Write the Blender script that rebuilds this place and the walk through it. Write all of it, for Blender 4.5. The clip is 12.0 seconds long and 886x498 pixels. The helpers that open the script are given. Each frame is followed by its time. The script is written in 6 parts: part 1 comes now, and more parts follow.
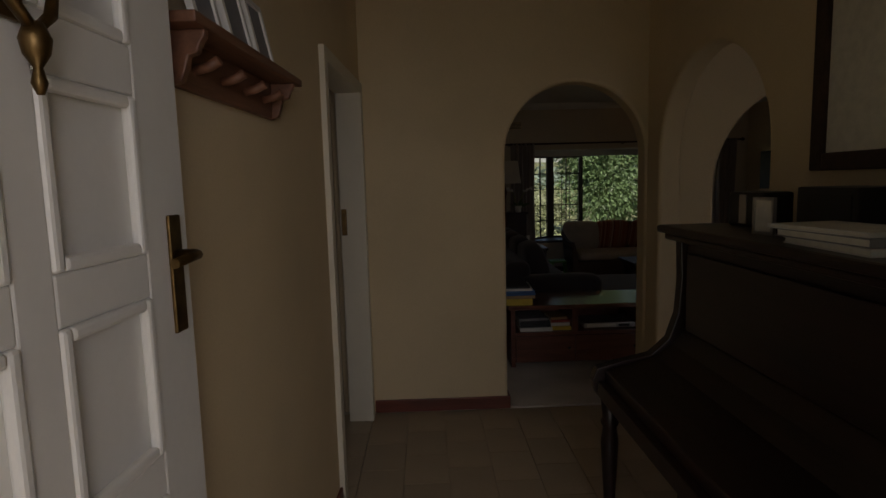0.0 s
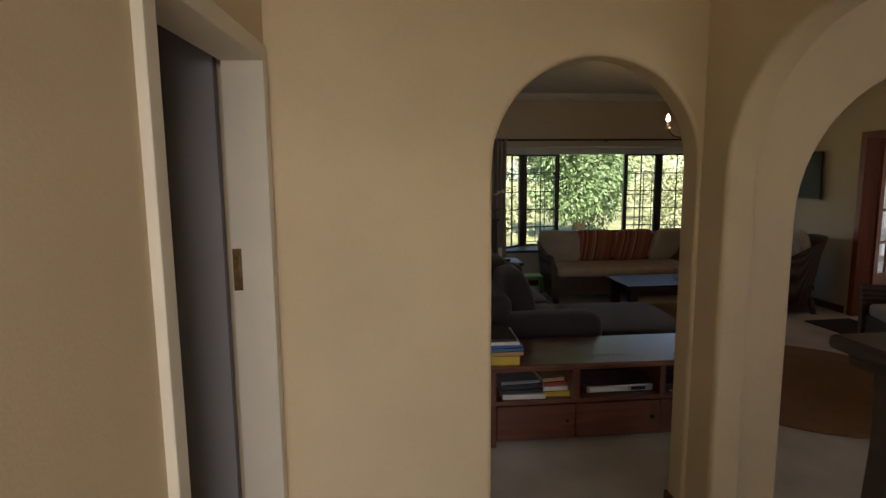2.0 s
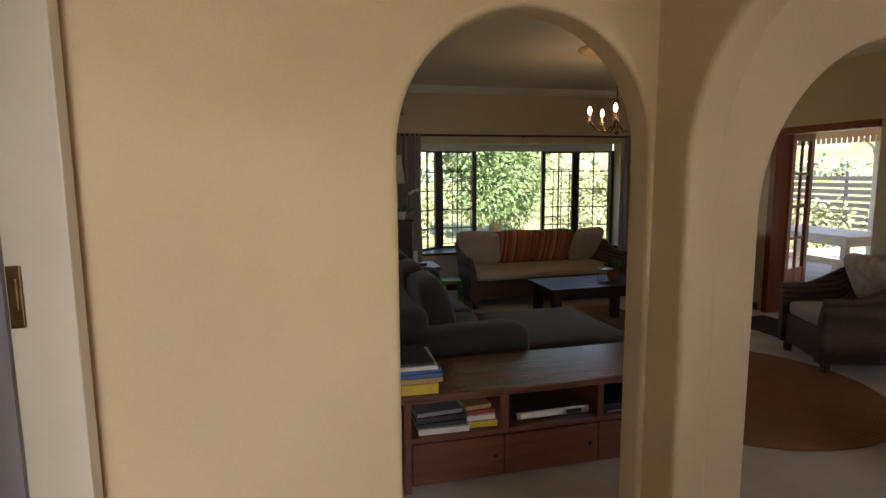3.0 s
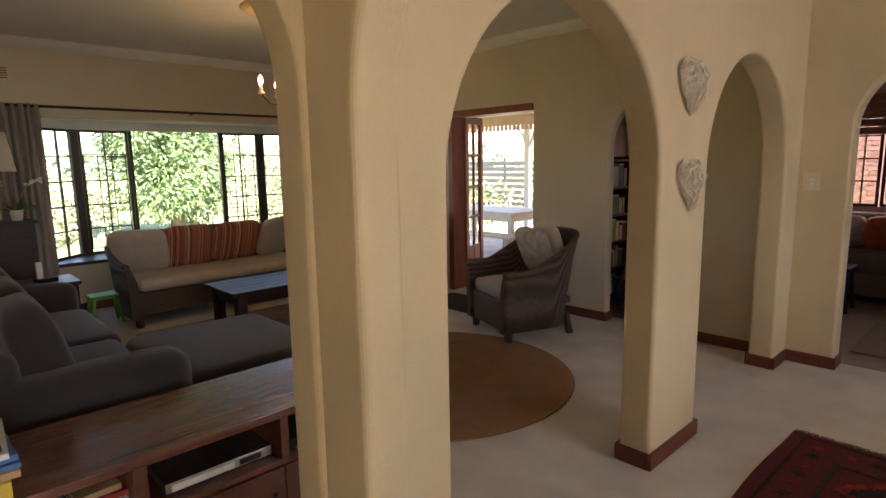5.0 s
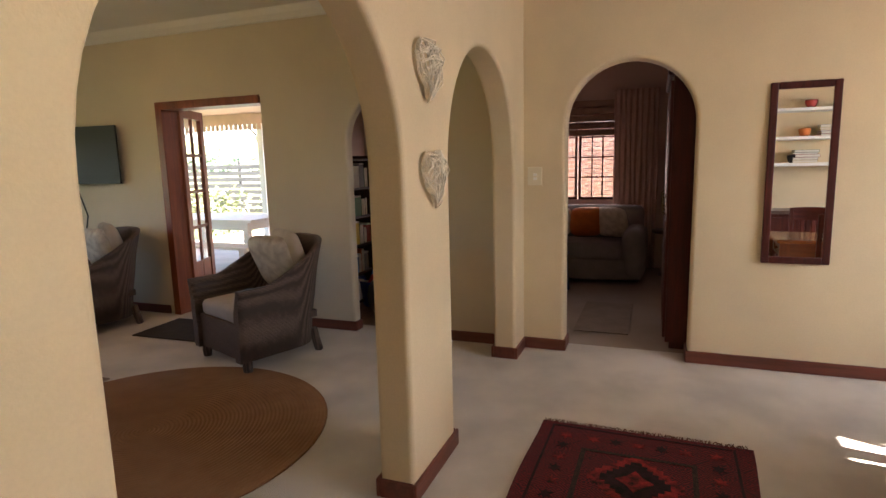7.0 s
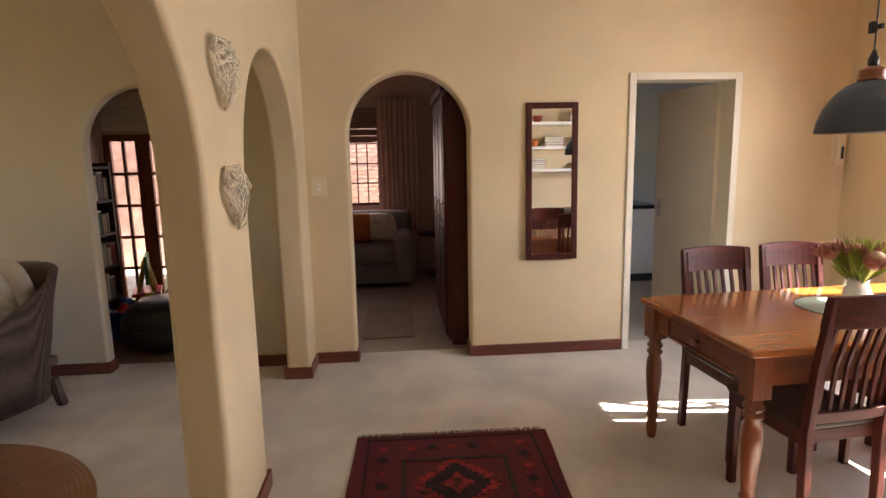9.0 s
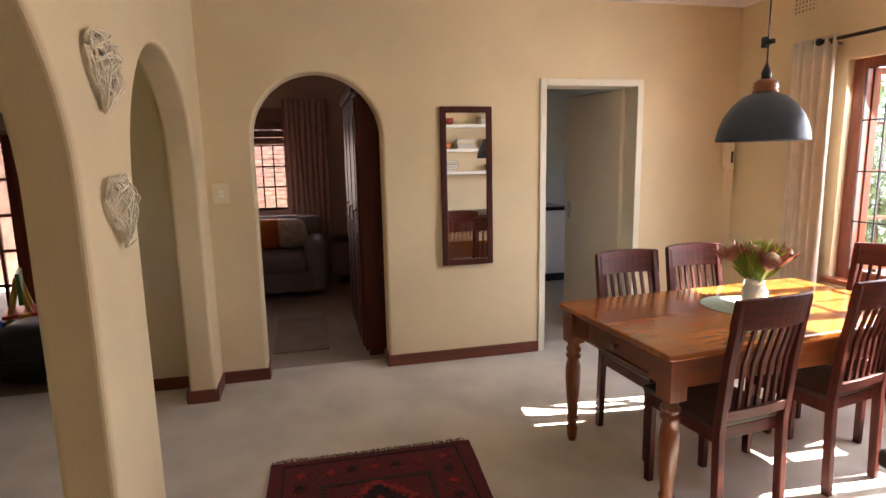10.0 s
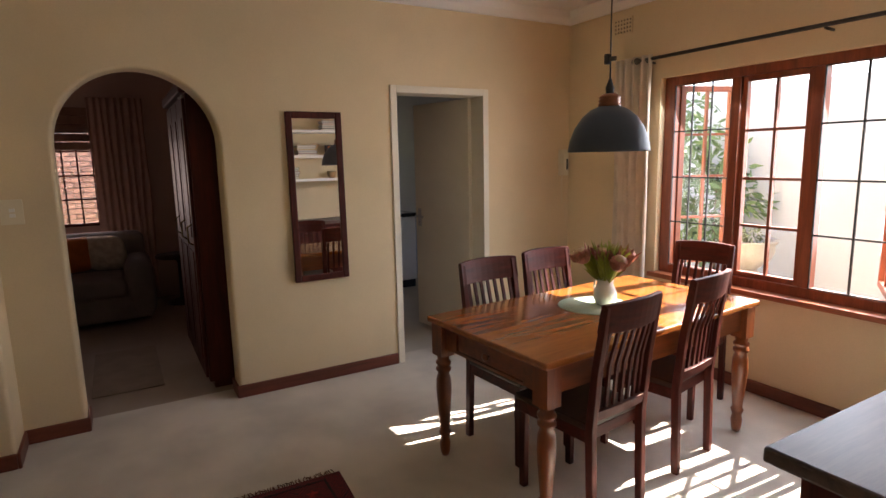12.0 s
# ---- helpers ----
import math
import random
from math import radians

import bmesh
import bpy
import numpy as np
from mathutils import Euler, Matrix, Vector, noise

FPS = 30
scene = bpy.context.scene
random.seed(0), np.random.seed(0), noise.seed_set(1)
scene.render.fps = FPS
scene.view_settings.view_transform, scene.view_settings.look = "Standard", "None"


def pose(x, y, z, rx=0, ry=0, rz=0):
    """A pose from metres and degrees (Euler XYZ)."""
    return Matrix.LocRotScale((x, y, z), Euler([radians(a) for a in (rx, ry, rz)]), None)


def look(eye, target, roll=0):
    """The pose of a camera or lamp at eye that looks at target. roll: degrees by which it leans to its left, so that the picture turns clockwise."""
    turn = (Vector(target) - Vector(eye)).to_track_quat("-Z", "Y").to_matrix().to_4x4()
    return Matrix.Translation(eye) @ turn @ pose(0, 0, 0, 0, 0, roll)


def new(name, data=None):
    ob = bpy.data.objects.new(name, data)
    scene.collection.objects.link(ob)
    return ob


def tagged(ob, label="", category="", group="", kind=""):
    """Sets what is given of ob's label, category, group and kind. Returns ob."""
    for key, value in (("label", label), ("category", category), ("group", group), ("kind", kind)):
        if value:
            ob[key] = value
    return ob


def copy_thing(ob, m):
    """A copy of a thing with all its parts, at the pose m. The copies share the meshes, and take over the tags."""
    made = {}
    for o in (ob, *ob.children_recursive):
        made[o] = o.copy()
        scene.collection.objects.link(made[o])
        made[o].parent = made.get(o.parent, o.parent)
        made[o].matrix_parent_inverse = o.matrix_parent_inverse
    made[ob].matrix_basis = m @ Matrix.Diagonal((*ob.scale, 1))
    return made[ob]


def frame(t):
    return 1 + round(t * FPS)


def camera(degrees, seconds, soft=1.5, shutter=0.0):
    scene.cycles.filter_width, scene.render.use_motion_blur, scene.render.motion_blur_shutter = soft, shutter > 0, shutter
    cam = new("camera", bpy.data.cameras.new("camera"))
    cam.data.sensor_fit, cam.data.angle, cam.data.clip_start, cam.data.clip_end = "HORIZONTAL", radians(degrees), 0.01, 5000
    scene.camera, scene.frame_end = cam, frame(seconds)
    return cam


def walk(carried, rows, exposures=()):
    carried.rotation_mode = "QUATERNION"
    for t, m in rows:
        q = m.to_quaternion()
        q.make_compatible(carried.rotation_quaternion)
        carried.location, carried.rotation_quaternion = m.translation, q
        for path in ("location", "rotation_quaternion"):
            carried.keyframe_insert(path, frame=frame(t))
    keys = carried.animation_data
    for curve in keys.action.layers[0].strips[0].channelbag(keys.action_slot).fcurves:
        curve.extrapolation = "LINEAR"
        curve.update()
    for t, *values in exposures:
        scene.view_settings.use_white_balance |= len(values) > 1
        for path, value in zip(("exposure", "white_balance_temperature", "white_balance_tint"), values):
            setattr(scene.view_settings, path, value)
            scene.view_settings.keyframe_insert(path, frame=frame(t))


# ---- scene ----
cam = camera(76.4, 12.0)
PATH = [
    (0, (0.256, 0.335, 1.491), (0.308, 2.321, 1.259), -1.5),
    (0.5, (0.285, 0.668, 1.508), (0.356, 2.653, 1.271), -1.1),
    (1, (0.327, 0.993, 1.601), (0.421, 2.976, 1.361), -0.9),
    (1.5, (0.319, 1.285, 1.602), (0.445, 3.265, 1.345), -0.9),
    (2, (0.315, 1.6, 1.626), (0.512, 3.572, 1.359), -0.5),
    (2.5, (0.363, 1.911, 1.607), (0.666, 3.87, 1.342), -0.4),
    (4.3, (0.763, 2.576, 1.498), (1.873, 4.214, 1.211), -0.9),
    (4.5, (0.812, 2.624, 1.499), (2.006, 4.201, 1.204), -1.0),
    (5, (0.94, 2.696, 1.483), (2.305, 4.126, 1.175), -1.0),
    (5.5, (1.07, 2.779, 1.48), (2.615, 4.01, 1.168), -1.0),
    (6, (1.187, 2.801, 1.458), (2.865, 3.844, 1.144), -1.1),
    (6.5, (1.306, 2.867, 1.431), (3.077, 3.743, 1.119), -1.3),
    (7, (1.367, 2.92, 1.432), (3.213, 3.624, 1.122), -1.4),
    (7.5, (1.379, 2.994, 1.433), (3.296, 3.47, 1.121), -1.4),
    (9.5, (1.478, 3.224, 1.506), (3.426, 2.908, 1.182), -1.1),
    (10, (1.548, 3.214, 1.516), (3.467, 2.753, 1.191), -1.1),
    (10.5, (1.631, 3.217, 1.503), (3.505, 2.592, 1.19), -1.1),
    (11, (1.677, 3.242, 1.529), (3.489, 2.458, 1.207), -1.1),
    (11.5, (1.719, 3.265, 1.549), (3.466, 2.349, 1.221), -1.2),
    (12, (1.742, 3.272, 1.544), (3.451, 2.284, 1.223), -1.2),
]
EXPOSURES = [(0.0, -0.5), (0.5, 0.25), (1.0, 0.92), (1.5, 1.36), (2.0, 1.7), (2.5, 2.0), (4.5, 2.92), (5.0, 3.08), (5.5, 3.15), (6.5, 3.42), (7.5, 3.5), (9.5, 3.65), (10.5, 3.25), (11.0, 2.95), (12.0, 2.68)]
walk(cam, [(t, look(eye, target, roll)) for t, eye, target, roll in PATH], [(t, stops + 0.3, 6600, 18) for t, stops in EXPOSURES])

# ---------- world, sun, exposure ----------
world = bpy.data.worlds.new("world")
scene.world = world
world.use_nodes = True
SUN_EL, SUN_AZ = radians(40.9), radians(183.0)   # azimuth clockwise from +y, where the sun stands
sky = world.node_tree.nodes.new("ShaderNodeTexSky")
sky.sky_type, sky.sun_disc = "NISHITA", False
sky.sun_elevation, sky.sun_rotation = SUN_EL, SUN_AZ
world.node_tree.nodes["Background"].inputs[1].default_value = 0.085
world.node_tree.links.new(sky.outputs[0], world.node_tree.nodes["Background"].inputs[0])
sun = new("sun", bpy.data.lights.new("sun", "SUN"))
sun.data.energy, sun.data.angle, sun.data.color = 5.2, radians(0.5), (1.0, 0.94, 0.84)
toward = Vector((math.sin(SUN_AZ) * math.cos(SUN_EL), math.cos(SUN_AZ) * math.cos(SUN_EL), math.sin(SUN_EL)))
sun.rotation_mode = "QUATERNION"
sun.rotation_quaternion = toward.to_track_quat("Z", "Y")
sun.location = (3, -8, 12)


def daylight_lamp(name, x, y, z, rx, rz, w, h, watts, color=(0.86, 0.93, 1.0)):
    """An added area lamp of that size, for daylight coming in through an opening."""
    d = bpy.data.lights.new(name, "AREA")
    d.shape, d.size, d.size_y, d.energy, d.color = "RECTANGLE", w, h, watts, color
    o = new(name, d)
    o.matrix_basis = pose(x, y, z, rx, 0, rz)
    return o


daylight_lamp("window_light_dining", 3.56, -0.45, 1.45, 60, 0, 1.9, 1.3, 7.5)
# set outside the entrance, tilted and turned to brighten the lower hall walls
daylight_lamp("door_light_hall", 0.75, -1.35, 2.2, 66, 12, 0.95, 1.5, 26, (0.97, 0.96, 0.98))
# these two are tinted warm, for light thrown back by the brick outside
daylight_lamp("window_light_sitting", 9.4, 3.91, 1.4, 90, 90, 0.9, 1.0, 2.4, (1.0, 0.80, 0.72))
daylight_lamp("window_light_play", 7.35, 5.5, 1.1, 90, 90, 1.0, 1.5, 0.4, (1.0, 0.80, 0.70))


# ---------- materials ----------
def material(name, color, rough=0.6, vary=0.12, scale=6.0, fine=90.0, bump=0.15, metal=0.0, tint=None, stretch=(1, 1, 1), random_piece=0.0, coat=0.0, sheen=0.0):
    """Two scales of colour variation and a fine relief on a principled surface."""
    m = bpy.data.materials.new(name)
    m.use_nodes = True
    nt = m.node_tree
    N, L = nt.nodes.new, nt.links.new
    b = nt.nodes["Principled BSDF"]
    b.inputs["Roughness"].default_value, b.inputs["Metallic"].default_value = rough, metal
    b.inputs["Coat Weight"].default_value, b.inputs["Sheen Weight"].default_value = coat, sheen
    tc, mp = N("ShaderNodeTexCoord"), N("ShaderNodeMapping")
    mp.inputs["Scale"].default_value = stretch
    L(tc.outputs["Object"], mp.inputs["Vector"])
    n1, n2 = N("ShaderNodeTexNoise"), N("ShaderNodeTexNoise")
    n1.inputs["Scale"].default_value, n1.inputs["Detail"].default_value = scale, 4
    n2.inputs["Scale"].default_value, n2.inputs["Detail"].default_value = fine, 3
    L(mp.outputs[0], n1.inputs["Vector"]), L(mp.outputs[0], n2.inputs["Vector"])
    ramp = N("ShaderNodeMix")
    ramp.data_type = "RGBA"
    dark = tint or tuple(c * (1 - 2.2 * vary) for c in color)
    ramp.inputs[6].default_value, ramp.inputs[7].default_value = (*dark, 1), (*color, 1)
    mr = N("ShaderNodeMapRange")
    mr.inputs[1].default_value, mr.inputs[2].default_value = 0.3, 0.62
    L(n1.outputs[0], mr.inputs[0])
    L(mr.outputs[0], ramp.inputs[0])
    hs = N("ShaderNodeHueSaturation")
    ma = N("ShaderNodeMath")
    ma.operation = "MULTIPLY_ADD"
    ma.inputs[1].default_value, ma.inputs[2].default_value = vary * 2, 1 - vary
    L(n2.outputs[0], ma.inputs[0])
    val = ma.outputs[0]
    if random_piece:
        oi, mb = N("ShaderNodeObjectInfo"), N("ShaderNodeMath")
        mb.operation = "MULTIPLY_ADD"
        mb.inputs[1].default_value = random_piece
        L(oi.outputs["Random"], mb.inputs[0]), L(val, mb.inputs[2])
        val = mb.outputs[0]
    L(val, hs.inputs["Value"]), L(ramp.outputs[2], hs.inputs["Color"]), L(hs.outputs[0], b.inputs["Base Color"])
    if bump:
        bp = N("ShaderNodeBump")
        bp.inputs["Strength"].default_value, bp.inputs["Distance"].default_value = bump, 0.004
        L(n2.outputs[0], bp.inputs["Height"]), L(bp.outputs[0], b.inputs["Normal"])
    return m


def wood(name, color, dark, rough=0.4, scale=3.0, axis=0, coat=0.0, bump=0.08, spec=0.5):
    """Grain that runs along one axis of the thing."""
    m = bpy.data.materials.new(name)
    m.use_nodes = True
    nt = m.node_tree
    N, L = nt.nodes.new, nt.links.new
    b = nt.nodes["Principled BSDF"]
    b.inputs["Roughness"].default_value, b.inputs["Coat Weight"].default_value = rough, coat
    b.inputs["Coat Roughness"].default_value = 0.15
    b.inputs["Specular IOR Level"].default_value = spec
    tc, mp = N("ShaderNodeTexCoord"), N("ShaderNodeMapping")
    s = [9.0, 9.0, 9.0]
    s[axis] = 0.7
    mp.inputs["Scale"].default_value = s
    L(tc.outputs["Object"], mp.inputs["Vector"])
    n1, n2 = N("ShaderNodeTexNoise"), N("ShaderNodeTexNoise")
    n1.inputs["Scale"].default_value, n1.inputs["Detail"].default_value, n1.inputs["Distortion"].default_value = scale, 6, 0.6
    n2.inputs["Scale"].default_value, n2.inputs["Detail"].default_value = scale * 7, 2
    L(mp.outputs[0], n1.inputs["Vector"]), L(mp.outputs[0], n2.inputs["Vector"])
    add = N("ShaderNodeMath")
    add.operation = "MULTIPLY_ADD"
    add.inputs[1].default_value = 0.35
    L(n2.outputs[0], add.inputs[0]), L(n1.outputs[0], add.inputs[2])
    mr = N("ShaderNodeMapRange")
    mr.inputs[1].default_value, mr.inputs[2].default_value = 0.45, 0.85
    L(add.outputs[0], mr.inputs[0])
    mix = N("ShaderNodeMix")
    mix.data_type = "RGBA"
    mix.inputs[6].default_value, mix.inputs[7].default_value = (*dark, 1), (*color, 1)
    L(mr.outputs[0], mix.inputs[0]), L(mix.outputs[2], b.inputs["Base Color"])
    bp = N("ShaderNodeBump")
    bp.inputs["Strength"].default_value, bp.inputs["Distance"].default_value = bump, 0.002
    L(add.outputs[0], bp.inputs["Height"]), L(bp.outputs[0], b.inputs["Normal"])
    return m


def glass(name):
    m = bpy.data.materials.new(name)
    m.use_nodes = True
    nt = m.node_tree
    N, L = nt.nodes.new, nt.links.new
    tr, gl, mx, lw = N("ShaderNodeBsdfTransparent"), N("ShaderNodeBsdfGlossy"), N("ShaderNodeMixShader"), N("ShaderNodeLayerWeight")
    gl.inputs["Roughness"].default_value = 0.02
    lw.inputs["Blend"].default_value = 0.5
    pw_, sc = N("ShaderNodeMath"), N("ShaderNodeMath")
    pw_.operation, sc.operation = "POWER", "MULTIPLY_ADD"
    pw_.inputs[1].default_value, sc.inputs[1].default_value, sc.inputs[2].default_value = 5.0, 0.8, 0.02
    L(lw.outputs["Facing"], pw_.inputs[0]), L(pw_.outputs[0], sc.inputs[0])
    L(sc.outputs[0], mx.inputs[0]), L(tr.outputs[0], mx.inputs[1]), L(gl.outputs[0], mx.inputs[2])
    L(mx.outputs[0], nt.nodes["Material Output"].inputs[0])
    return m


PLASTER = material("cream_plaster", (0.71, 0.57, 0.355), 0.75, 0.05, 1.6, 110, 0.22)
# the same cream plaster, greyed: the bay's cool daylight is put into the colour
LIVING = material("cool_lit_cream_plaster", (0.64, 0.56, 0.42), 0.78, 0.035, 1.6, 140, 0.10)
CEILING = material("ceiling_paint", (0.78, 0.77, 0.72), 0.85, 0.03, 1.5, 120, 0.06)
WHITE = material("white_paint", (0.80, 0.79, 0.74), 0.45, 0.03, 3, 60, 0.05)
CREAM = material("cream_gloss_paint", (0.74, 0.68, 0.54), 0.45, 0.03, 3, 60, 0.05)
PEACH = material("peach_stained_board", (0.68, 0.46, 0.33), 0.6, 0.06, 4, 80, 0.1)
CARPET = material("beige_carpet", (0.66, 0.60, 0.51), 0.95, 0.13, 2.2, 190, 1.0, sheen=0.2)
VINYL = material("hall_floor_covering", (0.42, 0.34, 0.24), 0.5, 0.06, 1.5, 60, 0.05, random_piece=0.08)
SKIRT = wood("redwood_skirting", (0.18, 0.048, 0.028), (0.10, 0.028, 0.016), 0.42)
SKIRT_Y = wood("redwood_skirting_lengthwise", (0.18, 0.048, 0.028), (0.10, 0.028, 0.016), 0.42, axis=1)
MAHOGANY = wood("dark_mahogany", (0.085, 0.014, 0.008), (0.035, 0.006, 0.004), 0.5, axis=2, spec=0.25)
MAHOGANY_X = wood("dark_mahogany_lengthwise", (0.085, 0.014, 0.008), (0.035, 0.006, 0.004), 0.5, axis=0, spec=0.25)
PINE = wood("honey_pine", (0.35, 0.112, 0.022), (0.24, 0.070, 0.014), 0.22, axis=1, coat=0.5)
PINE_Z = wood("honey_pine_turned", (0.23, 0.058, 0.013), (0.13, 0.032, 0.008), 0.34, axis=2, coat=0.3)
MERANTI = wood("red_window_wood", (0.27, 0.068, 0.026), (0.15, 0.036, 0.014), 0.42, axis=2, coat=0.1)
MERANTI_X = wood("red_window_wood_lengthwise", (0.36, 0.115, 0.045), (0.20, 0.055, 0.022), 0.35, axis=0, coat=0.1)
PIANOWOOD = wood("dark_piano_veneer", (0.020, 0.008, 0.006), (0.009, 0.004, 0.003), 0.38, axis=1)
DARKWOOD = wood("dark_stained_wood", (0.055, 0.028, 0.020), (0.025, 0.013, 0.009), 0.42, axis=0, spec=0.3)
BROWNWOOD = wood("brown_unit_wood", (0.17, 0.06, 0.035), (0.09, 0.03, 0.018), 0.4, axis=0, coat=0.15)
SHELFWOOD = wood("warm_shelf_wood", (0.22, 0.10, 0.055), (0.12, 0.052, 0.028), 0.5, axis=1)
GREYPLANK = wood("weathered_grey_plank", (0.42, 0.38, 0.36), (0.14, 0.10, 0.09), 0.7, scale=4, axis=0, bump=0.4)
IRON = material("black_iron", (0.03, 0.028, 0.026), 0.5, 0.1, 20, 120, 0.1, metal=0.3)
BRASS = material("aged_brass", (0.20, 0.125, 0.05), 0.42, 0.2, 30, 100, 0.05, metal=1.0)
STEEL = material("brushed_steel", (0.55, 0.54, 0.52), 0.35, 0.05, 30, 100, 0.02, metal=1.0)
LAMPBLUE = material("slate_blue_enamel", (0.032, 0.046, 0.066), 0.45, 0.06, 8, 60, 0.02)
LAMPWHITE = material("white_enamel", (0.8, 0.78, 0.72), 0.4, 0.02, 8, 60, 0.0)
COPPERWOOD = material("turned_copper_brown", (0.30, 0.11, 0.05), 0.35, 0.1, 20, 80, 0.03, metal=0.2)
CURTAIN = material("linen_curtain", (0.66, 0.57, 0.45), 0.9, 0.05, 12, 300, 0.3, sheen=0.2)
CURTAIN_GREY = material("taupe_curtain", (0.30, 0.26, 0.23), 0.9, 0.06, 12, 300, 0.3, sheen=0.2)
SOFA = material("charcoal_sofa_cloth", (0.036, 0.029, 0.032), 0.92, 0.10, 5, 350, 0.4, sheen=0.25)
SEATPAD = material("oatmeal_cushion", (0.52, 0.45, 0.36), 0.9, 0.07, 8, 300, 0.3, sheen=0.2)
MIRROR = material("mirror_glass", (0.92, 0.92, 0.90), 0.0, 0.0, 1, 1, 0.0, metal=1.0)
GLASS = glass("clear_glass")
PLASTIC = material("cream_plastic", (0.72, 0.64, 0.46), 0.4, 0.02, 8, 60, 0.02)
BLACK = material("black_plastic", (0.012, 0.012, 0.013), 0.35, 0.1, 10, 80, 0.02)
PAPER = material("paper_pages", (0.72, 0.68, 0.58), 0.8, 0.06, 30, 200, 0.1)
GRASS_GROUND = material("dry_lawn_ground", (0.20, 0.22, 0.09), 0.95, 0.25, 1.2, 40, 0.8)
PAVING = material("pale_paving", (0.46, 0.42, 0.36), 0.85, 0.12, 3, 60, 0.4)
# white plaster lowered to a bluish grey: its shade is put into the colour
OUTWALL = material("shade_toned_white_wall", (0.50, 0.515, 0.54), 0.8, 0.03, 2, 60, 0.2)
LEAF = material("garden_leaves", (0.13, 0.21, 0.08), 0.5, 0.25, 1.3, 10, 0.0, random_piece=0.1)
LEAF_LIGHT = material("pale_leaves", (0.30, 0.34, 0.17), 0.5, 0.25, 1.6, 10, 0.0)
BARK = material("bark", (0.13, 0.09, 0.06), 0.9, 0.2, 9, 50, 0.8)
BRICK = material("salmon_brick", (0.52, 0.32, 0.26), 0.85, 0.15, 6, 60, 0.5, random_piece=0.25)
MORTAR = material("mortar", (0.62, 0.56, 0.52), 0.9, 0.1, 10, 90, 0.4)


def colour(name, rgb, rough=0.7, vary=0.08):
    return material(name, rgb, rough, vary, 14, 120, 0.08)


# ---------- shaping helpers ----------
def block(bm, x0, y0, z0, x1, y1, z1):
    c = Matrix.Translation(((x0 + x1) / 2, (y0 + y1) / 2, (z0 + z1) / 2)) @ Matrix.Diagonal((abs(x1 - x0), abs(y1 - y0), abs(z1 - z0), 1))
    return bmesh.ops.create_cube(bm, size=1, matrix=c)["verts"]


def boxes(*lots, bevel=0.0):
    bm = bmesh.new()
    for b in lots:
        block(bm, *b)
    if bevel:
        bmesh.ops.bevel(bm, geom=bm.edges[:], offset=bevel, segments=2, affect="EDGES", profile=0.6)
    return bm


def lathe(profile, segs=24, cx=0.0, cy=0.0, bm=None):
    """Turned shape: (radius, z) from bottom to top about an upright axis."""
    bm = bm or bmesh.new()
    rings = []
    for r, z in profile:
        rings.append([bm.verts.new((cx + max(r, 1e-4) * math.cos(2 * math.pi * i / segs), cy + max(r, 1e-4) * math.sin(2 * math.pi * i / segs), z)) for i in range(segs)])
    for a, b in zip(rings, rings[1:]):
        for i in range(segs):
            bm.faces.new((a[i], a[(i + 1) % segs], b[(i + 1) % segs], b[i]))
    if profile[0][0] > 1e-3:
        bm.faces.new(rings[0][::-1])
    if profile[-1][0] > 1e-3:
        bm.faces.new(rings[-1])
    for f in bm.faces:
        f.smooth = True
    return bm


def tube(points, r, segs=8, bm=None, taper=1.0):
    """A round bar along points."""
    bm = bm or bmesh.new()
    pts = [Vector(p) for p in points]
    prev = None
    for k, p in enumerate(pts):
        d = (pts[min(k + 1, len(pts) - 1)] - pts[max(k - 1, 0)]).normalized()
        up = Vector((0, 0, 1)) if abs(d.z) < 0.95 else Vector((1, 0, 0))
        a = d.cross(up).normalized()
        b = a.cross(d)
        rr = r * (1 + (taper - 1) * k / max(1, len(pts) - 1))
        ring = [bm.verts.new(p + rr * (math.cos(2 * math.pi * i / segs) * a + math.sin(2 * math.pi * i / segs) * b)) for i in range(segs)]
        if prev:
            for i in range(segs):
                f = bm.faces.new((prev[i], prev[(i + 1) % segs], ring[(i + 1) % segs], ring[i]))
                f.smooth = True
        else:
            bm.faces.new(ring[::-1])
        prev = ring
    bm.faces.new(prev)
    return bm


def pillow(sx, sy, sz, m=None, e=0.45, ez=0.8, segs=28, rings=14, bm=None):
    """A stuffed cushion of half sizes sx, sy, sz, squarish from above."""
    bm = bm or bmesh.new()
    p = lambda v, k: math.copysign(abs(v) ** k, v)
    rows = []
    for j in range(1, rings):
        v = -math.pi / 2 + math.pi * j / rings
        rows.append([bm.verts.new((sx * p(math.cos(v), ez) * p(math.cos(u), e), sy * p(math.cos(v), ez) * p(math.sin(u), e), sz * p(math.sin(v), 0.75)))
                     for u in [2 * math.pi * i / segs for i in range(segs)]])
    lo, hi = bm.verts.new((0, 0, -sz)), bm.verts.new((0, 0, sz))
    for a, b in zip(rows, rows[1:]):
        for i in range(segs):
            bm.faces.new((a[i], a[(i + 1) % segs], b[(i + 1) % segs], b[i]))
    for i in range(segs):
        bm.faces.new((lo, rows[0][(i + 1) % segs], rows[0][i]))
        bm.faces.new((hi, rows[-1][i], rows[-1][(i + 1) % segs]))
    for f in bm.faces:
        f.smooth = True
    if m is not None:
        bmesh.ops.transform(bm, matrix=m, verts=bm.verts[:])
    return bm


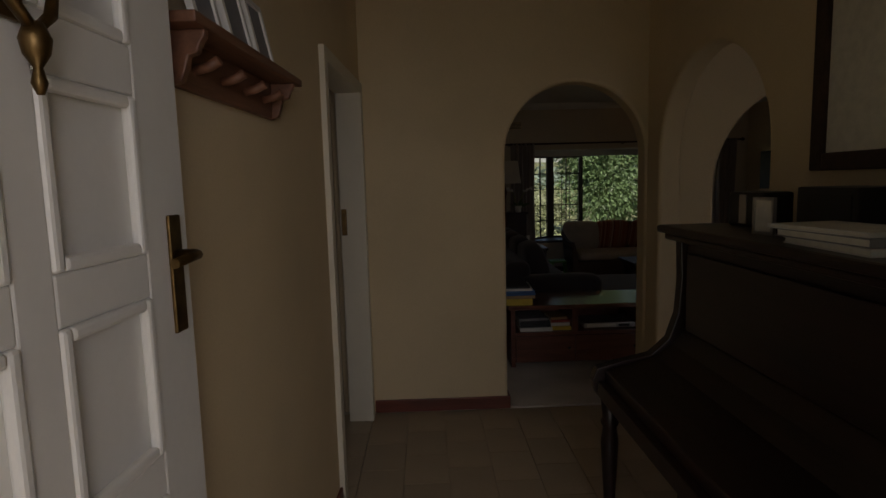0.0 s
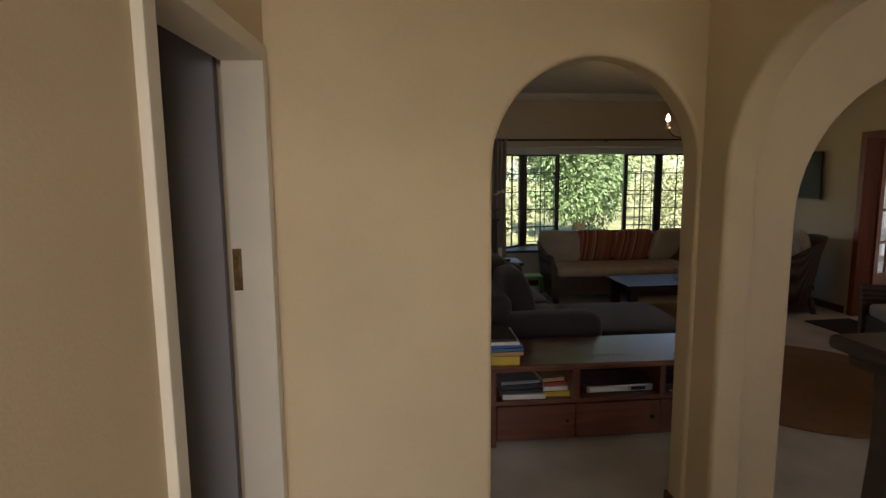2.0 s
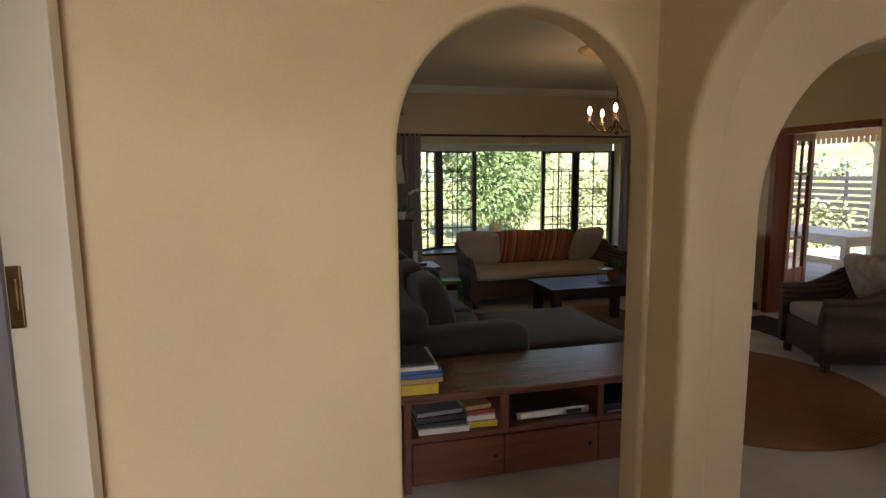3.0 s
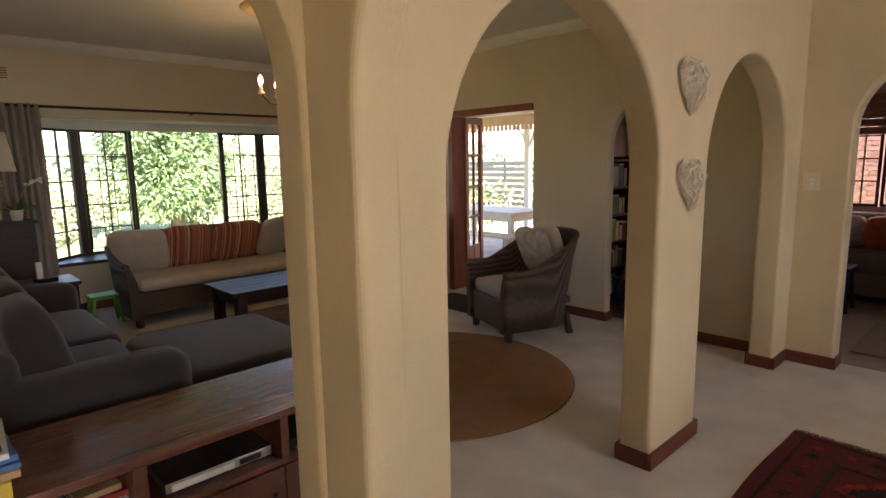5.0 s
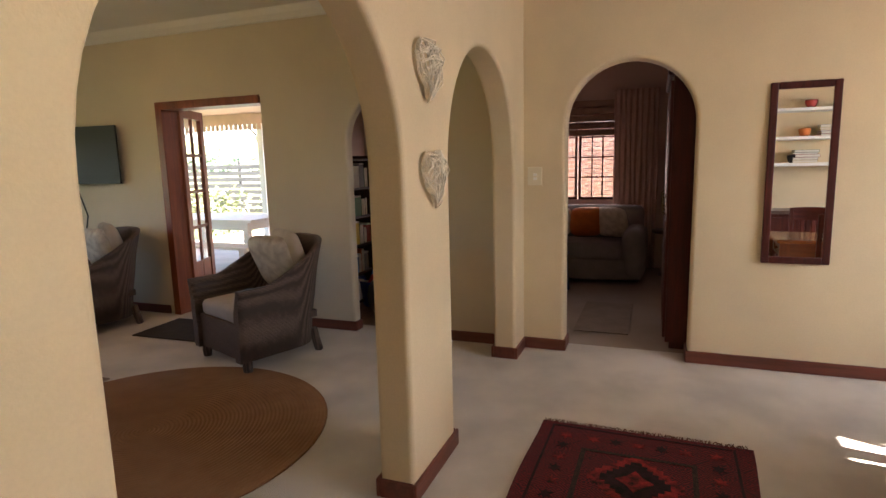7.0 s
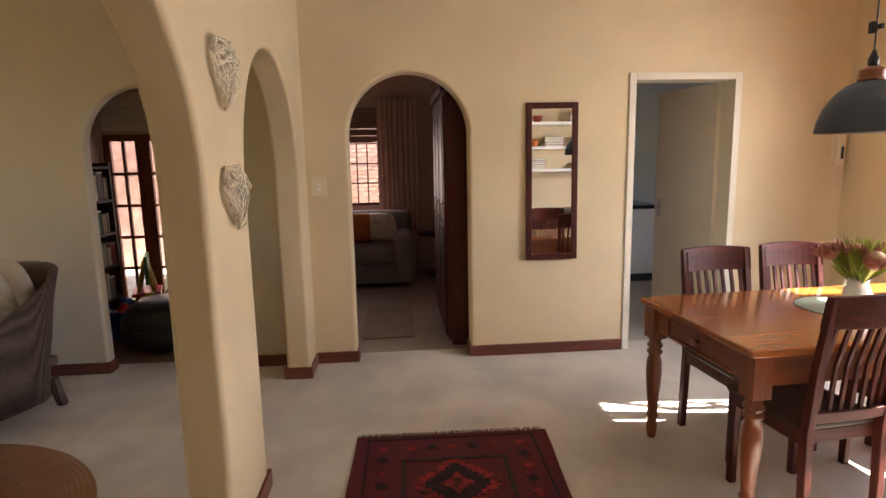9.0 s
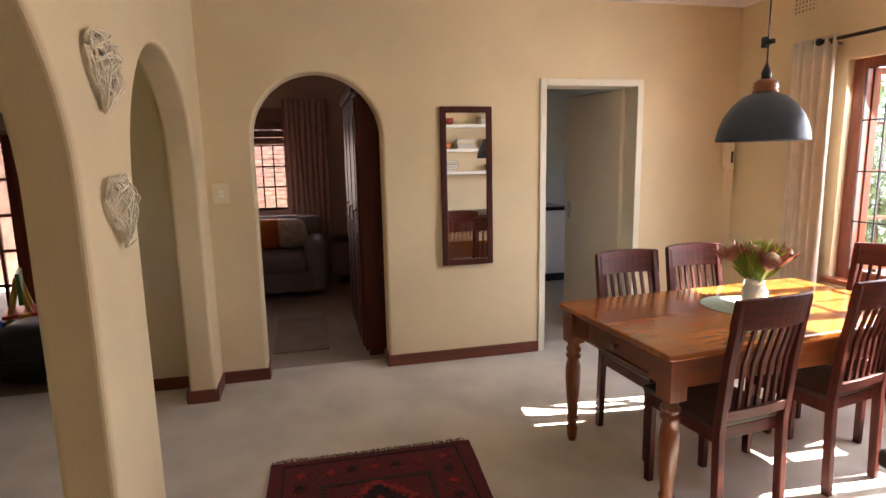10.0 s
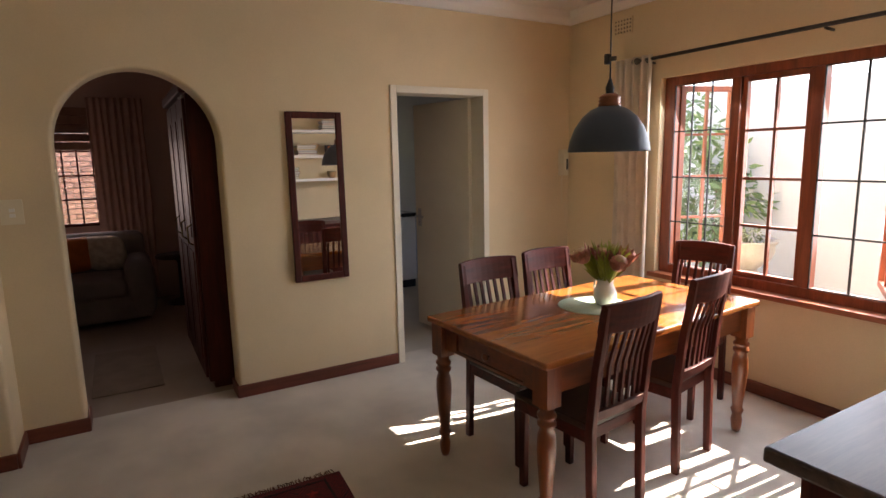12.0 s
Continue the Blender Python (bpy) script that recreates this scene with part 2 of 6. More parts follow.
def outline(points, depth, axis="y", at=0.0, bm=None):
    """A flat outline of (u, v) points, thickened: u, v are x, z for axis y; y, z for axis x; x, y for axis z."""
    bm = bm or bmesh.new()
    put = {"y": lambda u, v, d: (u, d, v), "x": lambda u, v, d: (d, u, v), "z": lambda u, v, d: (u, v, d)}[axis]
    front = [bm.verts.new(put(u, v, at)) for u, v in points]
    back = [bm.verts.new(put(u, v, at + depth)) for u, v in points]
    bm.faces.new(front)
    bm.faces.new(back[::-1])
    n = len(points)
    for i in range(n):
        bm.faces.new((front[(i + 1) % n], front[i], back[i], back[(i + 1) % n]))
    bmesh.ops.recalc_face_normals(bm, faces=bm.faces[:])
    return bm


def part(name, bm, mat, parent=None, label="", bevel=0.0, angle=35):
    """Links a bmesh as one mesh object under a thing or a part."""
    me = bpy.data.meshes.new(name)
    bm.to_mesh(me)
    bm.free()
    me.materials.append(mat)
    o = new(name, me)
    if parent is not None:
        o.parent = parent
    if label:
        o["label"] = label
    if bevel:
        b = o.modifiers.new("edge", "BEVEL")
        b.width, b.segments, b.limit_method, b.angle_limit = bevel, 2, "ANGLE", radians(angle)
    return o


def thing(name, m, label, category, group="", kind=""):
    o = new(name)
    o.empty_display_size = 0.1
    o.matrix_basis = m
    return tagged(o, label, category, group, kind)


def structure(name, bm, mat, label, category, bevel=0.0):
    return tagged(part(name, bm, mat, None, "", bevel, 40), label, category, "", "structure")


def arch(u0, u1, crown, segs=28):
    """The upper outline of a round-headed opening from u0 to u1, from floor to floor."""
    r, c = (u1 - u0) / 2, (u0 + u1) / 2
    pts = [(u0, 0.0)]
    pts += [(c - r * math.cos(math.pi * i / segs), crown - r + r * math.sin(math.pi * i / segs)) for i in range(segs + 1)]
    return pts + [(u1, 0.0)]


def square(u0, u1, top):
    return [(u0, 0.0), (u0, top), (u1, top), (u1, 0.0)]


H = 2.70          # ceiling height


def wall(name, u0, u1, openings, axis, at, depth, label, top=H, bevel=0.022, mat=None):
    pts = [(u0, 0.0)]
    for o in openings:
        pts += o
    pts += [(u1, 0.0), (u1, top), (u0, top)]
    clean = [p for i, p in enumerate(pts) if i == 0 or (abs(p[0] - pts[i - 1][0]) + abs(p[1] - pts[i - 1][1])) > 1e-5]
    w = structure(name, outline(clean, depth, axis, at), mat or PLASTER, label, "wall", bevel)
    w.modifiers["edge"].segments = 4
    return w


def window_wall(name, u0, u1, a0, a1, z0, z1, axis, at, depth, label, mat=None, top=H):
    """A wall with one window opening."""
    lots = [(u0, a0, 0, top), (a1, u1, 0, top), (a0, a1, 0, z0), (a0, a1, z1, top)]
    if axis == "y":
        bm = boxes(*[(p, at, r, q, at + depth, s) for p, q, r, s in lots])
    else:
        bm = boxes(*[(at, p, r, at + depth, q, s) for p, q, r, s in lots])
    return structure(name, bm, mat or PLASTER, label, "wall")


# ---------- setting ----------
A1, A2, A3, A4, A5, AX = arch(0.755, 1.65, 2.10), arch(2.06, 3.37, 2.07), arch(3.885, 5.195, 2.05), arch(2.685, 3.54, 2.08), arch(4.49, 5.31, 2.0), arch(2.64, 3.73, 2.14)
wall("wall_hall_end", -0.33, 1.80, [A1], "y", 3.915, 0.14, "cream plastered wall with a round-headed arch")
wall("wall_arcade", 1.775, 5.505, [A2, A3], "y", 3.84, 0.16, "cream plastered wall with two round-headed arches")
wall("wall_hall_side", -0.37, 3.94, [AX], "x", 1.665, 0.135, "cream plastered wall with an arch between hall and dining room")
wall("wall_east", -0.37, 3.92, [square(0.72, 1.485, 2.02), A4], "x", 5.48, 0.18, "cream plastered wall with a door and an arch")
wall("wall_living_east", 3.92, 9.65, [A5, square(6.15, 7.29, 2.02)], "x", 5.48, 0.10, "cream wall with an arch and garden doors, cool daylight put into its colour", mat=LIVING)
# the hall narrows a little towards the entrance: its left side turns about the far door post
SLANT = pose(-0.145, 3.79, 0, 0, 0, -2.86) @ pose(0.145, -3.79, 0)
wall("wall_hall_left", 0.40, 3.915, [square(2.90, 3.79, 2.05)], "x", -0.28, 0.135, "cream plastered hall wall with a doorway").matrix_basis = SLANT
wall("wall_front_hall", -0.50, 1.665, [square(-0.22, 0.84, 2.10)], "y", 0.29, 0.20, "cream front wall with the entrance")
window_wall("wall_dining_window", 1.80, 5.48, 2.58, 4.54, 0.66, 2.07, "y", -0.37, 0.20, "cream plastered wall with a wide window")
window_wall("wall_living_window", 0.9, 5.48, 1.99, 4.93, 0.48, 1.985, "y", 9.45, 0.2, "cream wall with a bay window, cool daylight put into its colour", LIVING)
skew = outline([(0.60, 4.055), (0.73, 4.055), (1.06, 9.45), (0.90, 9.45)], H, "z", 0.0)
structure("wall_living_left", skew, LIVING, "cream living room wall, cool daylight put into its colour", "wall")

structure("floor_hall", boxes((-0.50, -0.37, -0.1, 1.66, 3.93, -0.012)), VINYL, "beige hall floor slab", "floor")
structure("floor_carpet", boxes((1.66, -0.37, -0.1, 5.66, 3.93, 0.0), (-0.45, 3.93, -0.1, 5.66, 9.65, 0.0)), CARPET, "pale beige carpet over dining and living rooms", "floor")
structure("ceiling", boxes((-0.50, -0.37, H, 5.66, 9.65, H + 0.12)), CEILING, "white painted ceiling", "ceiling")


def cove(name, x0, y0, x1, y1, d=0.09):
    """Curved plaster cornice round a room."""
    prof = [(0, 0), (0, -d), (d * 0.3, -d * 0.95), (d * 0.75, -d * 0.55), (d, 0)]
    bm = bmesh.new()
    loops = []
    for o, z in prof:
        loops.append([bm.verts.new(p) for p in ((x0 + o, y0 + o, H + z), (x1 - o, y0 + o, H + z), (x1 - o, y1 - o, H + z), (x0 + o, y1 - o, H + z))])
    for a, b in zip(loops, loops[1:] + loops[:1]):
        for i in range(4):
            bm.faces.new((a[i], a[(i + 1) % 4], b[(i + 1) % 4], b[i]))
    bmesh.ops.recalc_face_normals(bm, faces=bm.faces[:])
    return structure(name, bm, CEILING, "white curved plaster cornice", "trim")


cove("trim_dining", 1.80, -0.17, 5.48, 3.84)
cove("trim_living", 1.06, 4.055, 5.48, 9.45)


def skirting(name, runs, label="red-brown varnished wooden skirting board"):
    """Runs of (x0, y0, x1, y1) boxes, 90 mm high, mitred by butting."""
    bm = bmesh.new()
    for x0, y0, x1, y1 in runs:
        block(bm, x0, y0, 0.0, x1, y1, 0.085)
    o = part(name, bm, SKIRT_Y if abs(runs[0][3] - runs[0][1]) > abs(runs[0][2] - runs[0][0]) else SKIRT, None, "", 0.006, 60)
    return tagged(o, label, "skirting", "", "structure")


K = 0.016
skirting("baseboard_hall_end", [(-0.12, 3.915 - K, 0.755 + K, 3.915), (0.755, 3.915, 0.755 + K, 4.055)])
skirting("baseboard_hall_pier", [(1.65 - K, 3.915, 1.65, 4.055), (1.65 - K, 3.73, 1.665, 3.915)])
skirting("baseboard_arch_jamb", [(1.665 - K, 3.73 - K, 1.80 + K, 3.73), (1.80, 3.73, 1.80 + K, 3.84 - K), (1.80, 3.84 - K, 2.06 + K, 3.84), (2.06, 3.84, 2.06 + K, 4.0)])
skirting("baseboard_pillar", [(3.37 - K, 3.84 - K, 3.885 + K, 3.84), (3.37 - K, 3.84, 3.37, 4.0), (3.885, 3.84, 3.885 + K, 4.0), (3.37 - K, 4.0, 3.885 + K, 4.0 + K)])
skirting("baseboard_corner", [(5.195 - K, 3.84 - K, 5.48 - K, 3.84), (5.195 - K, 3.84, 5.195, 4.0), (5.195 - K, 4.0, 5.48 - K, 4.0 + K)])
skirting("baseboard_arch_side", [(5.48 - K, 3.54 - K, 5.48, 3.84), (5.48, 3.54 - K, 5.66, 3.54)])
skirting("baseboard_mirror_wall", [(5.48 - K, 1.525, 5.48, 2.685 + K), (5.48, 2.685, 5.66, 2.685 + K)])
skirting("baseboard_dining_corner", [(5.48 - K, -0.17, 5.48, 0.68)])
skirting("baseboard_window_wall", [(1.80, -0.17, 5.48 - K, -0.17 + K)])
skirting("baseboard_dining_west", [(1.80, -0.17 + K, 1.80 + K, 2.64 + K), (1.665 - K, 2.64, 1.80, 2.64 + K)])
skirting("baseboard_hall_right", [(1.665 - K, 0.49, 1.665, 2.64)])
skirting("baseboard_hall_left", [(-0.145, 0.49, -0.145 + K, 2.85)]).matrix_basis = SLANT
skirting("baseboard_living_east", [(5.48 - K, 4.0 + K, 5.48, 4.49), (5.48 - K, 5.31 - K, 5.48, 6.07), (5.48, 5.31 - K, 5.58, 5.31), (5.48 - K, 7.38, 5.48, 9.45)])
skirting("baseboard_living_back", [(1.06, 9.45 - K, 5.48 - K, 9.45)])

# hall floor tiles: thin strips with narrow joints


def tile_piece():
    bm = boxes((-0.113, -0.148, -0.012, 0.113, 0.148, 0.0))
    me = bpy.data.meshes.new("tile")
    bm.to_mesh(me)
    bm.free()
    me.materials.append(VINYL)
    return me


# ---------- windows and doors ----------
def casement(parent, w, h, nx, ny, m, wood_mat, name="casement", stile=0.05, bar=0.022, pane=True, thick=0.04, bar_mat=None):
    """A glazed frame in its own x-z plane, lower left corner at the origin of m."""
    fr = part(name, boxes((0, 0, 0, stile, thick, h), (w - stile, 0, 0, w, thick, h), (stile, 0, 0, w - stile, thick, stile), (stile, 0, h - stile, w - stile, thick, h), bevel=0.004), wood_mat, parent)
    fr.matrix_basis = m
    for i in range(1, nx):
        x = stile + (w - 2 * stile) * i / nx
        part("glazing_bar", boxes((x - bar / 2, 0.008, stile, x + bar / 2, thick - 0.008, h - stile)), bar_mat or wood_mat, fr)
    for j in range(1, ny):
        z = stile + (h - 2 * stile) * j / ny
        part("glazing_bar", boxes((stile, 0.009, z - bar / 2, w - stile, thick - 0.009, z + bar / 2)), bar_mat or wood_mat, fr)
    if pane:
        p = part("pane", boxes((stile, thick / 2 - 0.002, stile, w - stile, thick / 2 + 0.002, h - stile)), GLASS, fr)
        p.visible_shadow = False
    return fr


def bars(parent, w, h, nx, ny, m, r=0.006):
    """Burglar bars of black iron."""
    g = part("burglar_bars", boxes(*[(x - r, -r, 0, x + r, r, h) for x in [w * i / nx for i in range(nx + 1)]],
                                   *[(0, -r * 0.8, z - r, w, r * 0.8, z + r) for z in [h * j / ny for j in range(ny + 1)]]), IRON, parent, "black iron burglar bars")
    g.matrix_basis = m
    return g


# dining room window
win = thing("window_1", pose(0.04, -0.17, 0), "red-brown wooden dining window with small panes and open casements", "window", "", "structure")
part("window_frame", boxes((2.54, -0.13, 0.66, 2.61, -0.05, 2.07), (4.42, -0.13, 0.66, 4.50, -0.05, 2.07), (2.61, -0.13, 2.01, 4.42, -0.05, 2.07), (2.61, -0.13, 0.66, 4.42, -0.05, 0.73),
                          (3.93, -0.13, 0.73, 3.99, -0.05, 2.01), (3.44, -0.13, 0.73, 3.50, -0.05, 2.01), (2.95, -0.13, 0.73, 3.01, -0.05, 2.01), bevel=0.005), MERANTI, win)
part("window_sill", boxes((2.48, -0.05, 0.635, 4.53, 0.045, 0.67), bevel=0.006), MERANTI_X, win, "varnished wooden window sill")
casement(win, 0.43, 1.28, 2, 4, pose(3.50, -0.11, 0.73), MERANTI, stile=0.034, bar=0.017)
casement(win, 0.42, 1.28, 2, 4, pose(4.41, -0.11, 0.73, 0, 0, 248), MERANTI, stile=0.04, bar=0.017)
casement(win, 0.42, 1.28, 2, 4, pose(3.02, -0.11, 0.73, 0, 0, -62), MERANTI, stile=0.04, bar=0.017)
casement(win, 0.33, 1.28, 2, 4, pose(2.61, -0.11, 0.73), MERANTI, stile=0.034, bar=0.017)
bars(win, 0.43, 1.28, 3, 4, pose(3.99, -0.06, 0.73), 0.0045)
bars(win, 0.43, 1.28, 2, 4, pose(3.01, -0.06, 0.73), 0.0055)


def curtain(name, x0, x1, z0, z1, y, folds, mat, label, amp=0.035, gather=0.0, m=None):
    """A hanging cloth with soft folds, spread along x."""
    bm = bmesh.new()
    cols, rows = folds * 10, 12
    grid = []
    for j in range(rows + 1):
        t = j / rows
        z = z1 + (z0 - z1) * t
        line = []
        for i in range(cols + 1):
            u = i / cols
            a = amp * (0.55 + 0.45 * math.sin(3 * u + 2 * t)) * math.sin(2 * math.pi * folds * u + 0.5 * math.sin(4 * t + 7 * u))
            x = x0 + (x1 - x0) * u + gather * math.sin(t * math.pi) * (0.5 - u) + 0.006 * math.sin(9 * t + 20 * u)
            line.append(bm.verts.new((x, y + a, z)))
        grid.append(line)
    for a, b in zip(grid, grid[1:]):
        for i in range(cols):
            f = bm.faces.new((a[i], a[i + 1], b[i + 1], b[i]))
            f.smooth = True
    cur = thing(name, m or pose(0, 0, 0), label, "curtain")
    cloth = part("cloth", bm, mat, cur)
    s = cloth.modifiers.new("thickness", "SOLIDIFY")
    s.thickness = 0.004
    return cur


def rod(name, x0, x1, y, z, wall_y, label, r=0.012, mat=None):
    t = thing(name, pose(0, 0, 0), label, "curtain rod")
    part("pole", tube([(x0, y, z), (x1, y, z)], r, 10), mat or IRON, t)
    for x, s in ((x0, -1), (x1, 1)):
        bm = lathe([(0.004, 0), (0.016, 0.008), (0.026, 0.03), (0.028, 0.045), (0.018, 0.065), (0.003, 0.075)], 12)
        bmesh.ops.transform(bm, matrix=Matrix.Translation((x, y, z)) @ Matrix.Rotation(radians(90 * s), 4, "Y"), verts=bm.verts[:])
        part("finial", bm, mat or IRON, t)
    for x in (x0 + 0.06, (x0 + x1) / 2, x1 - 0.06):
        part("bracket", tube([(x, wall_y, z - 0.02), (x, y, z - 0.016)], 0.008, 6), mat or IRON, t)
    return t


rod("curtain_rod", 2.2, 4.66, -0.085, 2.2, -0.17, "long black iron curtain rod above the dining window")
curtain("curtain", 4.55, 4.88, 0.03, 2.23, -0.085, 5, CURTAIN, "cream linen curtain drawn beside the dining window", 0.032)
curtain("curtain", 2.28, 2.54, 0.03, 2.23, -0.085, 5, CURTAIN, "cream linen curtain drawn beside the dining window", 0.032)

# wall vent: a plate with a grid of holes
vent = thing("wall_vent", pose(4.90, -0.17, 2.49), "white plaster air vent with square holes", "air vent")
# black sheet behind the grille paints the shade inside the holes
part("backing", boxes((-0.085, 0.001, -0.055, 0.085, 0.004, 0.055)), BLACK, vent, "black sheet for the shade in the vent holes")
lots = [(-0.085 + i * 0.0283 - 0.006, 0.004, -0.055, -0.085 + i * 0.0283 + 0.006, 0.012, 0.055) for i in range(7)]
part("grille", boxes(*lots, *[(-0.09, 0.005, -0.055 + j * 0.0275 - 0.006, 0.09, 0.013, -0.055 + j * 0.0275 + 0.006) for j in range(5)]), PLASTER, vent)


def architrave(name, y0, y1, top, x, w=0.06, label="white painted door frame", side=-1, deep=0.18):
    """Frame on an x = const wall."""
    d = thing(name, pose(0, 0, 0), label, "door frame", "", "structure")
    xa, xb = x + side * 0.015, x + deep - side * 0.015
    part("jamb", boxes((min(xa, xb), y0 - w, 0, max(xa, xb), y0 + 0.012, top + w), bevel=0.004), CREAM, d)
    part("jamb", boxes((min(xa, xb), y1 - 0.012, 0, max(xa, xb), y1 + w, top + w), bevel=0.004), CREAM, d)
    part("head", boxes((min(xa, xb), y0 + 0.012, top - 0.012, max(xa, xb), y1 - 0.012, top + w), bevel=0.004), CREAM, d)
    return d


def lever(parent, m, plate_mat, h=0.24):
    pl = part("handle_plate", boxes((-0.022, 0, -h * 0.6, 0.022, 0.006, h * 0.4), bevel=0.003), plate_mat, parent, "aged metal handle plate")
    pl.matrix_basis = m
    part("lever", tube([(0, 0.006, 0), (0, 0.045, 0), (-0.03, 0.055, 0), (-0.11, 0.055, -0.004)], 0.009, 8), plate_mat, pl)
    part("keyhole", boxes((-0.004, 0.006, -h * 0.4, 0.004, 0.0075, -h * 0.33)), BLACK, pl)
    return pl


architrave("door_1", 0.72, 1.485, 2.02, 5.48, 0.038)
kd = thing("kitchen_door", pose(5.64, 0.745, 0.006, 0, 0, -80), "plain cream painted door standing open into the kitchen", "door")
part("leaf", boxes((-0.02, 0.0, 0, 0.02, 0.72, 2.0), bevel=0.003), CREAM, kd)
lever(kd, pose(-0.02, 0.66, 1.02, 0, 0, 90), STEEL, 0.16)

architrave("door_2", 2.90, 3.79, 2.05, -0.26, 0.05, "white painted doorway frame in the hall", -1, 0.125).matrix_basis = SLANT
sp = thing("strike_plate", pose(-0.25, 3.776, 1.27), "old metal strike plate on the doorway jamb", "strike plate")
part("plate", boxes((-0.016, -0.008, -0.08, 0.016, 0.0, 0.08), bevel=0.002), BRASS, sp)
part("keeper", boxes((0.004, -0.022, -0.03, 0.012, -0.008, 0.05), bevel=0.002), BRASS, sp)

# front door, panelled, standing open against the left wall
fd = thing("front_door", pose(-0.255, 0.62, 0.008, 0, 0, -2.86), "white painted panelled front door standing open", "door")
W_, HD = 0.78, 2.03
rails = [(0, 0.24), (0.62, 0.70), (0.97, 1.043), (1.31, 1.382), (1.63, 1.708), (1.95, HD)]
stiles = [(0, 0.14), (0.356, 0.424), (W_ - 0.14, W_)]
lots = [(-0.022, a, 0, 0.022, b, HD) for a, b in stiles]
lots += [(-0.022, s0, a, 0.022, s1, b) for a, b in rails for s0, s1 in ((0.14, 0.356), (0.424, W_ - 0.14))]
part("leaf_frame", boxes(*lots), WHITE, fd, "", 0.004, 50)
for y0, y1 in ((0.14, 0.356), (0.424, W_ - 0.14)):
    for z0, z1 in ((0.24, 0.62), (0.70, 0.97), (1.043, 1.31), (1.382, 1.63), (1.708, 1.95)):
        bm = boxes((-0.009, y0, z0, 0.009, y1, z1))
        part("panel", bm, WHITE, fd)
        mo = boxes((0.009, y0, z0, 0.027, y0 + 0.02, z1), (0.009, y1 - 0.02, z0, 0.027, y1, z1), (0.009, y0 + 0.02, z0, 0.027, y1 - 0.02, z0 + 0.02), (0.009, y0 + 0.02, z1 - 0.02, 0.027, y1 - 0.02, z1))
        part("moulding", mo, WHITE, fd, "", 0.006, 50)
hp = part("handle_plate", boxes((0.022, W_ - 0.075, 1.23, 0.029, W_ - 0.035, 1.44), bevel=0.003), BRASS, fd, "long aged brass handle plate")
part("lever", tube([(0.029, W_ - 0.055, 1.37), (0.06, W_ - 0.055, 1.37), (0.07, W_ - 0.065, 1.37), (0.07, W_ - 0.15, 1.365)], 0.009, 8), BRASS, hp)
kn = part("knocker", tube([(0.03, 0.34, 1.860), (0.05, 0.335, 1.760), (0.055, 0.36, 1.690), (0.055, 0.39, 1.665), (0.055, 0.42, 1.690), (0.05, 0.445, 1.760), (0.03, 0.44, 1.860)], 0.0075, 10), BRASS, fd, "aged brass door knocker ring")
part("drop", lathe([(0.004, 1.595), (0.009, 1.608), (0.005, 1.625), (0.014, 1.640), (0.017, 1.657), (0.010, 1.675)], 12, 0.055, 0.39), BRASS, kn)
part("back_plate", boxes((0.022, 0.368, 1.680, 0.03, 0.412, 1.910), bevel=0.003), BRASS, kn)

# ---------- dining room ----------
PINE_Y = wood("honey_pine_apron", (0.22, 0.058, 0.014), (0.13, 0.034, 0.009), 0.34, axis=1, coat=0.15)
table = thing("dining_table", pose(3.81, 1.147, 0, 0, 0, 3.7) @ Matrix.Diagonal((1.01, 0.93, 1.0, 1.0)), "honey pine farmhouse dining table with turned legs", "table")
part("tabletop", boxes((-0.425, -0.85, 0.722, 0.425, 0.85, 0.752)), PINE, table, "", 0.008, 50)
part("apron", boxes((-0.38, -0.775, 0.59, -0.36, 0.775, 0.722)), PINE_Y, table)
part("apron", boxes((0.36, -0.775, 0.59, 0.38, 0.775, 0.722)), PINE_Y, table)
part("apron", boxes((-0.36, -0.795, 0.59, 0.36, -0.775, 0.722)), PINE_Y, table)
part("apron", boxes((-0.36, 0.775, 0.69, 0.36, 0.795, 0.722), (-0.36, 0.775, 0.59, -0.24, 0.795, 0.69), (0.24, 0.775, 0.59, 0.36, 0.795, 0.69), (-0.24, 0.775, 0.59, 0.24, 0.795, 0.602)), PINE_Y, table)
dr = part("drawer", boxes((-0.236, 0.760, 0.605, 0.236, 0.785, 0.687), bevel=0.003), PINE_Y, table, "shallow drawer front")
part("knob", lathe([(0.008, 0), (0.008, 0.012), (0.018, 0.02), (0.018, 0.03), (0.006, 0.036)], 12), PINE_Z, dr)
dr.children[0].matrix_basis = pose(0, 0.785, 0.646, -90, 0, 0)
LEG = [(0.020, 0.0), (0.026, 0.02), (0.030, 0.07), (0.024, 0.10), (0.030, 0.115), (0.034, 0.13), (0.026, 0.145), (0.028, 0.17), (0.037, 0.28), (0.042, 0.36), (0.040, 0.42), (0.030, 0.455),
       (0.041, 0.468), (0.041, 0.48), (0.029, 0.49), (0.041, 0.502), (0.041, 0.514), (0.030, 0.525), (0.036, 0.55)]
for sx in (-1, 1):
    for sy in (-1, 1):
        bm = lathe(LEG, 20, sx * 0.37, sy * 0.785)
        block(bm, sx * 0.37 - 0.042, sy * 0.785 - 0.042, 0.55, sx * 0.37 + 0.042, sy * 0.785 + 0.042, 0.721)
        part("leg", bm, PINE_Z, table)


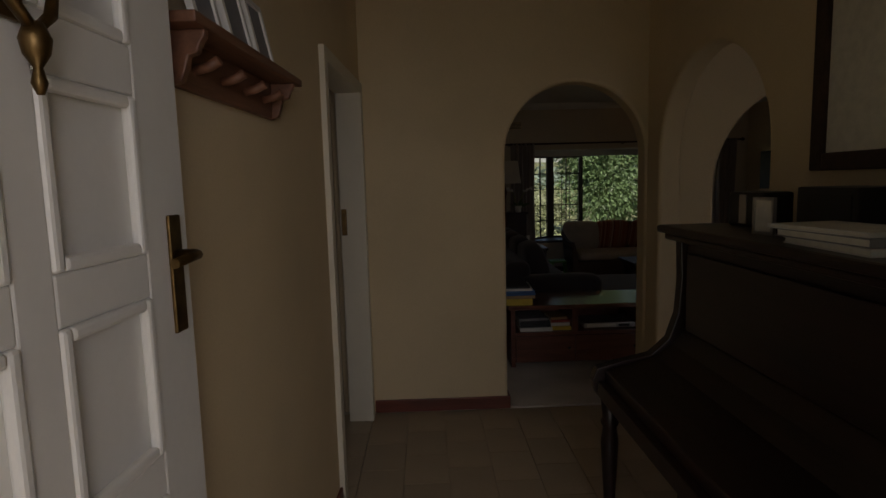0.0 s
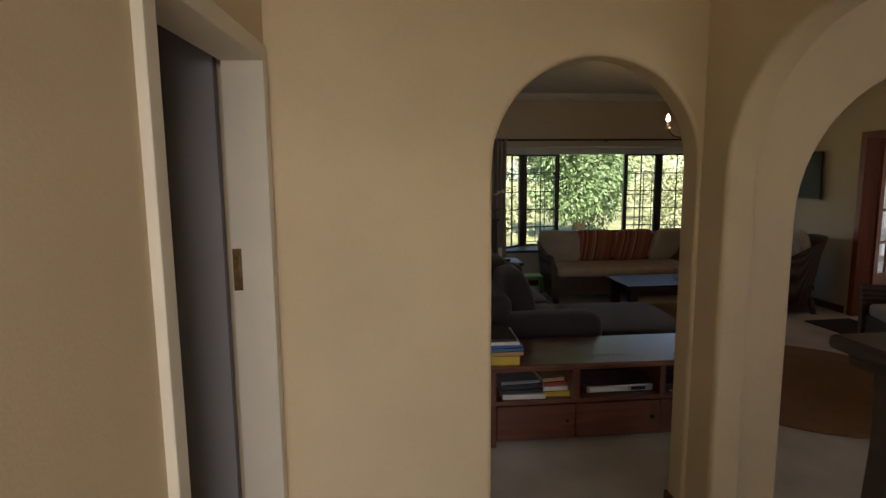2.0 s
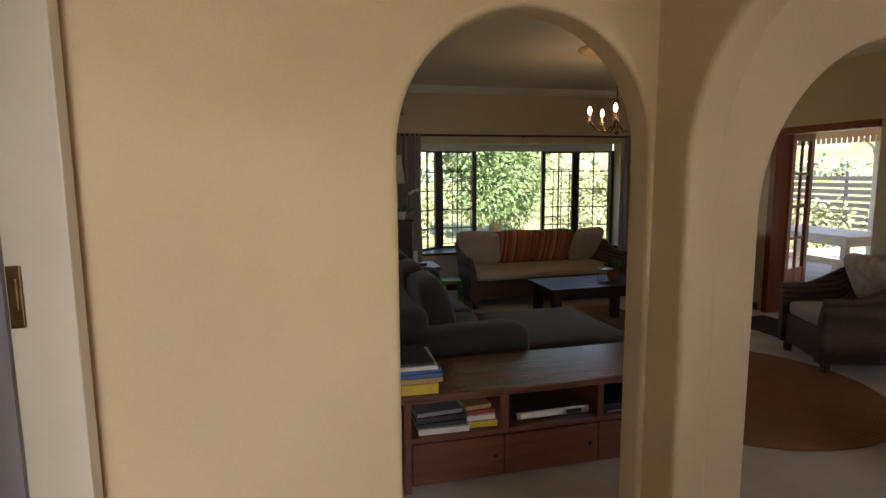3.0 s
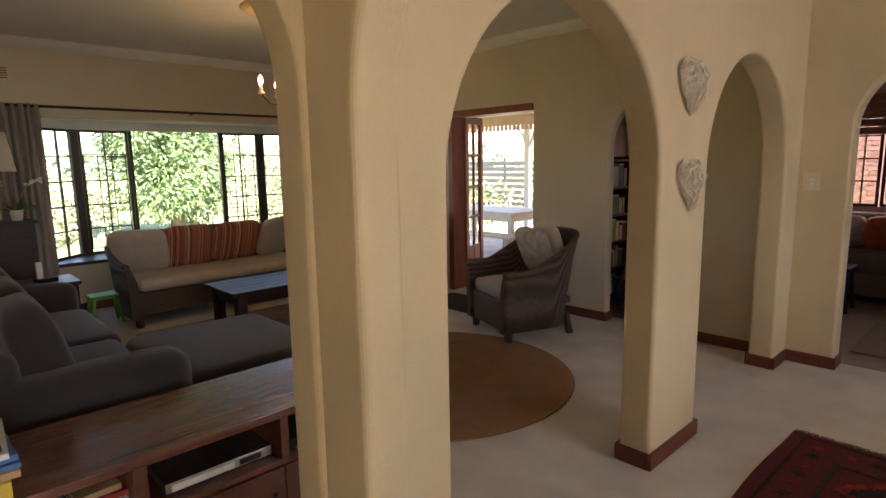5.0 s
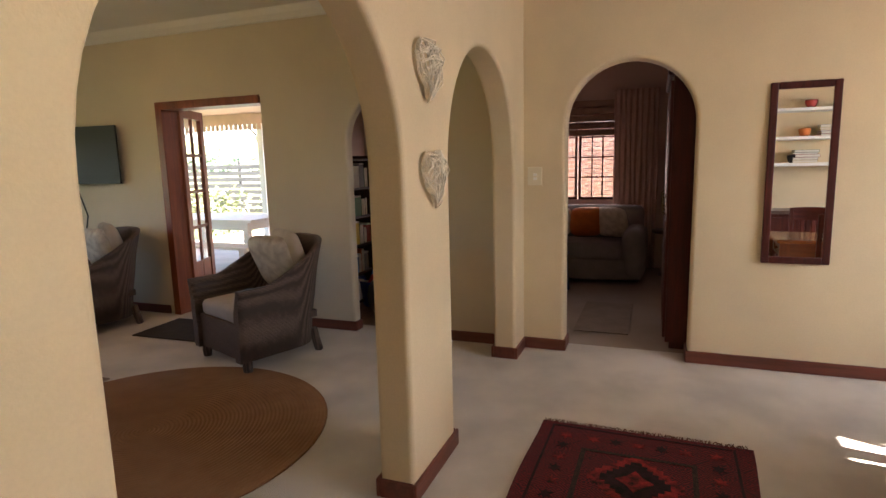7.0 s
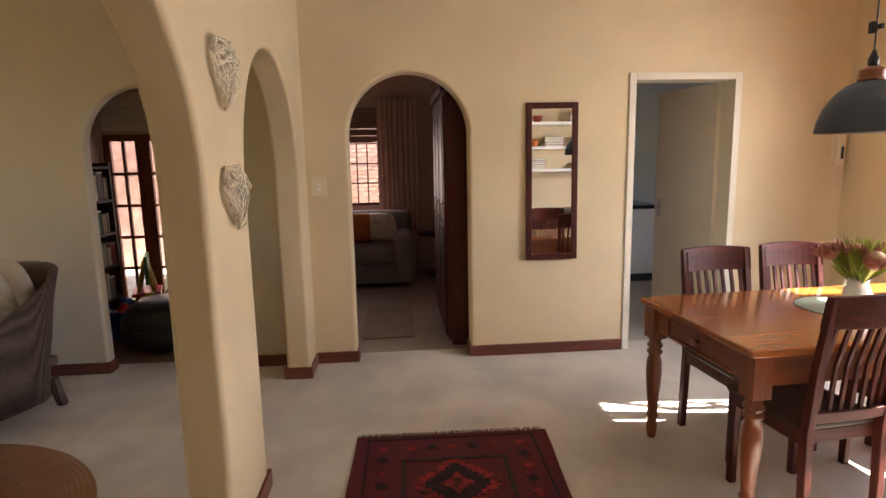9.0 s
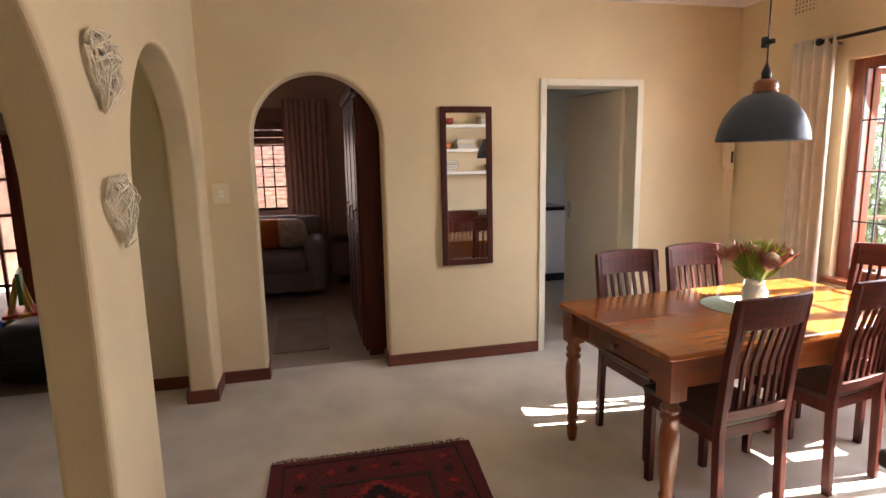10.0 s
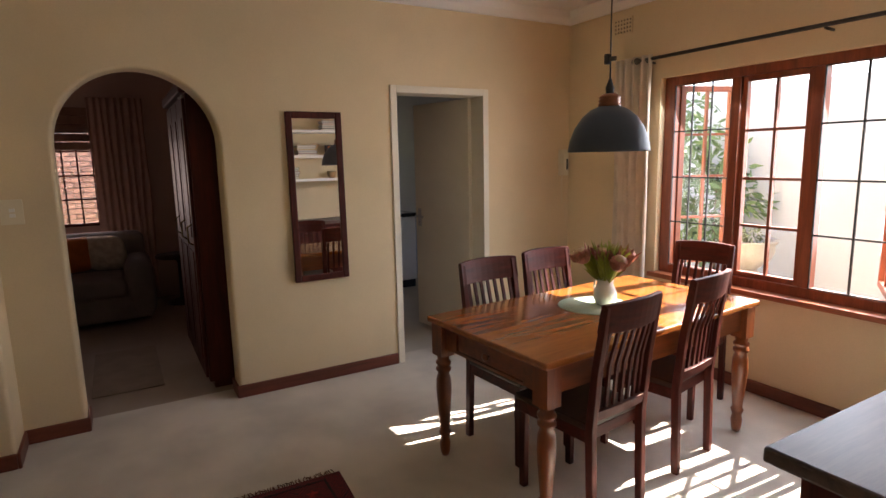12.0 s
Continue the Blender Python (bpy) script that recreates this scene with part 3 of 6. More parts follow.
def dining_chair(m):
    c = thing("dining_chair", m, "dark mahogany dining chair with a slatted back", "chair", "chairs round the dining table")
    part("seat", boxes((-0.215, -0.19, 0.43, 0.215, 0.225, 0.462), bevel=0.012), DARKWOOD, c, "dark brown upholstered seat")
    part("seat_frame", boxes((-0.205, -0.185, 0.375, 0.205, 0.21, 0.43)), MAHOGANY_X, c, "", 0.004)
    for s in (-1, 1):
        part("leg", outline([(0.172, 0.0), (0.205, 0.0), (0.212, 0.375), (0.168, 0.375)], 0.036, "x", s * 0.185 - 0.018), MAHOGANY, c, "", 0.004)
        back = [(-0.235, 0.0), (-0.20, 0.0), (-0.183, 0.43), (-0.21, 0.70), (-0.255, 0.965), (-0.283, 0.965), (-0.245, 0.70), (-0.222, 0.43)]
        part("back_post", outline(back, 0.036, "x", s * 0.193 - 0.018), MAHOGANY, c, "", 0.004)
    # top rail and lower rail bowed backwards
    def rail(z0, z1, yb, th, bow):
        bm = bmesh.new()
        n = 10
        cols = []
        for i in range(n + 1):
            u = -1 + 2 * i / n
            x = 0.212 * u
            y = yb - bow * (1 - u * u)
            lean = -(z1 - z0) * 0.17
            crown = 0.008 * (1 - u * u) if z1 > 0.9 else 0
            cols.append([bm.verts.new(p) for p in ((x, y, z0), (x, y + th, z0), (x, y + th + lean, z1 + crown), (x, y + lean, z1 + crown))])
        for a, b in zip(cols, cols[1:]):
            for k in range(4):
                bm.faces.new((a[k], b[k], b[(k + 1) % 4], a[(k + 1) % 4]))
        bm.faces.new(cols[0]), bm.faces.new(cols[-1][::-1])
        bmesh.ops.recalc_face_normals(bm, faces=bm.faces[:])
        return bm
    part("top_rail", rail(0.855, 0.975, -0.258, 0.026, 0.036), MAHOGANY_X, c, "", 0.004)
    part("lower_rail", rail(0.475, 0.52, -0.218, 0.022, 0.01), MAHOGANY_X, c, "", 0.003)
    for i in range(7):
        x = -0.156 + 0.052 * i
        bw = 0.018 * (1 - (x / 0.21) ** 2)
        part("slat", outline([(-0.205 - bw, 0.515), (-0.193 - bw, 0.515), (-0.208 - bw, 0.70), (-0.243 - bw * 1.6, 0.87), (-0.255 - bw * 1.6, 0.87), (-0.220 - bw, 0.70)], 0.018, "x", x - 0.009), MAHOGANY, c)
    return c


SLIM = Matrix.Diagonal((0.93, 1.0, 1.0, 1.0))
chair = dining_chair(pose(4.035, 1.485, 0, 0, 0, 94) @ SLIM)
copy_thing(chair, pose(4.10, 1.02, 0, 0, 0, 92) @ SLIM)
copy_thing(chair, pose(3.90, 0.34, 0, 0, 0, 12) @ SLIM)
copy_thing(chair, pose(3.52, 1.55, 0, 0, 0, -84) @ SLIM)
copy_thing(chair, pose(3.62, 0.92, 0, 0, 0, -80) @ SLIM)

# pendant lamp
lamp = thing("pendant_lamp", pose(3.66, 1.26, 1.555), "slate blue metal dome pendant lamp with white inside", "lamp")
prof = [(0.186, 0.0), (0.186, 0.008), (0.178, 0.05), (0.158, 0.105), (0.125, 0.155), (0.085, 0.19), (0.05, 0.205), (0.045, 0.21)]
shade = part("shade", lathe(prof + [(r - 0.004, z - 0.001) for r, z in prof[::-1][1:]], 40), LAMPBLUE, lamp)
part("inside", lathe([(r - 0.0055, z + 0.001 if i == 0 else z - 0.004) for i, (r, z) in enumerate(prof[:-1])] + [(0.0, 0.197)], 40), LAMPWHITE, shade, "white enamel inside of the shade")
part("neck", lathe([(0.05, 0.205), (0.052, 0.215), (0.044, 0.222), (0.052, 0.23), (0.044, 0.238), (0.050, 0.246), (0.036, 0.258), (0.03, 0.262)], 24), COPPERWOOD, lamp, "ribbed copper-brown lamp neck")
part("bulb_holder", lathe([(0.018, 0.262), (0.02, 0.29), (0.012, 0.31), (0.005, 0.33)], 16), IRON, lamp)
part("cord", tube([(0, 0, 0.32), (0.002, 0, 0.6), (0, 0, H - 1.555 - 0.02)], 0.0035, 6), BLACK, lamp)
part("cord_hook", boxes((-0.03, -0.008, 0.405, 0.025, 0.008, 0.425), (0.005, -0.012, 0.395, 0.03, 0.012, 0.44), bevel=0.004), IRON, lamp)
part("ceiling_rose", lathe([(0.0, H - 1.555 - 0.03), (0.04, H - 1.555 - 0.025), (0.055, H - 1.555)], 20), LAMPBLUE, lamp)
part("bulb", lathe([(0.0, 0.05), (0.022, 0.06), (0.03, 0.085), (0.02, 0.12), (0.014, 0.14), (0.014, 0.19)], 16), LAMPWHITE, lamp)

# vase with proteas on a round green mat
matt = thing("table_mat", pose(3.85, 1.13, 0.752), "round pale green woven table mat", "table mat")
part("disc", lathe([(0.19, 0.0), (0.193, 0.002), (0.19, 0.004)], 40), colour("pale_green_weave", (0.38, 0.46, 0.33), 0.8), matt)
vase = thing("flower_vase", pose(3.83, 1.08, 0.7565), "white ceramic vase holding pink proteas", "vase")
part("pot", lathe([(0.035, 0), (0.05, 0.01), (0.06, 0.04), (0.058, 0.075), (0.045, 0.105), (0.04, 0.12), (0.046, 0.135), (0.042, 0.135), (0.036, 0.12), (0.036, 0.10)], 28), material("white_glaze", (0.82, 0.82, 0.80), 0.2, 0.02, 6, 60, 0.0), vase)
part("pot_handle", tube([(0.042, 0.0, 0.125), (0.075, 0, 0.115), (0.078, 0, 0.07), (0.055, 0, 0.045)], 0.006, 8), LAMPWHITE, vase)
PROTEA = material("protea_pink", (0.42, 0.16, 0.12), 0.7, 0.2, 30, 120, 0.1, tint=(0.26, 0.11, 0.06))
PROTEA_TIP = material("protea_centre", (0.55, 0.36, 0.20), 0.8, 0.2, 30, 120, 0.2)
LIME = material("lime_leaves", (0.38, 0.46, 0.06), 0.5, 0.2, 10, 60, 0.0)


def leaf_bunch(bm, base, direction, n, length, width, spread, rnd):
    """Narrow pointed leaves from one base."""
    d0 = Vector(direction).normalized()
    for _ in range(n):
        d = (d0 + spread * Vector((rnd.uniform(-1, 1), rnd.uniform(-1, 1), rnd.uniform(-0.6, 0.8)))).normalized()
        s = d.cross(Vector((rnd.uniform(-1, 1), rnd.uniform(-1, 1), rnd.uniform(-1, 1)))).normalized() * width
        L_ = length * rnd.uniform(0.7, 1.15)
        o = Vector(base)
        n_ = d.cross(s).normalized() * width * 0.5
        q = [bm.verts.new(p) for p in (o, o + d * L_ * 0.45 + s, o + d * L_, o + d * L_ * 0.45 - s, o + d * L_ * 0.5 + n_)]
        for a, b in ((0, 1), (1, 2), (2, 3), (3, 0)):
            bm.faces.new((q[a], q[b], q[4]))


rnd = random.Random(5)
heads = [(-0.10, 0.03, 0.25), (0.0, 0.02, 0.27), (0.05, 0.09, 0.27), (-0.03, -0.10, 0.26), (0.04, -0.05, 0.22)]
for hx, hy, hz in heads:
    fl = part("protea_flower", lathe([(0.006, 0), (0.02, 0.008), (0.032, 0.03), (0.036, 0.055), (0.026, 0.075), (0.012, 0.08)], 14), PROTEA, vase, "pink protea bloom")
    q = Vector((hx * 1.2, hy * 1.2, 0.22)).to_track_quat("Z", "Y").to_matrix().to_4x4()
    fl.matrix_basis = Matrix.Translation((hx, hy, hz - 0.045)) @ q @ Matrix.Diagonal((1.3, 1.3, 0.95, 1.0))
    bm = bmesh.new()
    for k in range(16):
        a = k * 2.4
        leaf_bunch(bm, (0.026 * math.cos(a), 0.026 * math.sin(a), 0.015 + 0.002 * k), (0.35 * math.cos(a), 0.35 * math.sin(a), 1), 1, 0.06, 0.011, 0.05, rnd)
    part("petal_whorl", bm, PROTEA, fl)
    part("centre", lathe([(0.024, 0.066), (0.02, 0.084), (0.004, 0.09)], 12), PROTEA_TIP, fl)
    part("stem", tube([(0, 0, 0.06), (hx * 0.5, hy * 0.5, 0.15), (hx, hy, hz - 0.04)], 0.004, 6), LIME, vase)
bm = bmesh.new()
for k in range(64):
    a = rnd.uniform(0, 6.28)
    r = rnd.uniform(0.02, 0.11)
    leaf_bunch(bm, (0.4 * r * math.cos(a), 0.4 * r * math.sin(a), rnd.uniform(0.12, 0.2)), (r * 6 * math.cos(a), r * 6 * math.sin(a), 1), 9, 0.14, 0.007, 0.35, rnd)
part("foliage", bm, LIME, vase, "yellow-green needle leaves")

# tall mirror
mir = thing("wall_mirror", pose(5.48, 2.087, 1.294, 0, 1.0, 0), "tall narrow mirror in a dark brown wooden frame", "mirror")
part("frame", boxes((-0.03, -0.19, -0.565, -0.004, -0.147, 0.565), (-0.03, 0.147, -0.565, -0.004, 0.19, 0.565), (-0.03, -0.147, -0.565, -0.004, 0.147, -0.522), (-0.03, -0.147, 0.522, -0.004, 0.147, 0.565)), MAHOGANY, mir, "", 0.006, 50)
part("mirror_glass", boxes((-0.018, -0.15, -0.525, -0.012, 0.15, 0.525)), MIRROR, mir)

sw = thing("light_switch", pose(5.478, 3.755, 1.304), "cream plastic light switch on the wall", "light switch")
part("plate", boxes((-0.010, -0.052, -0.066, 0, 0.052, 0.066), bevel=0.003), PLASTIC, sw)
part("rocker", boxes((-0.016, -0.016, 0.0, -0.010, 0.010, 0.02), (-0.016, -0.016, -0.028, -0.010, 0.010, -0.008), bevel=0.001), LAMPWHITE, sw)

ic = thing("intercom_phone", pose(5.478, -0.095, 1.48), "cream wall intercom handset with a coiled cord", "intercom")
part("body", boxes((-0.035, -0.045, -0.11, 0, 0.045, 0.11), bevel=0.006), PLASTIC, ic)
part("handset", boxes((-0.07, 0.012, -0.10, -0.035, 0.045, 0.10), bevel=0.01), PLASTIC, ic)
part("speaker_panel", boxes((-0.037, -0.035, -0.06, -0.034, -0.002, 0.03)), BLACK, ic, "dark panel")
part("cord", tube([(-0.03 + 0.008 * math.cos(k * 1.3), 0.03 + 0.008 * math.sin(k * 1.3), -0.1 - k * 0.0032) for k in range(80)], 0.0018, 5), PLASTIC, ic)


def wicker_heart(m, seed):
    """Heart of wound whitewashed twigs."""
    h = thing("wicker_heart", m, "whitewashed woven twig heart hanging on the pillar", "wall ornament", "hearts on the pillar")
    r = random.Random(seed)

    def pt(a, k=1.0, z=0.0):
        x = 0.0078 * 16 * math.sin(a) ** 3
        y = 0.0085 * (13 * math.cos(a) - 5 * math.cos(2 * a) - 2 * math.cos(3 * a) - math.cos(4 * a))
        return (k * x, z, k * y)
    for n in range(4):
        part("rim_twig", tube([pt(2 * math.pi * i / 40, 1 - 0.035 * n + 0.02 * math.sin(3 * i + 2 * n), -0.008 * (n % 2) + 0.004 * math.sin(i * 1.7 + n)) for i in range(41)], 0.0036, 5), TWIG, h)
    for n in range(80):
        a, b = r.uniform(0, 6.28), r.uniform(0, 6.28)
        p, q = Vector(pt(a)), Vector(pt(b))
        if (p - q).length < 0.07:
            continue
        mid = (p + q) / 2 + Vector((0, -r.uniform(0.012, 0.045), 0))
        part("twig", tube([p, p * 0.6 + mid * 0.4 + Vector((0, -0.006, 0)), mid, q * 0.6 + mid * 0.4 + Vector((0, -0.006, 0)), q], 0.0026, 5), TWIG, h)
    return h


TWIG = material("whitewashed_twig", (0.90, 0.80, 0.62), 0.8, 0.12, 25, 150, 0.3)
wicker_heart(pose(3.61, 3.822, 1.815, 0, 5, 0), 1)
wicker_heart(pose(3.645, 3.822, 1.372, 0, -4, 0), 2)

# red woven rug with fringe
rug = thing("persian_rug", pose(3.52, 2.975, 0.0, 0, 0, -1.0) @ Matrix.Diagonal((1.0, 1.02, 1.0, 1.0)), "deep red patterned wool rug with dark border and fringe", "rug")
REDRUG = bpy.data.materials.new("red_rug_pile")
REDRUG.use_nodes = True


def rug_nodes(nt):
    N, L = nt.nodes.new, nt.links.new
    b = nt.nodes["Principled BSDF"]
    b.inputs["Roughness"].default_value, b.inputs["Sheen Weight"].default_value = 0.95, 0.0
    tc, vo, no, mp = N("ShaderNodeTexCoord"), N("ShaderNodeTexVoronoi"), N("ShaderNodeTexNoise"), N("ShaderNodeMapping")
    mp.inputs["Scale"].default_value = (1, 1, 0.01)
    vo.distance, vo.feature = "MANHATTAN", "F1"
    vo.inputs["Scale"].default_value, vo.inputs["Randomness"].default_value = 11.0, 0.9
    no.inputs["Scale"].default_value = 60
    L(tc.outputs["Object"], mp.inputs[0]), L(mp.outputs[0], vo.inputs["Vector"]), L(mp.outputs[0], no.inputs["Vector"])
    sn = N("ShaderNodeMath")
    sn.operation = "SINE"
    mu = N("ShaderNodeMath")
    mu.operation = "MULTIPLY"
    mu.inputs[1].default_value = 34.0
    L(vo.outputs["Distance"], mu.inputs[0]), L(mu.outputs[0], sn.inputs[0])
    ad = N("ShaderNodeMath")
    ad.operation = "MULTIPLY_ADD"
    ad.inputs[1].default_value = 1.6
    L(no.outputs[0], ad.inputs[0]), L(sn.outputs[0], ad.inputs[2])
    cr = N("ShaderNodeValToRGB")
    cr.color_ramp.elements[0].position, cr.color_ramp.elements[0].color = 0.25, (0.022, 0.005, 0.009, 1)
    cr.color_ramp.elements[1].position, cr.color_ramp.elements[1].color = 0.55, (0.10, 0.007, 0.013, 1)
    e = cr.color_ramp.elements.new(0.93)
    e.color = (0.20, 0.012, 0.016, 1)
    mr = N("ShaderNodeMapRange")
    mr.inputs[1].default_value, mr.inputs[2].default_value = -0.6, 2.0
    L(ad.outputs[0], mr.inputs[0]), L(mr.outputs[0], cr.inputs[0]), L(cr.outputs[0], b.inputs["Base Color"])
    bp = N("ShaderNodeBump")
    bp.inputs["Strength"].default_value, bp.inputs["Distance"].default_value = 0.6, 0.004
    n2 = N("ShaderNodeTexNoise")
    n2.inputs["Scale"].default_value = 300
    L(tc.outputs["Object"], n2.inputs["Vector"]), L(n2.outputs[0], bp.inputs["Height"]), L(bp.outputs[0], b.inputs["Normal"])


rug_nodes(REDRUG.node_tree)
bm = boxes((-0.75, -0.50, 0.001, 0.75, 0.50, 0.012))
bmesh.ops.subdivide_edges(bm, edges=bm.edges[:], cuts=14, use_grid_fill=True)
for v in bm.verts:
    v.co.y += 0.010 * math.sin(5 * v.co.x + 1) + 0.03 * (v.co.x / 0.75 - 1) * (-1 if v.co.y > 0 else 1) * -0.5 * abs(v.co.y) / 0.5
    v.co.z += 0.003 * max(0, noise.noise(v.co * 4)) if v.co.z > 0.01 else 0
rug_field = part("woven_field", bm, REDRUG, rug)
NAVY = material("dark_rug_border", (0.026, 0.006, 0.010), 0.95, 0.5, 25, 200, 0.5)
RUST = material("rust_rug_motif", (0.32, 0.018, 0.020), 0.95, 0.5, 25, 200, 0.5)
FRINGE = material("rug_fringe", (0.17, 0.075, 0.045), 0.95, 0.3, 25, 200, 0.3)
OLIVE = material("rug_guard_stripe", (0.05, 0.030, 0.022), 0.95, 0.5, 60, 200, 0.5)


def star(cx, cy, rx, ry, z, n=16, k0=0.6):
    pts = [(cx + (1.0 if i % 2 == 0 else k0) * rx * math.cos(2 * math.pi * i / n), cy + (1.0 if i % 2 == 0 else k0) * ry * math.sin(2 * math.pi * i / n)) for i in range(n)]
    return outline(pts, 0.0012, "z", z)


def notched(cx, cy, rx, ry, z, steps=6):
    """A diamond with stepped sides, as woven."""
    pts = []
    for sx, sy, flip in ((1, 1, 0), (-1, 1, 1), (-1, -1, 0), (1, -1, 1)):
        side = []
        for i in range(steps):
            side += [(1 - i / steps, i / steps), (1 - i / steps, (i + 1) / steps)]
        if flip:
            side = [(a, b) for a, b in reversed(side)]
        pts += [(cx + sx * a * rx, cy + sy * b * ry) for a, b in side]
    return outline(pts, 0.0012, "z", z)


def band(x0, y0, x1, y1, w):
    return boxes((x0, y0, 0.0155, x1, y0 + w, 0.017), (x0, y1 - w, 0.0155, x1, y1, 0.017), (x0, y0 + w, 0.0155, x0 + w, y1 - w, 0.017), (x1 - w, y0 + w, 0.0155, x1, y1 - w, 0.017))


part("guard_stripe", band(-0.71, -0.43, 0.71, 0.43, 0.012), NAVY, rug, "dark guard stripe")
part("guard_stripe", band(-0.50, -0.255, 0.50, 0.255, 0.022), OLIVE, rug, "speckled guard stripe")
for i in range(12):
    for s_ in (-1, 1):
        part("flower", star(-0.61 + 0.111 * i, s_ * 0.345, 0.042, 0.036, 0.0158, 12, 0.45), RUST if i % 2 else NAVY, rug)
for i in range(5):
    for s_ in (-1, 1):
        part("flower", star(s_ * 0.605, -0.21 + 0.105 * i, 0.040, 0.036, 0.0158, 12, 0.45), NAVY if i % 2 else RUST, rug)
for cx in (-0.27, 0.27):
    part("diamond", notched(cx, 0.0, 0.23, 0.20, 0.0155, 7), RUST, rug)
    part("diamond", notched(cx, 0.0, 0.165, 0.145, 0.0168, 6), NAVY, rug)
    part("diamond", star(cx, 0.0, 0.09, 0.08, 0.0181, 8, 0.6), RUST, rug)
fr = random.Random(8)
for s in (-1, 1):
    bm = bmesh.new()
    for i in range(95):
        y = -0.485 + 0.97 * i / 94
        tube([(s * 0.745, y, 0.008), (s * 0.77, y + fr.uniform(-0.008, 0.008), 0.007), (s * (0.785 + fr.uniform(0, 0.012)), y + fr.uniform(-0.014, 0.014), 0.004)], 0.0028, 4, bm)
    part("fringe", bm, FRINGE, rug, "short dark fringe")

# sideboard beside the dining window
sb = thing("sideboard", pose(1.80, 0.15, 0) @ Matrix.Diagonal((0.9, 1.0, 1.0, 1.0)), "dark wooden sideboard with a polished top", "sideboard")
part("body", boxes((0.02, 0.35, 0.06, 0.60, 1.88, 0.86)), MAHOGANY, sb, "", 0.005)
part("top", boxes((0.0, 0.30, 0.862, 0.66, 1.94, 0.90)), wood("polished_dark_top", (0.085, 0.05, 0.04), (0.045, 0.026, 0.022), 0.42, axis=1, coat=0.05), sb, "polished dark wooden top", 0.008, 50)
for j in range(3):
    y0 = 0.40 + j * 0.49
    d = part("door", boxes((0.60, y0, 0.10, 0.618, y0 + 0.46, 0.62), bevel=0.004), MAHOGANY, sb)
    part("knob", lathe([(0.006, 0), (0.014, 0.012), (0.004, 0.022)], 10), BRASS, d).matrix_basis = pose(0.618, y0 + 0.41, 0.40, 0, 90, 0)
    d = part("drawer", boxes((0.60, y0, 0.65, 0.618, y0 + 0.46, 0.82), bevel=0.004), MAHOGANY, sb)
    part("knob", lathe([(0.006, 0), (0.014, 0.012), (0.004, 0.022)], 10), BRASS, d).matrix_basis = pose(0.618, y0 + 0.23, 0.735, 0, 90, 0)
part("plinth", boxes((0.04, 0.38, 0.0, 0.58, 1.85, 0.06)), MAHOGANY, sb)

BOOKS = [colour("book_" + n, c, 0.6) for n, c in (("red", (0.35, 0.04, 0.03)), ("blue", (0.05, 0.14, 0.33)), ("black", (0.02, 0.02, 0.025)), ("tan", (0.42, 0.27, 0.13)), ("green", (0.08, 0.20, 0.10)),
                                                  ("yellow", (0.62, 0.42, 0.04)), ("white", (0.70, 0.68, 0.62)), ("grey", (0.22, 0.22, 0.23)), ("orange", (0.55, 0.16, 0.03)))]


def book(m, w, d, t, cover, label, name="book", group=""):
    """A closed book lying flat: w along x, d along y, thickness t; the spine on the -y side."""
    b = thing(name, m, label, "book", group)
    part("cover", boxes((0, 0, 0, w, d, 0.003), (0, 0, t - 0.003, w, d, t), (0, 0, 0.003, w, 0.003, t - 0.003)), cover, b)
    part("page_block", boxes((0.004, 0.003, 0.0031, w - 0.004, d - 0.005, t - 0.0031)), PAPER, b)
    return b


# white floating shelves on the wall facing the mirror
for k, z in enumerate((1.43, 1.73, 2.05)):
    sh = thing("wall_shelf", pose(1.801, 0.45, z), "white floating wall shelf with books and ornaments", "shelf", "white wall shelves")
    part("board", boxes((0, 0, -0.035, 0.22, 1.35, 0), bevel=0.003), WHITE, sh)
rb = random.Random(3)
for z, y0 in ((1.73, 0.95), (2.05, 0.6), (1.43, 1.2)):
    zz = z + 0.0005
    for i in range(5):
        t = rb.uniform(0.018, 0.035)
        book(pose(1.815, y0 + rb.uniform(0, 0.02), zz, 0, 0, rb.uniform(-3, 3)), 0.17, 0.25, t, BOOKS[(i * 2 + int(z * 10)) % 9], "closed book in a flat stack on the white shelf", "book", "books on the white shelves")
        zz += t + 0.0004
for y, z, c in ((1.35, 1.73, 8), (1.45, 1.43, 2), (0.75, 1.43, 3), (1.3, 2.05, 0)):
    o = thing("shelf_ornament", pose(1.91, y, z), "small turned bowl on a white shelf", "bowl")
    part("bowl", lathe([(0.03, 0), (0.05, 0.02), (0.062, 0.06), (0.064, 0.09), (0.058, 0.09), (0.05, 0.04), (0.0, 0.012)], 20), BOOKS[c], o)
cl = thing("table_clock", pose(1.89, 0.72, 1.73), "small wooden clock box on a white shelf", "clock")
part("case", boxes((-0.04, -0.09, 0, 0.04, 0.09, 0.13), bevel=0.005), DARKWOOD, cl)
part("grid", boxes((0.04, -0.07, 0.015, 0.046, -0.01, 0.06), (0.04, 0.01, 0.015, 0.046, 0.07, 0.06), (0.04, -0.07, 0.07, 0.046, -0.01, 0.115), (0.04, 0.01, 0.07, 0.046, 0.07, 0.115)), BOOKS[8], cl)

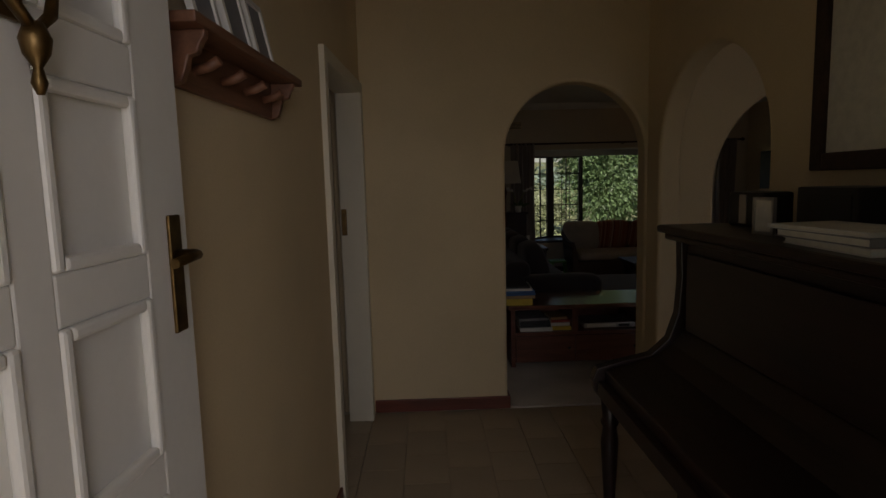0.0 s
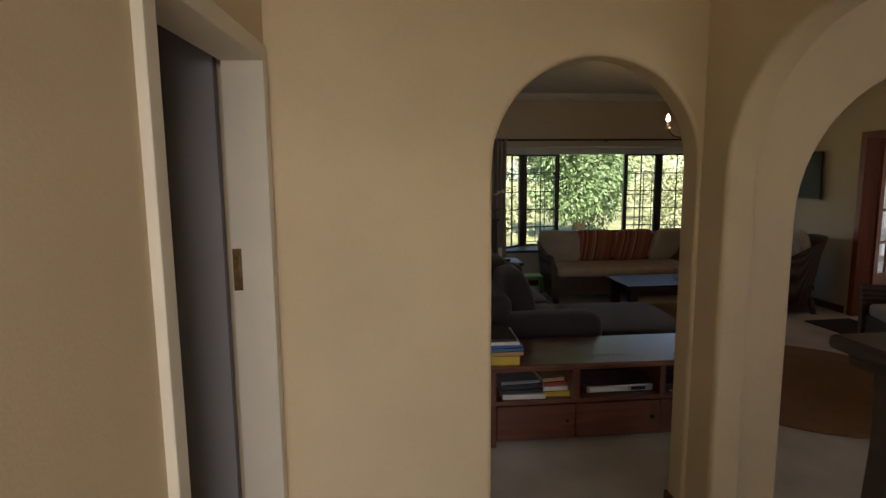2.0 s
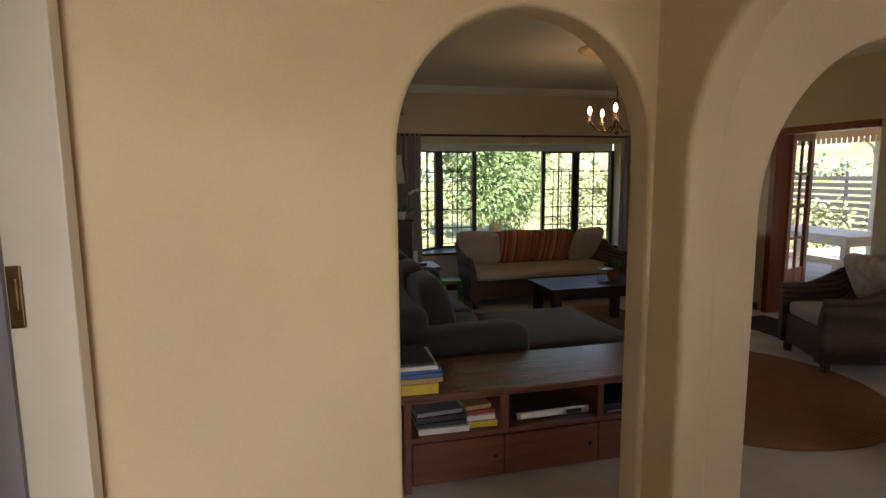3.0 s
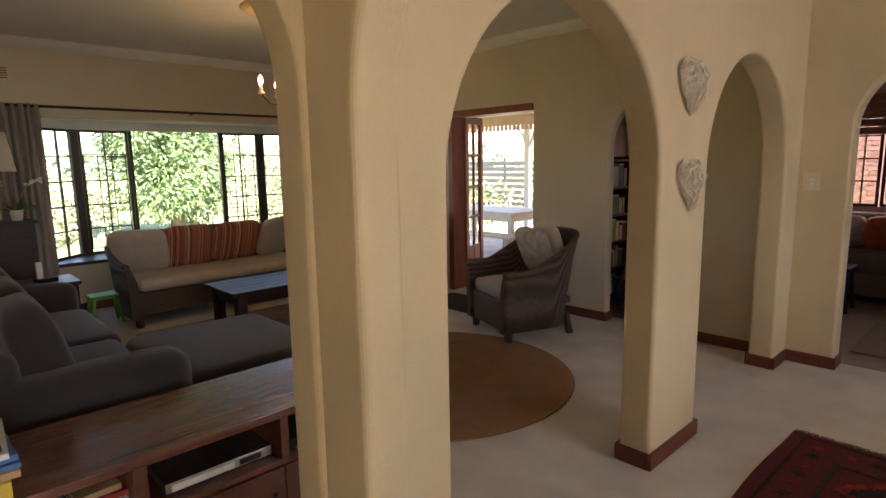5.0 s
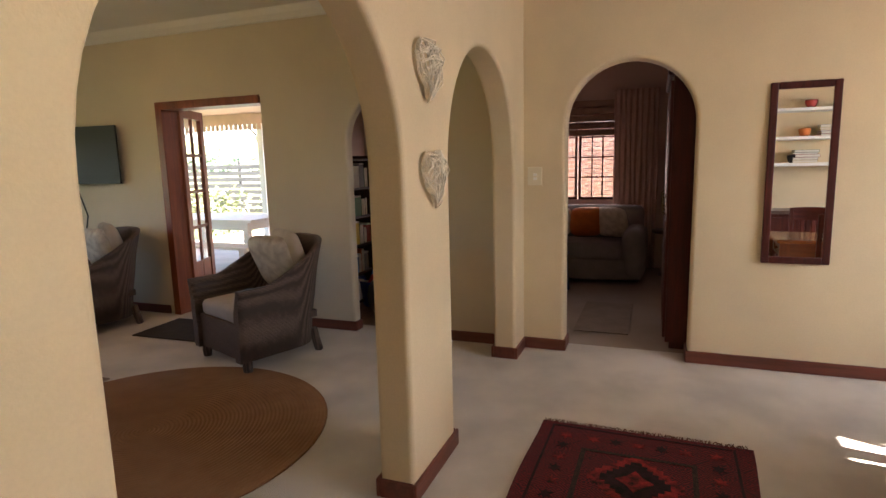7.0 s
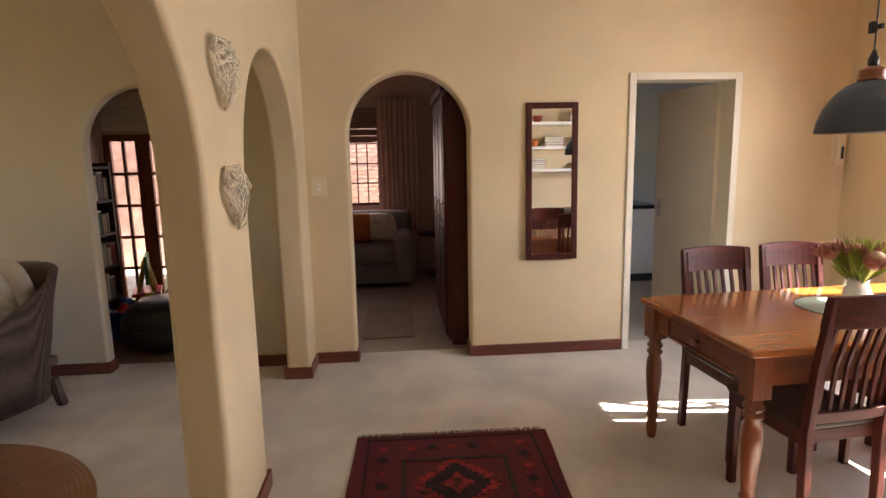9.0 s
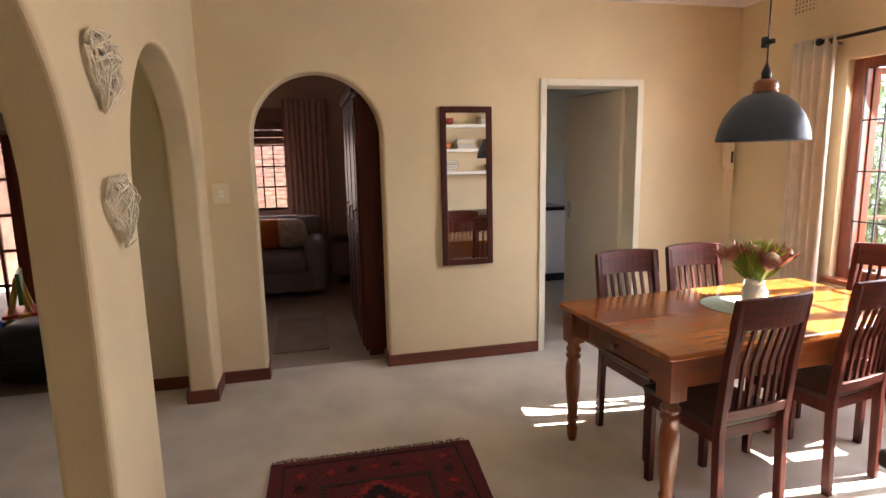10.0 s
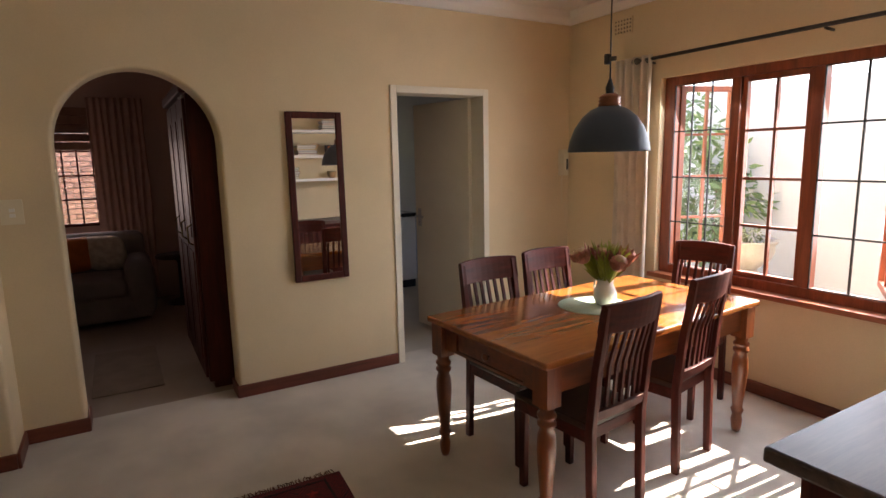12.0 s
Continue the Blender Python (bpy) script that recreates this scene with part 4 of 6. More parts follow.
# ---------- hall ----------
piano = thing("upright_piano", pose(0.125, 0.13, 0) @ Matrix.Diagonal((1.0, 1.0, 1.03, 1.0)), "dark mahogany upright piano against the hall wall", "piano")
Y0, Y1 = 1.03, 2.44
part("top_lid", boxes((1.07, Y0 - 0.04, 1.232, 1.53, Y1 + 0.05, 1.262)), PIANOWOOD, piano, "", 0.010, 50)
part("cornice", boxes((1.095, Y0 - 0.02, 1.205, 1.52, Y1 + 0.03, 1.232)), PIANOWOOD, piano, "", 0.010, 50)
part("case", boxes((1.16, Y0, 0.02, 1.52, Y1, 1.205)), PIANOWOOD, piano, "", 0.004)
part("upper_panel", boxes((1.14, Y0 + 0.08, 0.86, 1.16, Y1 - 0.08, 1.16), bevel=0.006), PIANOWOOD, piano)
for y in (Y0, Y1 - 0.05):
    side = [(1.13, 1.205), (1.16, 1.205), (1.16, 0.60), (0.80, 0.60), (0.78, 0.66), (0.80, 0.71), (0.90, 0.735), (1.02, 0.76), (1.09, 0.82), (1.125, 0.92), (1.135, 1.05)]
    bm = bmesh.new()
    outline([(x, z) for x, z in side], 0.05, "y", y, bm)
    part("cheek", bm, PIANOWOOD, piano, "", 0.005, 50)
part("key_bed", boxes((0.80, Y0 + 0.05, 0.60, 1.16, Y1 - 0.05, 0.66), bevel=0.004), PIANOWOOD, piano)
part("fall_board", outline([(0.83, 0.66), (1.16, 0.66), (1.16, 0.86), (1.10, 0.80), (1.03, 0.755), (0.92, 0.725), (0.83, 0.705)], Y1 - Y0 - 0.10, "y", Y0 + 0.05), PIANOWOOD, piano, "closed curved keyboard lid", 0.006, 40)
part("lower_panel", boxes((1.14, Y0 + 0.06, 0.12, 1.16, Y1 - 0.06, 0.56), bevel=0.006), PIANOWOOD, piano)
for y in (Y0 + 0.025, Y1 - 0.025):
    part("leg", lathe([(0.026, 0.05), (0.022, 0.12), (0.03, 0.28), (0.036, 0.40), (0.028, 0.46), (0.038, 0.48), (0.03, 0.50), (0.04, 0.60)], 16, 0.86, y), PIANOWOOD, piano)
    part("foot", boxes((0.80, y - 0.03, 0.0, 1.16, y + 0.03, 0.05), bevel=0.005), PIANOWOOD, piano)
for y in (1.65, 1.75):
    part("pedal", boxes((1.03, y - 0.012, 0.03, 1.16, y + 0.012, 0.045), bevel=0.004), BRASS, piano)

z = 1.3005
for i, (w, t, c) in enumerate(((0.24, 0.018, 6), (0.23, 0.022, 7), (0.21, 0.012, 6))):
    book(pose(1.24 + 0.01 * i, 1.55 + 0.015 * i, z, 0, 0, 4 * i - 3), w, 0.34, t, BOOKS[c], "pale sheet-music book lying on the piano", "music_book", "books on the piano")
    z += t + 0.0005
radio = thing("radio", pose(1.50, 2.41, 1.3, 0, 0, 6), "black portable radio with a silver strip on the piano", "radio")
part("case", boxes((-0.06, -0.10, 0, 0.06, 0.10, 0.13), bevel=0.012), BLACK, radio)
part("silver_strip", boxes((-0.064, -0.01, 0.012, -0.058, 0.03, 0.12), bevel=0.002), STEEL, radio)
pf = thing("photo_frame", pose(1.335, 2.11, 1.3, 0, 0, 10), "small standing photo frame on the piano", "photo frame")
part("frame", boxes((-0.006, -0.045, 0, 0.006, -0.035, 0.12), (-0.006, 0.035, 0, 0.006, 0.045, 0.12), (-0.006, -0.035, 0.11, 0.006, 0.035, 0.12), (-0.006, -0.035, 0, 0.006, 0.035, 0.01)), STEEL, pf)
part("photo", boxes((-0.002, -0.035, 0.01, 0.002, 0.035, 0.11)), PAPER, pf)
part("easel", outline([(0.0, 0.10), (0.05, 0.0), (0.045, 0.0), (0.0, 0.085)], 0.02, "y", -0.01), BLACK, pf)
box = thing("black_box", pose(1.535, 1.99, 1.3), "black speaker box standing on the piano", "speaker")
part("case", boxes((-0.09, -0.13, 0, 0.09, 0.13, 0.15), bevel=0.008), BLACK, box)
part("grille", boxes((-0.094, -0.11, 0.02, -0.09, 0.11, 0.13)), IRON, box)
bag = thing("handbag", pose(1.535, 1.35, 1.3), "dark soft bag slumped on the piano", "bag")
part("body", pillow(0.13, 0.17, 0.06, Matrix.Translation((0, 0, 0.058)), 0.7, 0.9), BLACK, bag)
part("strap", tube([(-0.05, -0.1, 0.1), (-0.09, -0.04, 0.15), (-0.09, 0.04, 0.15), (-0.05, 0.1, 0.1)], 0.008, 6), BLACK, bag)
pic = thing("framed_picture", pose(1.645, 1.82, 1.90), "large picture with a pale sheet in a dark frame", "picture")
part("frame", boxes((-0.03, -0.50, -0.40, 0.015, -0.44, 0.50), (-0.03, 0.44, -0.40, 0.015, 0.50, 0.50), (-0.03, -0.44, -0.40, 0.015, 0.44, -0.34), (-0.03, -0.44, 0.44, 0.015, 0.44, 0.50)), DARKWOOD, pic, "", 0.006, 50)
part("sheet", boxes((-0.012, -0.45, -0.35, 0.0, 0.45, 0.45)), PAPER, pic, "pale cream sheet")

# wooden coat shelf with photo frames
SHELF = pose(-0.307, 0.53, 0.10, 0, 0, -2.86)
cs = thing("coat_shelf", SHELF, "warm wooden wall shelf with pegs and scalloped brackets", "shelf")
part("board", boxes((0.0, 0.92, 1.705, 0.095, 1.66, 1.727), bevel=0.004), SHELFWOOD, cs)
part("back_board", boxes((0.0, 0.95, 1.60, 0.018, 1.62, 1.705), bevel=0.003), SHELFWOOD, cs)
for y in (0.97, 1.58):
    br = [(0.018, 1.60), (0.035, 1.605), (0.045, 1.63), (0.052, 1.655), (0.07, 1.66), (0.078, 1.68), (0.086, 1.69), (0.088, 1.705), (0.018, 1.705)]
    part("bracket", outline(br, 0.022, "y", y), SHELFWOOD, cs, "", 0.003)
for i in range(4):
    peg = tube([(0.018, 1.07 + i * 0.145, 1.645), (0.05, 1.07 + i * 0.145, 1.652), (0.075, 1.07 + i * 0.145, 1.665)], 0.010, 10, None, 1.2)
    part("peg", peg, SHELFWOOD, cs)
for y, w, h in ((1.05, 0.14, 0.19), (1.24, 0.15, 0.20), (1.42, 0.14, 0.18)):
    f = thing("photo_frame", SHELF @ pose(0.055, y + 0.02, 1.7275, 0, -12, 0), "pale photo frame standing on the coat shelf", "photo frame", "photo frames on the coat shelf")
    part("frame", boxes((-0.008, -w / 2, 0, 0.008, -w / 2 + 0.018, h), (-0.008, w / 2 - 0.018, 0, 0.008, w / 2, h), (-0.008, -w / 2 + 0.018, 0, 0.008, w / 2 - 0.018, 0.018), (-0.008, -w / 2 + 0.018, h - 0.018, 0.008, w / 2 - 0.018, h), bevel=0.002), LAMPWHITE, f)
    part("photo", boxes((-0.004, -w / 2 + 0.018, 0.018, 0.002, w / 2 - 0.018, h - 0.018)), BOOKS[7], f, "dim photograph")

# ---------- living room ----------
tvu = thing("low_tv_unit", pose(0.14, 0.16, 0), "low red-brown wooden media unit with open shelves and doors", "cabinet")
TOPW = wood("polished_grained_top", (0.20, 0.085, 0.055), (0.09, 0.035, 0.025), 0.24, scale=4, axis=0, coat=0.4, bump=0.6)
X0, X1, YF, YB = 0.76, 2.34, 4.56, 5.08
part("top", boxes((X0 - 0.02, YF - 0.02, 0.47, X1 + 0.02, YB, 0.505)), TOPW, tvu, "grained polished wooden top", 0.004, 50)
for nm, b in (("side_panel", (X0, YF, 0, X0 + 0.035, YB, 0.47)), ("side_panel", (X1 - 0.035, YF, 0, X1, YB, 0.47)), ("shelf", (X0 + 0.035, YF + 0.01, 0.255, X1 - 0.035, YB - 0.02, 0.28)),
              ("back_panel", (X0 + 0.035, YB - 0.02, 0.03, X1 - 0.035, YB, 0.47)), ("divider", (1.255, YF, 0.28, 1.30, YB - 0.02, 0.47)), ("divider", (1.80, YF, 0.28, 1.835, YB - 0.02, 0.47)),
              ("bottom_panel", (X0 + 0.035, YF + 0.02, 0.03, X1 - 0.035, YB - 0.02, 0.06))):
    part(nm, boxes(b, bevel=0.002), BROWNWOOD, tvu)
for a, b in ((X0 + 0.04, 1.275), (1.28, 1.805), (1.81, X1 - 0.04)):
    d = part("door", boxes((a, YF - 0.004, 0.04, b, YF + 0.016, 0.252), bevel=0.004), BROWNWOOD, tvu)
    part("knob", lathe([(0.005, 0), (0.012, 0.01), (0.003, 0.018)], 10), IRON, d).matrix_basis = pose(b - 0.05, YF - 0.004, 0.15, 90, 0, 0)
dvd = thing("dvd_player", pose(1.51, 4.78, 0.281), "slim silver disc player on the unit shelf", "disc player")
part("case", boxes((0, 0.01, 0.005, 0.42, 0.28, 0.045), bevel=0.003), STEEL, dvd)
part("front_panel", boxes((0.02, 0.004, 0.012, 0.26, 0.011, 0.038)), LAMPWHITE, dvd)
part("display", boxes((0.28, 0.004, 0.014, 0.37, 0.011, 0.034)), BLACK, dvd)
dec = thing("set_top_box", pose(2.0, 4.76, 0.281), "black flat decoder box on the unit shelf", "decoder")
part("case", boxes((0, 0, 0, 0.36, 0.26, 0.05), bevel=0.004), BLACK, dec)
part("silver_edge", boxes((0.02, -0.004, 0.006, 0.34, 0.0, 0.012)), STEEL, dec)
z = 0.281
for i, (w, t, c) in enumerate(((0.26, 0.028, 6), (0.25, 0.022, 2), (0.25, 0.024, 2), (0.24, 0.02, 7))):
    book(pose(0.98, 4.76 + 0.012 * i, z, 0, 0, 2 * i - 2), w, 0.30, t, BOOKS[c], "closed book lying on the media unit shelf", "book", "books in the media unit")
    z += t + 0.0005
z = 0.281
for i, (w, t, c) in enumerate(((0.16, 0.03, 5), (0.15, 0.025, 6), (0.16, 0.02, 0), (0.14, 0.022, 3))):
    book(pose(1.24, 4.78 + 0.012 * i, z, 0, 0, 3 * i - 4), w, 0.2, t, BOOKS[c], "small closed book on the media unit shelf", "book", "books in the media unit")
    z += t + 0.0005
z = 0.5055
for i, (w, t, c) in enumerate(((0.22, 0.05, 5), (0.24, 0.022, 3), (0.24, 0.016, 1), (0.25, 0.02, 1), (0.22, 0.018, 6), (0.20, 0.014, 2))):
    book(pose(0.855 + 0.006 * (i % 3), 4.74 + 0.008 * i, z, 0, 0, 2.5 * (i % 4) - 3), w, 0.32, t, BOOKS[c], "closed book in a pile on the media unit", "book", "pile of books on the media unit")
    z += t + 0.0005


def slab_cushion(x0, y0, z0, x1, y1, z1, r=0.05):
    """An upholstered block with soft edges."""
    bm = bmesh.new()
    block(bm, x0, y0, z0, x1, y1, z1)
    bmesh.ops.bevel(bm, geom=bm.edges[:], offset=r, segments=4, affect="EDGES", profile=0.5)
    bmesh.ops.subdivide_edges(bm, edges=[e for e in bm.edges if e.calc_length() > 0.25], cuts=5, use_grid_fill=True)
    c = Vector(((x0 + x1) / 2, (y0 + y1) / 2, (z0 + z1) / 2))
    for v in bm.verts:
        v.co += Vector((0, 0, 0.012)) * max(0, 1 - ((v.co.x - c.x) / (x1 - x0) * 2) ** 2) * max(0, 1 - ((v.co.y - c.y) / (y1 - y0) * 2) ** 2) * (1 if v.co.z > c.z else 0)
        v.co += 0.006 * noise.noise_vector(v.co * 5)
    for f in bm.faces:
        f.smooth = True
    return bm


sofa = thing("corner_sofa", pose(0.17, -0.40, 0.0) @ Matrix.Diagonal((1.0, 1.12, 1.0, 1.0)), "charcoal grey corner sofa with a chaise end", "sofa")
part("base", slab_cushion(0.88, 5.22, 0.06, 1.68, 7.42, 0.27, 0.03), SOFA, sofa)
part("arm", slab_cushion(0.84, 5.18, 0.06, 1.70, 5.42, 0.61, 0.09), SOFA, sofa)
part("arm", slab_cushion(0.90, 7.26, 0.06, 1.68, 7.48, 0.60, 0.09), SOFA, sofa)
part("back", slab_cushion(0.80, 5.24, 0.06, 1.04, 7.44, 0.74, 0.07), SOFA, sofa)
part("chaise_base", slab_cushion(1.68, 5.30, 0.06, 2.52, 6.20, 0.27, 0.03), SOFA, sofa)
part("chaise_seat", slab_cushion(1.66, 5.30, 0.25, 2.55, 6.22, 0.43, 0.07), SOFA, sofa)
part("seat_cushion", slab_cushion(1.02, 5.43, 0.26, 1.66, 6.30, 0.42, 0.06), SOFA, sofa)
part("seat_cushion", slab_cushion(1.02, 6.32, 0.26, 1.70, 7.24, 0.42, 0.06), SOFA, sofa)
for y in (5.62, 6.16, 6.70, 7.08):
    p = part("back_cushion", pillow(0.11, 0.27, 0.27, None, 0.35, 0.55), SOFA, sofa)
    p.matrix_basis = pose(1.14, y, 0.63, 0, -14, 0)
for x, y in ((0.9, 5.26), (1.62, 5.26), (0.9, 7.38), (1.62, 7.38), (2.46, 5.36), (2.46, 6.14)):
    part("foot", lathe([(0.02, 0), (0.026, 0.06)], 10, x, y), DARKWOOD, sofa)

WICKER = bpy.data.materials.new("dark_wicker")
WICKER.use_nodes = True


def wicker_nodes(nt):
    N, L = nt.nodes.new, nt.links.new
    b = nt.nodes["Principled BSDF"]
    b.inputs["Roughness"].default_value = 0.6
    tc = N("ShaderNodeTexCoord")
    w1, w2 = N("ShaderNodeTexWave"), N("ShaderNodeTexWave")
    w1.bands_direction, w2.bands_direction = "Z", "X"
    w1.inputs["Scale"].default_value, w2.inputs["Scale"].default_value = 32, 22
    for w in (w1, w2):
        w.inputs["Distortion"].default_value = 1.2
        L(tc.outputs["Object"], w.inputs["Vector"])
    mu = N("ShaderNodeMath")
    mu.operation = "MULTIPLY"
    L(w1.outputs["Fac"], mu.inputs[0]), L(w2.outputs["Fac"], mu.inputs[1])
    mix = N("ShaderNodeMix")
    mix.data_type = "RGBA"
    mix.inputs[6].default_value, mix.inputs[7].default_value = (0.050, 0.033, 0.025, 1), (0.26, 0.18, 0.14, 1)
    L(mu.outputs[0], mix.inputs[0]), L(mix.outputs[2], b.inputs["Base Color"])
    bp = N("ShaderNodeBump")
    bp.inputs["Strength"].default_value, bp.inputs["Distance"].default_value = 0.8, 0.006
    L(mu.outputs[0], bp.inputs["Height"]), L(bp.outputs[0], b.inputs["Normal"])


wicker_nodes(WICKER.node_tree)


def tub_shell(w, d, seat_z, arm_z, back_z, th=0.06, wings=1.0, n=40):
    """A woven tub: arms that sweep up into the back, open towards +y."""
    bm = bmesh.new()
    cols = []
    for i in range(n + 1):
        u = i / n
        a = math.pi * (1.0 + u)            # from -x round the back (-y) to +x
        if u < 0.25:
            k = u / 0.25
            x, y = -w / 2, d / 2 - d * 0.62 * k
        elif u > 0.75:
            k = (u - 0.75) / 0.25
            x, y = w / 2, d / 2 - d * 0.62 * (1 - k)
        else:
            k = (u - 0.25) / 0.5
            ang = math.pi + math.pi * k
            x, y = w / 2 * math.copysign(abs(math.cos(ang)) ** 0.7, math.cos(ang)), -d * 0.12 + d * 0.38 * math.sin(ang)
        b = math.sin(math.pi * min(1, max(0, (u - 0.12) / 0.76))) ** 1.4
        top = arm_z + (back_z - arm_z) * b
        out = 0.05 + 0.06 * b
        nx, ny = (x / (w / 2), min(0, y / (d / 2)))
        ring = []
        for z, o in ((0.09, -0.02), (0.3, 0.0), (seat_z + 0.1, out * 0.3), ((seat_z + top) / 2 + 0.05, out * 0.6), (top - 0.03, out), (top, out + 0.01)):
            ring.append(bm.verts.new((x + nx * o * 0.5, y + ny * o, z)))
        for z, o in ((top, out - th), (top - 0.03, out - th - 0.005), (seat_z + 0.08, -th), (0.09, -th - 0.02)):
            ring.append(bm.verts.new((x + nx * o, y + ny * o, z)))
        cols.append(ring)
    m_ = len(cols[0])
    for a, b in zip(cols, cols[1:]):
        for k in range(m_):
            f = bm.faces.new((a[k], b[k], b[(k + 1) % m_], a[(k + 1) % m_]))
            f.smooth = True
    bm.faces.new(cols[0]), bm.faces.new(cols[-1][::-1])
    bmesh.ops.recalc_face_normals(bm, faces=bm.faces[:])
    return bm


CUSHION_WHITE = material("patterned_white_cushion", (0.62, 0.58, 0.50), 0.9, 0.25, 14, 200, 0.4, tint=(0.40, 0.36, 0.31))
PALEPAD = material("pale_grey_seat_pad", (0.50, 0.47, 0.46), 0.9, 0.06, 8, 250, 0.3)


def wicker_armchair(m, label):
    c = thing("wicker_armchair", m, label, "armchair", "wicker armchairs")
    part("shell", tub_shell(0.70, 0.72, 0.36, 0.60, 0.88), WICKER, c)
    part("front_panel", boxes((-0.33, 0.28, 0.09, 0.33, 0.33, 0.34), bevel=0.01), WICKER, c)
    part("seat_deck", boxes((-0.31, -0.3, 0.28, 0.31, 0.30, 0.335)), WICKER, c)
    part("seat_cushion", slab_cushion(-0.285, -0.25, 0.335, 0.285, 0.32, 0.45, 0.04), PALEPAD, c, "pale grey seat cushion")
    for x in (-1, 1):
        part("leg", lathe([(0.030, 0), (0.035, 0.05), (0.03, 0.16)], 12, x * 0.30, 0.29), WICKER, c)
        part("leg", tube([(x * 0.27, -0.33, 0.0), (x * 0.265, -0.31, 0.08), (x * 0.26, -0.29, 0.18)], 0.032, 10), WICKER, c)
    q = thing("scatter_cushion", m @ pose(0.04, -0.20, 0.68, 66, 0, 8), "white patterned scatter cushion on the armchair", "cushion", "white patterned cushions")
    part("cover", pillow(0.23, 0.23, 0.075, None, 0.38, 0.62), CUSHION_WHITE, q)
    q = thing("scatter_cushion", m @ pose(-0.06, -0.27, 0.73, 74, 0, -12), "plain pale scatter cushion behind another on the armchair", "cushion", "pale cushions on the armchairs")
    part("cover", pillow(0.22, 0.22, 0.06, None, 0.38, 0.62), SEATPAD, q)
    return c


ang = math.degrees(math.atan2(0.36, -0.93)) - 90
wicker_armchair(pose(4.76, 5.72, 0, 0, 0, ang), "dark woven wicker armchair with a white cushion")
wicker_armchair(pose(4.88, 7.75, 0, 0, 0, 75), "dark wicker armchair below the television")

ws = thing("wicker_sofa", pose(3.32, 8.66, 0, 0, 0, 180), "dark wicker sofa with cream seat and striped cushions", "sofa")
part("shell", tub_shell(2.0, 0.82, 0.36, 0.60, 0.82, 0.07), WICKER, ws)
part("front_panel", boxes((-0.95, 0.33, 0.12, 0.95, 0.38, 0.32), bevel=0.01), WICKER, ws)
part("seat_deck", boxes((-0.93, -0.3, 0.27, 0.93, 0.35, 0.325)), WICKER, ws)
part("seat_cushion", slab_cushion(-0.90, -0.26, 0.325, 0.90, 0.38, 0.44, 0.05), SEATPAD, ws, "cream seat cushion")
for x in (-0.92, 0.92):
    part("leg", lathe([(0.035, 0), (0.04, 0.05), (0.032, 0.16)], 12, x, 0.34), WICKER, ws)
    part("leg", lathe([(0.035, 0), (0.032, 0.16)], 12, x, -0.32), WICKER, ws)

STRIPE = bpy.data.materials.new("red_striped_cloth")
STRIPE.use_nodes = True


def stripe_nodes(nt):
    N, L = nt.nodes.new, nt.links.new
    b = nt.nodes["Principled BSDF"]
    b.inputs["Roughness"].default_value = 0.9
    tc, sx, no = N("ShaderNodeTexCoord"), N("ShaderNodeSeparateXYZ"), N("ShaderNodeTexNoise")
    no.noise_dimensions = "1D"
    no.inputs["Scale"].default_value, no.inputs["Detail"].default_value = 38, 1
    cr = N("ShaderNodeValToRGB")
    cr.color_ramp.interpolation = "CONSTANT"
    e = cr.color_ramp.elements
    e[0].position, e[0].color = 0.0, (0.20, 0.05, 0.035, 1)
    e[1].position, e[1].color = 0.42, (0.34, 0.11, 0.06, 1)
    for p, c in ((0.52, (0.42, 0.20, 0.12, 1)), (0.60, (0.55, 0.42, 0.32, 1)), (0.66, (0.30, 0.09, 0.05, 1))):
        e.new(p).color = c
    L(tc.outputs["Object"], sx.inputs[0]), L(sx.outputs[0], no.inputs["W"]), L(no.outputs[0], cr.inputs[0]), L(cr.outputs[0], b.inputs["Base Color"])


stripe_nodes(STRIPE.node_tree)
for x, m_, rz, lab in ((0.74, SEATPAD, -24, "cream scatter cushion leaning on the wicker sofa"), (0.27, STRIPE, -3, "red striped scatter cushion on the wicker sofa"),
                       (-0.26, STRIPE, 4, "red striped scatter cushion on the wicker sofa"), (-0.74, SEATPAD, 22, "cream scatter cushion leaning on the wicker sofa")):
    q = thing("scatter_cushion", pose(3.32, 8.66, 0, 0, 0, 180) @ pose(x, -0.14, 0.655, 68, 0, rz), lab, "cushion", "cushions on the wicker sofa")
    part("cover", pillow(0.27, 0.23, 0.075, None, 0.38, 0.62), m_, q)

ct = thing("coffee_table", pose(3.28, 7.30, 0.009), "dark stained wooden coffee table", "coffee table")
for i in range(5):
    part("plank", boxes((-0.54, -0.30 + i * 0.12 + 0.002, 0.425, 0.54, -0.30 + (i + 1) * 0.12 - 0.002, 0.46), bevel=0.003), DARKWOOD, ct)
part("apron", boxes((-0.48, -0.25, 0.34, 0.48, -0.225, 0.425), (-0.48, 0.225, 0.34, 0.48, 0.25, 0.425), (-0.48, -0.225, 0.34, -0.455, 0.225, 0.425), (0.455, -0.225, 0.34, 0.48, 0.225, 0.425)), DARKWOOD, ct)
for x in (-0.45, 0.45):
    for y in (-0.22, 0.22):
        part("leg", boxes((x - 0.04, y - 0.04, 0, x + 0.04, y + 0.04, 0.425), bevel=0.005), DARKWOOD, ct)
jar = thing("glass_jar", pose(3.42, 7.21, 0.469), "clear glass jar on the coffee table", "jar")
part("glass", lathe([(0.06, 0.0), (0.075, 0.01), (0.08, 0.06), (0.075, 0.12), (0.08, 0.14), (0.076, 0.14), (0.071, 0.12), (0.076, 0.06), (0.07, 0.014), (0.0, 0.012)], 24), GLASS, jar)
